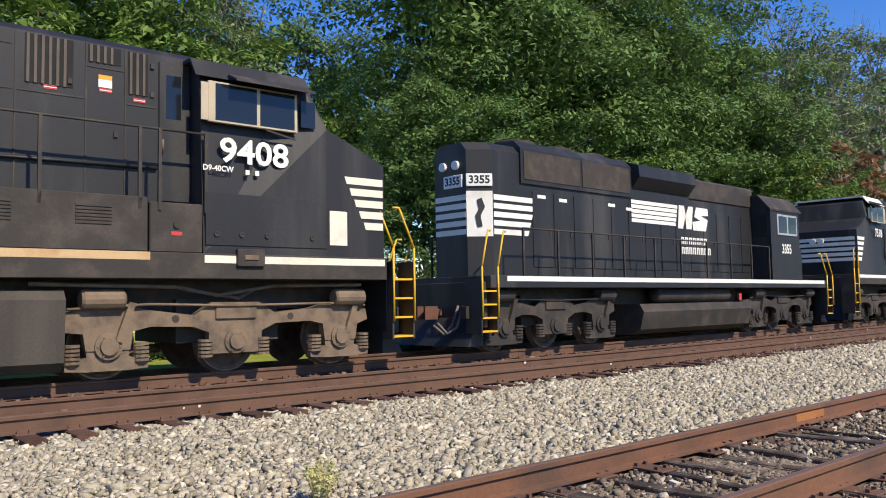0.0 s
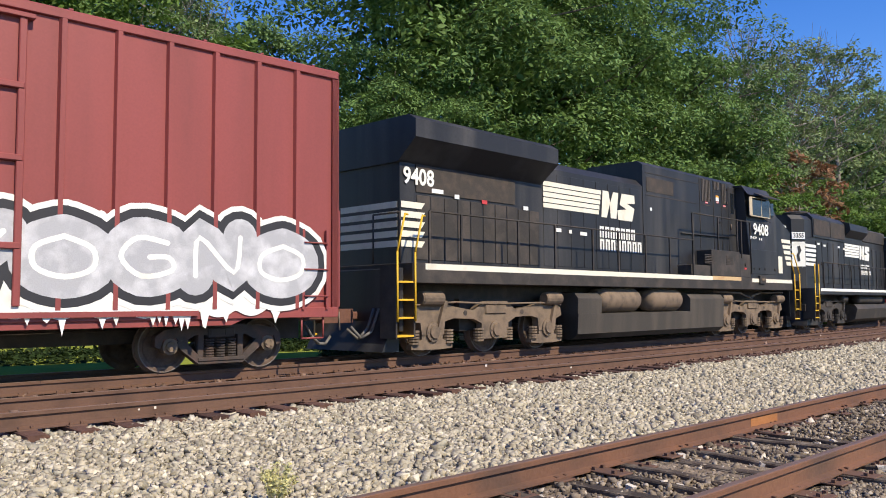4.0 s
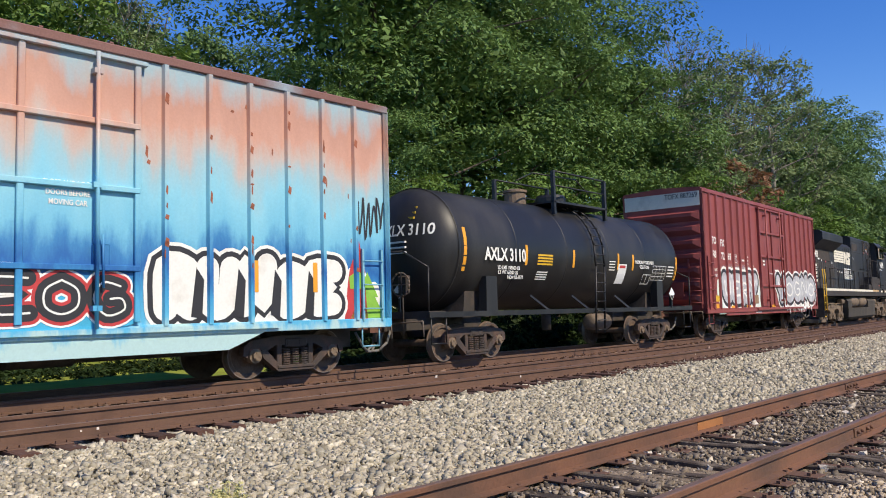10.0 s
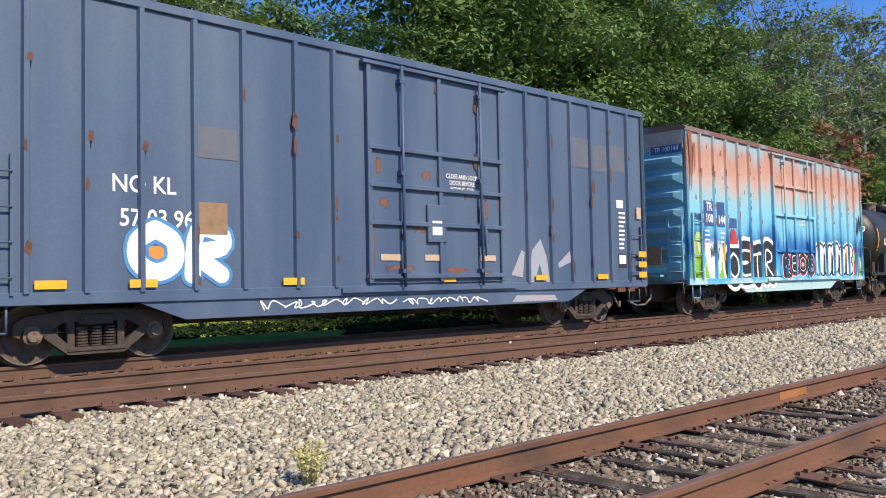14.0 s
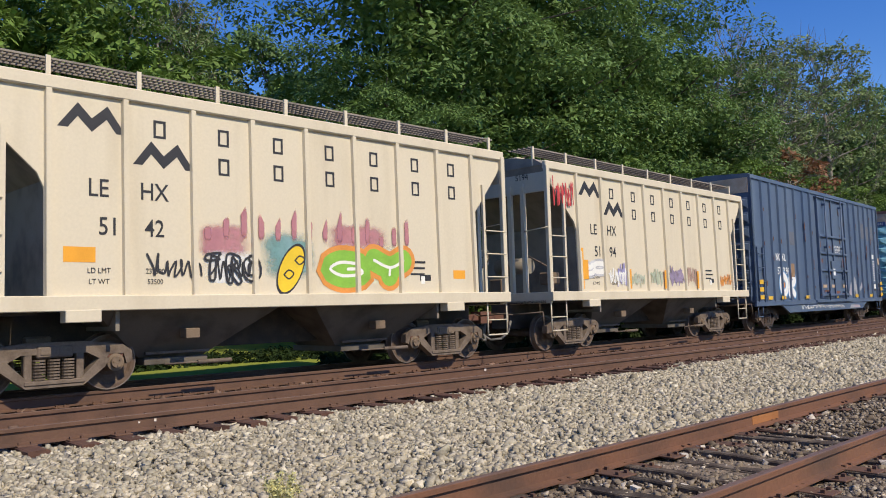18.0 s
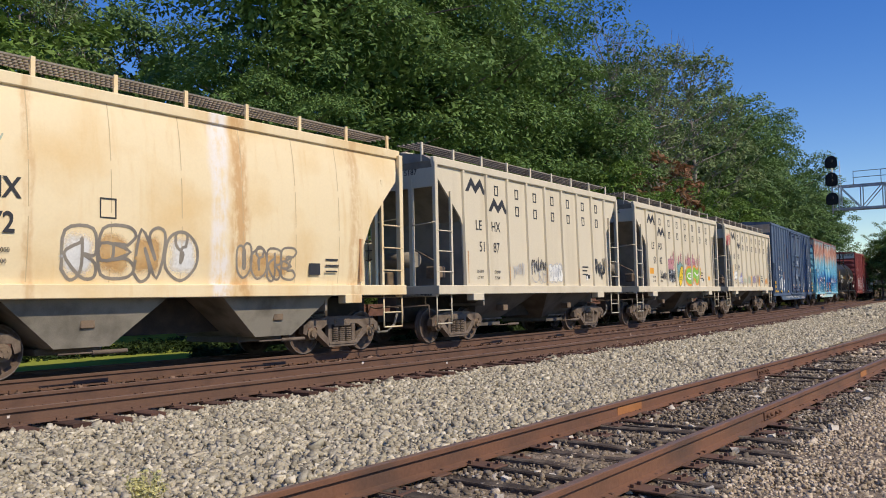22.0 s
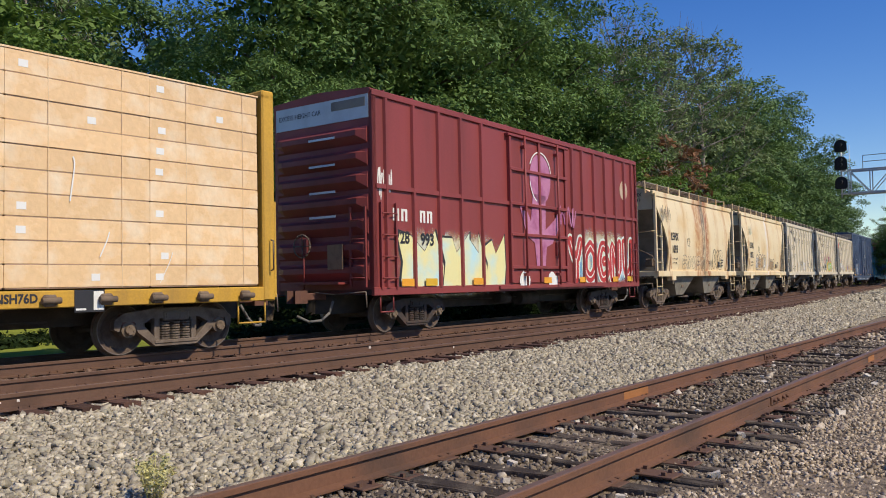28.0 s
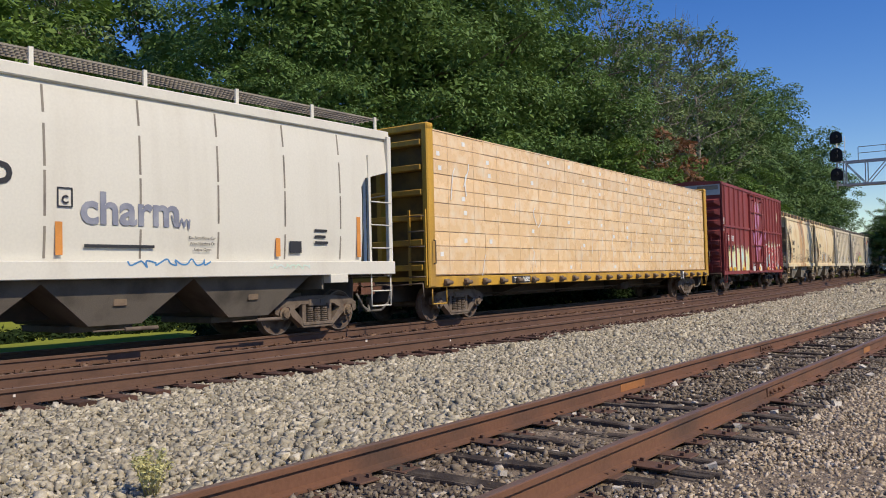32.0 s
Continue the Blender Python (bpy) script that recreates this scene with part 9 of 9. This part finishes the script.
            blob = part("painted_blob", Shape().prism(oval(1.12), y - 0.011, y - 0.009), INK, c, "black-edged yellow painted oval")
            part("painted_fill", Shape().prism(oval(1.0), y - 0.0135, y - 0.0115), SPRAY_GOLD, blob, "yellow spray fill")
            for x, z in ((-0.35, 1.75), (-0.12, 2.0)):
                eye = Shape()
                thick_path(eye, [(x, z), (x + 0.1, z + 0.08), (x + 0.2, z + 0.02), (x + 0.1, z - 0.07), (x, z)], 0.014, y - 0.014, lambda a, b: (a, b))
                part("painted_line", eye, INK, blob)
            graffiti(c, 0.45, 2.6, 1.45, 2.25, (5, 3), SPRAY_GREEN, SPRAY_ORANGE, None, 51, y - 0.008, 0.22)
            for j in range(14):
                x = -1.85 + j * 0.33
                part("paint_drip", Shape().prism([(x, 2.25), (x + 0.16, 2.25), (x + 0.15, 2.55 + (j * 37 % 11) * 0.05), (x + 0.02, 2.5 + (j * 23 % 7) * 0.06)], y - 0.006, y - 0.005), MIST_PINK, c, "faded pink paint run")
            paint_cloud(c, -2.1, -0.85, 1.95, 2.6, MIST_PINK, 104, y - 0.003, 0.06, label="faded pink sprayed haze")
            paint_cloud(c, -0.95, 0.45, 1.6, 2.55, MIST_TEAL, 105, y - 0.003, 0.1, label="teal sprayed haze")
            paint_cloud(c, 0.4, 2.2, 2.05, 2.7, MIST_PINK, 109, y - 0.0025, 0.1, label="faded pink sprayed haze")
            paint_cloud(c, -2.0, -0.65, 1.48, 2.15, MIST_WHITE, 106, y - 0.004, 0.1, label="white sprayed haze")
            throw_up(c, -1.85, -0.8, 1.62, 2.1, (7, 2, 4), INK, 107, lambda z: straight(z) + 0.02, 0.05, 0.018)
            paint_cloud(c, 0.3, 2.75, 1.42, 2.4, MIST_PALE, 108, y - 0.004, 0.08, 0.1, "pale yellow sprayed edge")
        elif k == 0:
            for x in (-4.2, -1.95, -0.05, 1.95, 4.42):
                plate(c, x, x + 0.1, 1.48, 2.0 if x > -4 else 2.5, REFLECT, y - 0.045, "reflector_strip")
            graffiti(c, -4.05, -3.1, 1.62, 2.4, (0, 4), WHITE, SPRAY_GREY, None, 52, y - 0.006, 0.3, shine=SPRAY_GREY)
            plate(c, -4.08, -3.85, 1.72, 2.2, REFLECT, y - 0.012, "reflector_strip")
            for x0, x1, m, s in ((-1.8, -1.1, FADED_GREEN, 3), (-0.75, -0.1, FADED_GREEN, 13), (0.3, 1.15, FADED_PLUM, 4), (0.4, 1.05, FADED_PLUM, 14), (1.4, 2.1, FADED_BROWN, 5), (3.5, 4.35, SPRAY_ORANGE, 6), (-2.9, -2.1, WHITE, 7), (-2.5, -1.98, SPRAY_PURPLE, 17)):
                scrawl(c, x0, x1, 1.5, 1.95 + (s % 3) * 0.12, m, s, y - 0.01, 0.022, 6)
            scrawl(c, -5.2, -4.35, 3.3, 4.2, SPRAY_RED, 8, y - 0.004, 0.018, 6)
        else:
            paint_cloud(c, 0.25, 1.2, 1.5, 2.0, WHITE, 101, y - 0.005, 0.1, label="white sprayed cloud")
            throw_up(c, -0.75, 0.1, 1.5, 2.1, (4, 2), SPRAY_GREY, 102, lambda z: straight(z) + 0.012, 0.12)
            throw_up(c, 0.25, 1.2, 1.5, 2.1, (4, 0, 4), SPRAY_GREY, 103, lambda z: straight(z) + 0.012, 0.1)
            scrawl(c, -0.75, 0.1, 1.7, 2.3, INK, 9, y - 0.01, 0.014, 6)
            scrawl(c, -1.8, -1.2, 1.6, 2.1, SPRAY_GREY, 19, y - 0.01, 0.01, 5)
            for x in (-2.0, 0.17, 2.34):
                plate(c, x - 0.05, x + 0.05, 1.5, 1.95, REFLECT, y - 0.05, "reflector_strip", "orange reflective strip")
            scrawl(c, 3.5, 4.35, 1.6, 2.4, INK, 10, y - 0.01, 0.02, 5)
            for x in (-4.2, 4.42):
                plate(c, x, x + 0.1, 1.48, 2.3, HOPPER_RUST, y - 0.045, "reflector_strip")

    # cream round-sided hoppers
    cut_l = [(-4.4, 1.4), (-4.28, 2.2), (-4.5, 2.75), (-4.88, 3.25), (-5.35, 3.85), (-5.5, 4.4)]
    cut_r = [(4.25, 1.4), (4.12, 2.2), (4.4, 2.8), (4.8, 3.25), (5.3, 3.75), (5.45, 4.4)]
    barrel = lambda z: float(np.interp(z, (1.4, 1.8, 2.4, 3.2, 3.9, 4.4), (1.5, 1.555, 1.585, 1.57, 1.5, 1.4)))
    for k, (mid, num, half) in enumerate(((-118.0, "1072", 5.53), (-130.7, "1093", 5.6))):
        c = hopper("cream round-sided covered hopper with rust stains and thin graffiti", mid, half, 4.4, (HOPPER_1072, HOPPER_1093)[k], cut_l, cut_r, barrel, (), curved=True, trim=(HOPPER_1072, HOPPER_1093)[k])
        y = -1.59
        write(c, "LEHX", -3.55, 2.78, 0.3, INK, y, 0.85, 0.008)
        write(c, num, -3.55, 2.28, 0.3, INK, y, 0.85, 0.008)
        write(c, "LD LMT 234000", -3.55, 1.9, 0.07, INK, -1.575, 0.9, 0.0)
        write(c, "LT WT 52000", -3.55, 1.74, 0.07, INK, -1.565, 0.9, 0.0)
        lettering("lettering", "LEHX", 0.2, c, end_pose(-half - 0.0 + 0.07, -0.75, 4.36), INK)
        lettering("lettering", num, 0.2, c, end_pose(-half + 0.07, -0.75, 4.14), INK)
        for x in (-3.0, -1.7, -0.4, 0.9, 2.2, 3.4):
            part("side_seam", Shape().loft([[(x - 0.008, -barrel(z) - 0.003, z), (x + 0.008, -barrel(z) - 0.003, z)] for z in np.linspace(1.45, 4.3, 8)], closed=False, caps=False), FADED_SEAM, c)
        if k == 0:
            throw_up(c, -2.5, -0.1, 1.48, 2.36, (2, 1, 6, 4), SHADE_GREY, 61, barrel, 0.15, 0.026)
            throw_up(c, 0.75, 2.2, 1.5, 2.15, (0, 4, 2, 1), SHADE_GREY, 62, barrel, 0.09, 0.022)
            for x0, x1, m in ((-2.6, -1.9, MIST_WHITE), (-2.0, -1.3, MIST_RUST), (-1.4, -0.7, MIST_RUST), (-0.75, 0.0, MIST_WHITE), (0.8, 2.2, MIST_RUST)):
                n = 9
                rings = [[(x0 + (x1 - x0) * i / n, -barrel(z) - 0.0025, z) for i in range(n + 1)] for z in np.linspace(1.46, 2.32 if x0 < 0.5 else 2.1, 8)]
                part("paint_cloud", Shape().loft(rings, closed=False, caps=False), m, c, "soft sprayed letter fill")
            scrawl(c, -4.0, -3.4, 3.2, 3.9, FADED_GREEN, 21, -1.575, 0.014, 5)
        else:
            throw_up(c, 1.75, 3.3, 1.5, 2.45, (4, 4, 2), INK, 63, barrel, 0.13)
            throw_up(c, -2.6, 0.6, 1.5, 2.05, (1, 6, 0, 1, 2), SHADE_GREY, 64, barrel, 0.1)
            throw_up(c, 1.15, 1.8, 1.5, 1.9, (3, 0), INK, 65, barrel, 0.06)
            scrawl(c, -5.1, -4.0, 3.2, 4.1, INK, 11, -1.58, 0.012, 6)
        for x in (-4.15, 4.0):
            plate(c, x, x + 0.12, 1.5, 2.4 if x > 0 else 2.1, HOPPER_RUST, -1.585, "reflector_strip", "faded orange reflective strip")
        bars(c, 3.0, 1.95, 0.45, 3, 0.12, INK, -1.578, 45 + k, 0.035)
        plate(c, 2.55, 2.85, 1.62, 1.85, INK, -1.57, "data_panel")
        part("plate_mark", Shape().box(-1.9, -1.62, -1.592, -1.588, 2.45, 2.47).box(-1.9, -1.62, -1.592, -1.588, 2.75, 2.77).box(-1.9, -1.88, -1.592, -1.588, 2.47, 2.75).box(-1.64, -1.62, -1.592, -1.588, 2.47, 2.75), INK, c)

    # dark red boxcar
    ps = [-6.85, -5.86, -4.86, -3.92, -2.96, 2.2, 2.9, 3.75, 4.6, 5.4, 6.2, 6.85]
    c = boxcar("boxcar", "dark red boxcar with pale yellow and pink graffiti", -145.44, 7.32, 5.36, ps, (-1.65, 1.7), (RED_DARK, RED_DARK, RED_DARK, STEEL_GREY), mid_rail=3.25, grab=RED_DARK, door_rails=(1.5, 2.4, 3.25, 4.2))
    word_bars(c, -6.65, -6.05, 2.66, 0.28, WHITE, yy - 0.004, 2)
    word_bars(c, -5.65, -5.1, 2.66, 0.28, WHITE, yy - 0.004, 2)
    paint_cloud(c, -7.2, -1.5, 0.85, 2.3, MIST_PALE, 91, yy - 0.0005, 0.3, 0.1, "pale sprayed background")
    paint_cloud(c, 1.8, 7.1, 0.95, 2.7, MIST_PALE, 94, yy - 0.0004, 0.3, 0.1, "pale sprayed background")
    for k, (x, w, lean) in enumerate(((-6.4, 1.7, 0.0), (-4.75, 1.1, 0.3), (-3.7, 1.0, -0.25), (-2.85, 0.95, 0.2))):
        blade = [(x, 0.95), (x + w * 0.55, 1.05), (x + w * 0.95, 0.85), (x + w + lean * 0.3, 1.5), (x + w * 0.8 + lean, 2.35), (x + w * 0.55, 1.85), (x + w * 0.25 + lean * 0.5, 2.2), (x - 0.1, 2.3 - 0.1 * k), (x + 0.12, 1.6)]
        edge = [(x + w / 2 + (a - x - w / 2) * 1.1, 1.6 + (b - 1.6) * 1.09) for a, b in blade]
        form = part("sprayed_form", Shape().prism(edge, yy - 0.003 - k * 0.0006, yy - 0.002 - k * 0.0006), INK, c, "angular sprayed letter form")
        part("sprayed_fill", Shape().prism(blade, yy - 0.0065 - k * 0.0006, yy - 0.0055 - k * 0.0006), SPRAY_YELLOW, form, "pale yellow and blue spray fill")
    write(c, "728", -6.3, 2.14, 0.28, INK, yy - 0.012, 0.9, 0.01)
    write(c, "993", -5.35, 2.12, 0.28, INK, yy - 0.012, 0.9, 0.01)
    bust = part("painted_shape", Shape().prism([(0.1 + 0.62 * math.cos(q), 4.05 + 0.72 * math.sin(q)) for q in np.linspace(0, 6.283, 24)[:-1]], -1.549, -1.546), SPRAY_PINK, c, "pink sprayed rounded shape")
    part("painted_shape", Shape().prism([(-0.35, 3.6), (0.4, 3.6), (0.35, 2.6), (0.9, 2.9), (1.35, 3.4), (1.2, 2.7), (0.75, 2.2), (0.4, 2.1), (0.3, 1.5), (-0.2, 1.5), (-0.3, 2.2), (-0.75, 2.4), (-1.1, 3.2), (-0.85, 3.3), (-0.5, 2.8)], -1.549, -1.546), SPRAY_PINK, bust)
    for q0, q1, r_ in ((0.3, 2.6, 0.68), (3.3, 4.3, 0.6)):
        halo = Shape()
        thick_path(halo, [(0.1 + r_ * math.cos(q), 4.05 + (r_ + 0.1) * math.sin(q)) for q in np.linspace(q0, q1, 8)], 0.02, -1.551, lambda a, b: (a, b))
        part("painted_line", halo, PLACARD, bust, "white sprayed contour")
    for x in (-0.9, 0.75):
        paint_cloud(c, x - 0.3, x + 0.3, 1.0, 1.3, PLACARD, 92 + int(x), -1.5465, 0.1, label="white sprayed patch")
    for x in (2.1, 3.2, 4.35, 5.4):
        paint_cloud(c, x, x + 1.25, 1.1, 2.3, MIST_BLUE if x != 4.35 else MIST_RED, 96 + int(x), yy - 0.0006, 0.25, 0.15, "blue and red sprayed haze")
    graffiti(c, 1.9, 6.9, 0.95, 2.5, (3, 4, 5, 6, 0), SPRAY_RED, SPRAY_MINT, None, 72, yy - 0.001, 0.17)
    part("round_patch", Shape().disc((6.22, yy - 0.002, 4.22), "y", [(-0.002, 0.0), (-0.002, 0.33), (0.002, 0.33), (0.002, 0.0)], 24), TAN, c, "pale round paint spot")
    scrawl(c, -7.2, -6.6, 2.9, 3.8, WHITE, 12, yy, 0.014, 6)
    scrawl(c, 1.2, 2.3, 2.6, 3.4, SPRAY_PINK, 13, -1.55, 0.03, 4)
    for x, m in ((-6.4, REFLECT), (-5.5, YELLOW), (-3.5, REFLECT), (0.2, REFLECT), (2.5, REFLECT), (5.0, REFLECT), (6.2, YELLOW)):
        plate(c, x, x + 0.45, 1.05, 1.22, m, yy - 0.062, "reflector_strip")
    lettering("lettering", "EXCESS HEIGHT CAR", 0.16, c, end_pose(-7.345, 0.65, 5.02), INK, squeeze=0.9)
    part("end_mark", Shape().box(-7.348, -7.342, -1.35, -0.35, 5.0, 5.2), SHADE_GREY, c)
    for k, z in enumerate((4.35, 3.75, 3.15, 2.6)):
        part("stencil_bar", Shape().box(-7.47, -7.465, -0.55, 0.25, z, z + 0.05), PLACARD, c)

    lumber_car(-166.3)

    # off-white hopper
    cut_r = [(6.8, 1.42), (6.8, 3.1), (6.98, 3.3), (7.7, 3.4), (7.75, 4.2)]
    cut_l = [(-x, z) for x, z in cut_r]
    swell = lambda z: float(np.interp(z, (1.42, 2.0, 2.8, 3.6, 4.2), (1.47, 1.52, 1.53, 1.5, 1.43)))
    c = hopper("off-white covered hopper with smooth sides and a blue scrawl", -186.2, 7.75, 4.25, HOPPER_WHITE, cut_l, cut_r, swell, (), curved=True, trim=HOPPER_WHITE, sill=(1.18, 1.46), bays=(-4.0, -1.3, 1.3, 4.0), trucks=(-5.88, 5.88), board=0.5)
    for x in (-4.6, -3.1, -1.55, 0.0, 1.57, 3.1, 4.65, 6.15):
        rings = [[(x - 0.02, -swell(z) - 0.003, z), (x + 0.02, -swell(z) - 0.003, z)] for z in np.linspace(1.5, 4.1, 8)]
        part("side_seam", Shape().loft(rings, closed=False, caps=False), SHADE_GREY, c)
    write(c, "charm", 1.42, 2.26, 0.5, SPRAY_SLATE, -1.535, 1.0, 0.02)
    scrawl(c, 2.15, 2.5, 1.98, 2.25, SPRAY_SLATE, 14, -1.54, 0.012, 3)
    for k, t in enumerate(("Do Not Move Car", "With Hatches Or", "Gates Open")):
        write(c, t, 2.75, 1.86 - 0.1 * k, 0.055, INK, -1.53, 0.95, 0.0)
    scrawl(c, 1.2, 2.9, 1.35, 1.5, SPRAY_BLUE, 15, -1.61, 0.014, 5)
    scrawl(c, 4.2, 5.2, 1.3, 1.42, SPRAY_MINT, 16, -1.612, 0.014, 5)
    for x, z1 in ((0.15, 2.05), (4.4, 1.9), (6.62, 2.4)):
        plate(c, x, x + 0.11, 1.55, z1, SPRAY_ORANGE, -1.53, "reflector_strip", "faded orange reflective strip")
    part("plate_mark", Shape().box(0.18, 0.42, -1.545, -1.54, 2.27, 2.29).box(0.18, 0.42, -1.545, -1.54, 2.55, 2.57).box(0.18, 0.2, -1.545, -1.54, 2.29, 2.55).box(0.4, 0.42, -1.545, -1.54, 2.29, 2.55), INK, c)
    write(c, "C", 0.3, 2.38, 0.12, INK, -1.54)
    write(c, "D", -0.62, 2.7, 0.3, INK, -1.54, 0.95, 0.02)
    bars(c, 0.6, 1.72, 1.5, 1, 0.1, INK, -1.53, 47, 0.05)
    bars(c, 5.4, 2.1, 0.4, 3, 0.12, INK, -1.54, 48, 0.05)
    plate(c, 4.75, 5.05, 1.62, 1.85, INK, -1.53, "data_panel")


fill_train()


build_stones()
build_trees()
build_weed()
build_shade_weeds()


# ---- what moves ----
def motions():
    times = [0.5 * k for k in range(65)]
    back = set()
    for ob, middle, half, *turned in MOVING:
        walk(ob, [(t, car_pose(middle + run(t), half) @ (TURN_BACK if turned else Matrix.Identity(4))) for t in times])
        if turned:
            back.add(ob.name)
    fine = [k / 15 for k in range(481)]
    for wheel, x, r, car in ROLLING:
        way = -1 if car.name in back else 1
        walk(wheel, [(t, Matrix.Translation((x, 0, r)) @ Matrix.Rotation(way * run(t) / r, 4, "Y")) for t in fine])


motions()
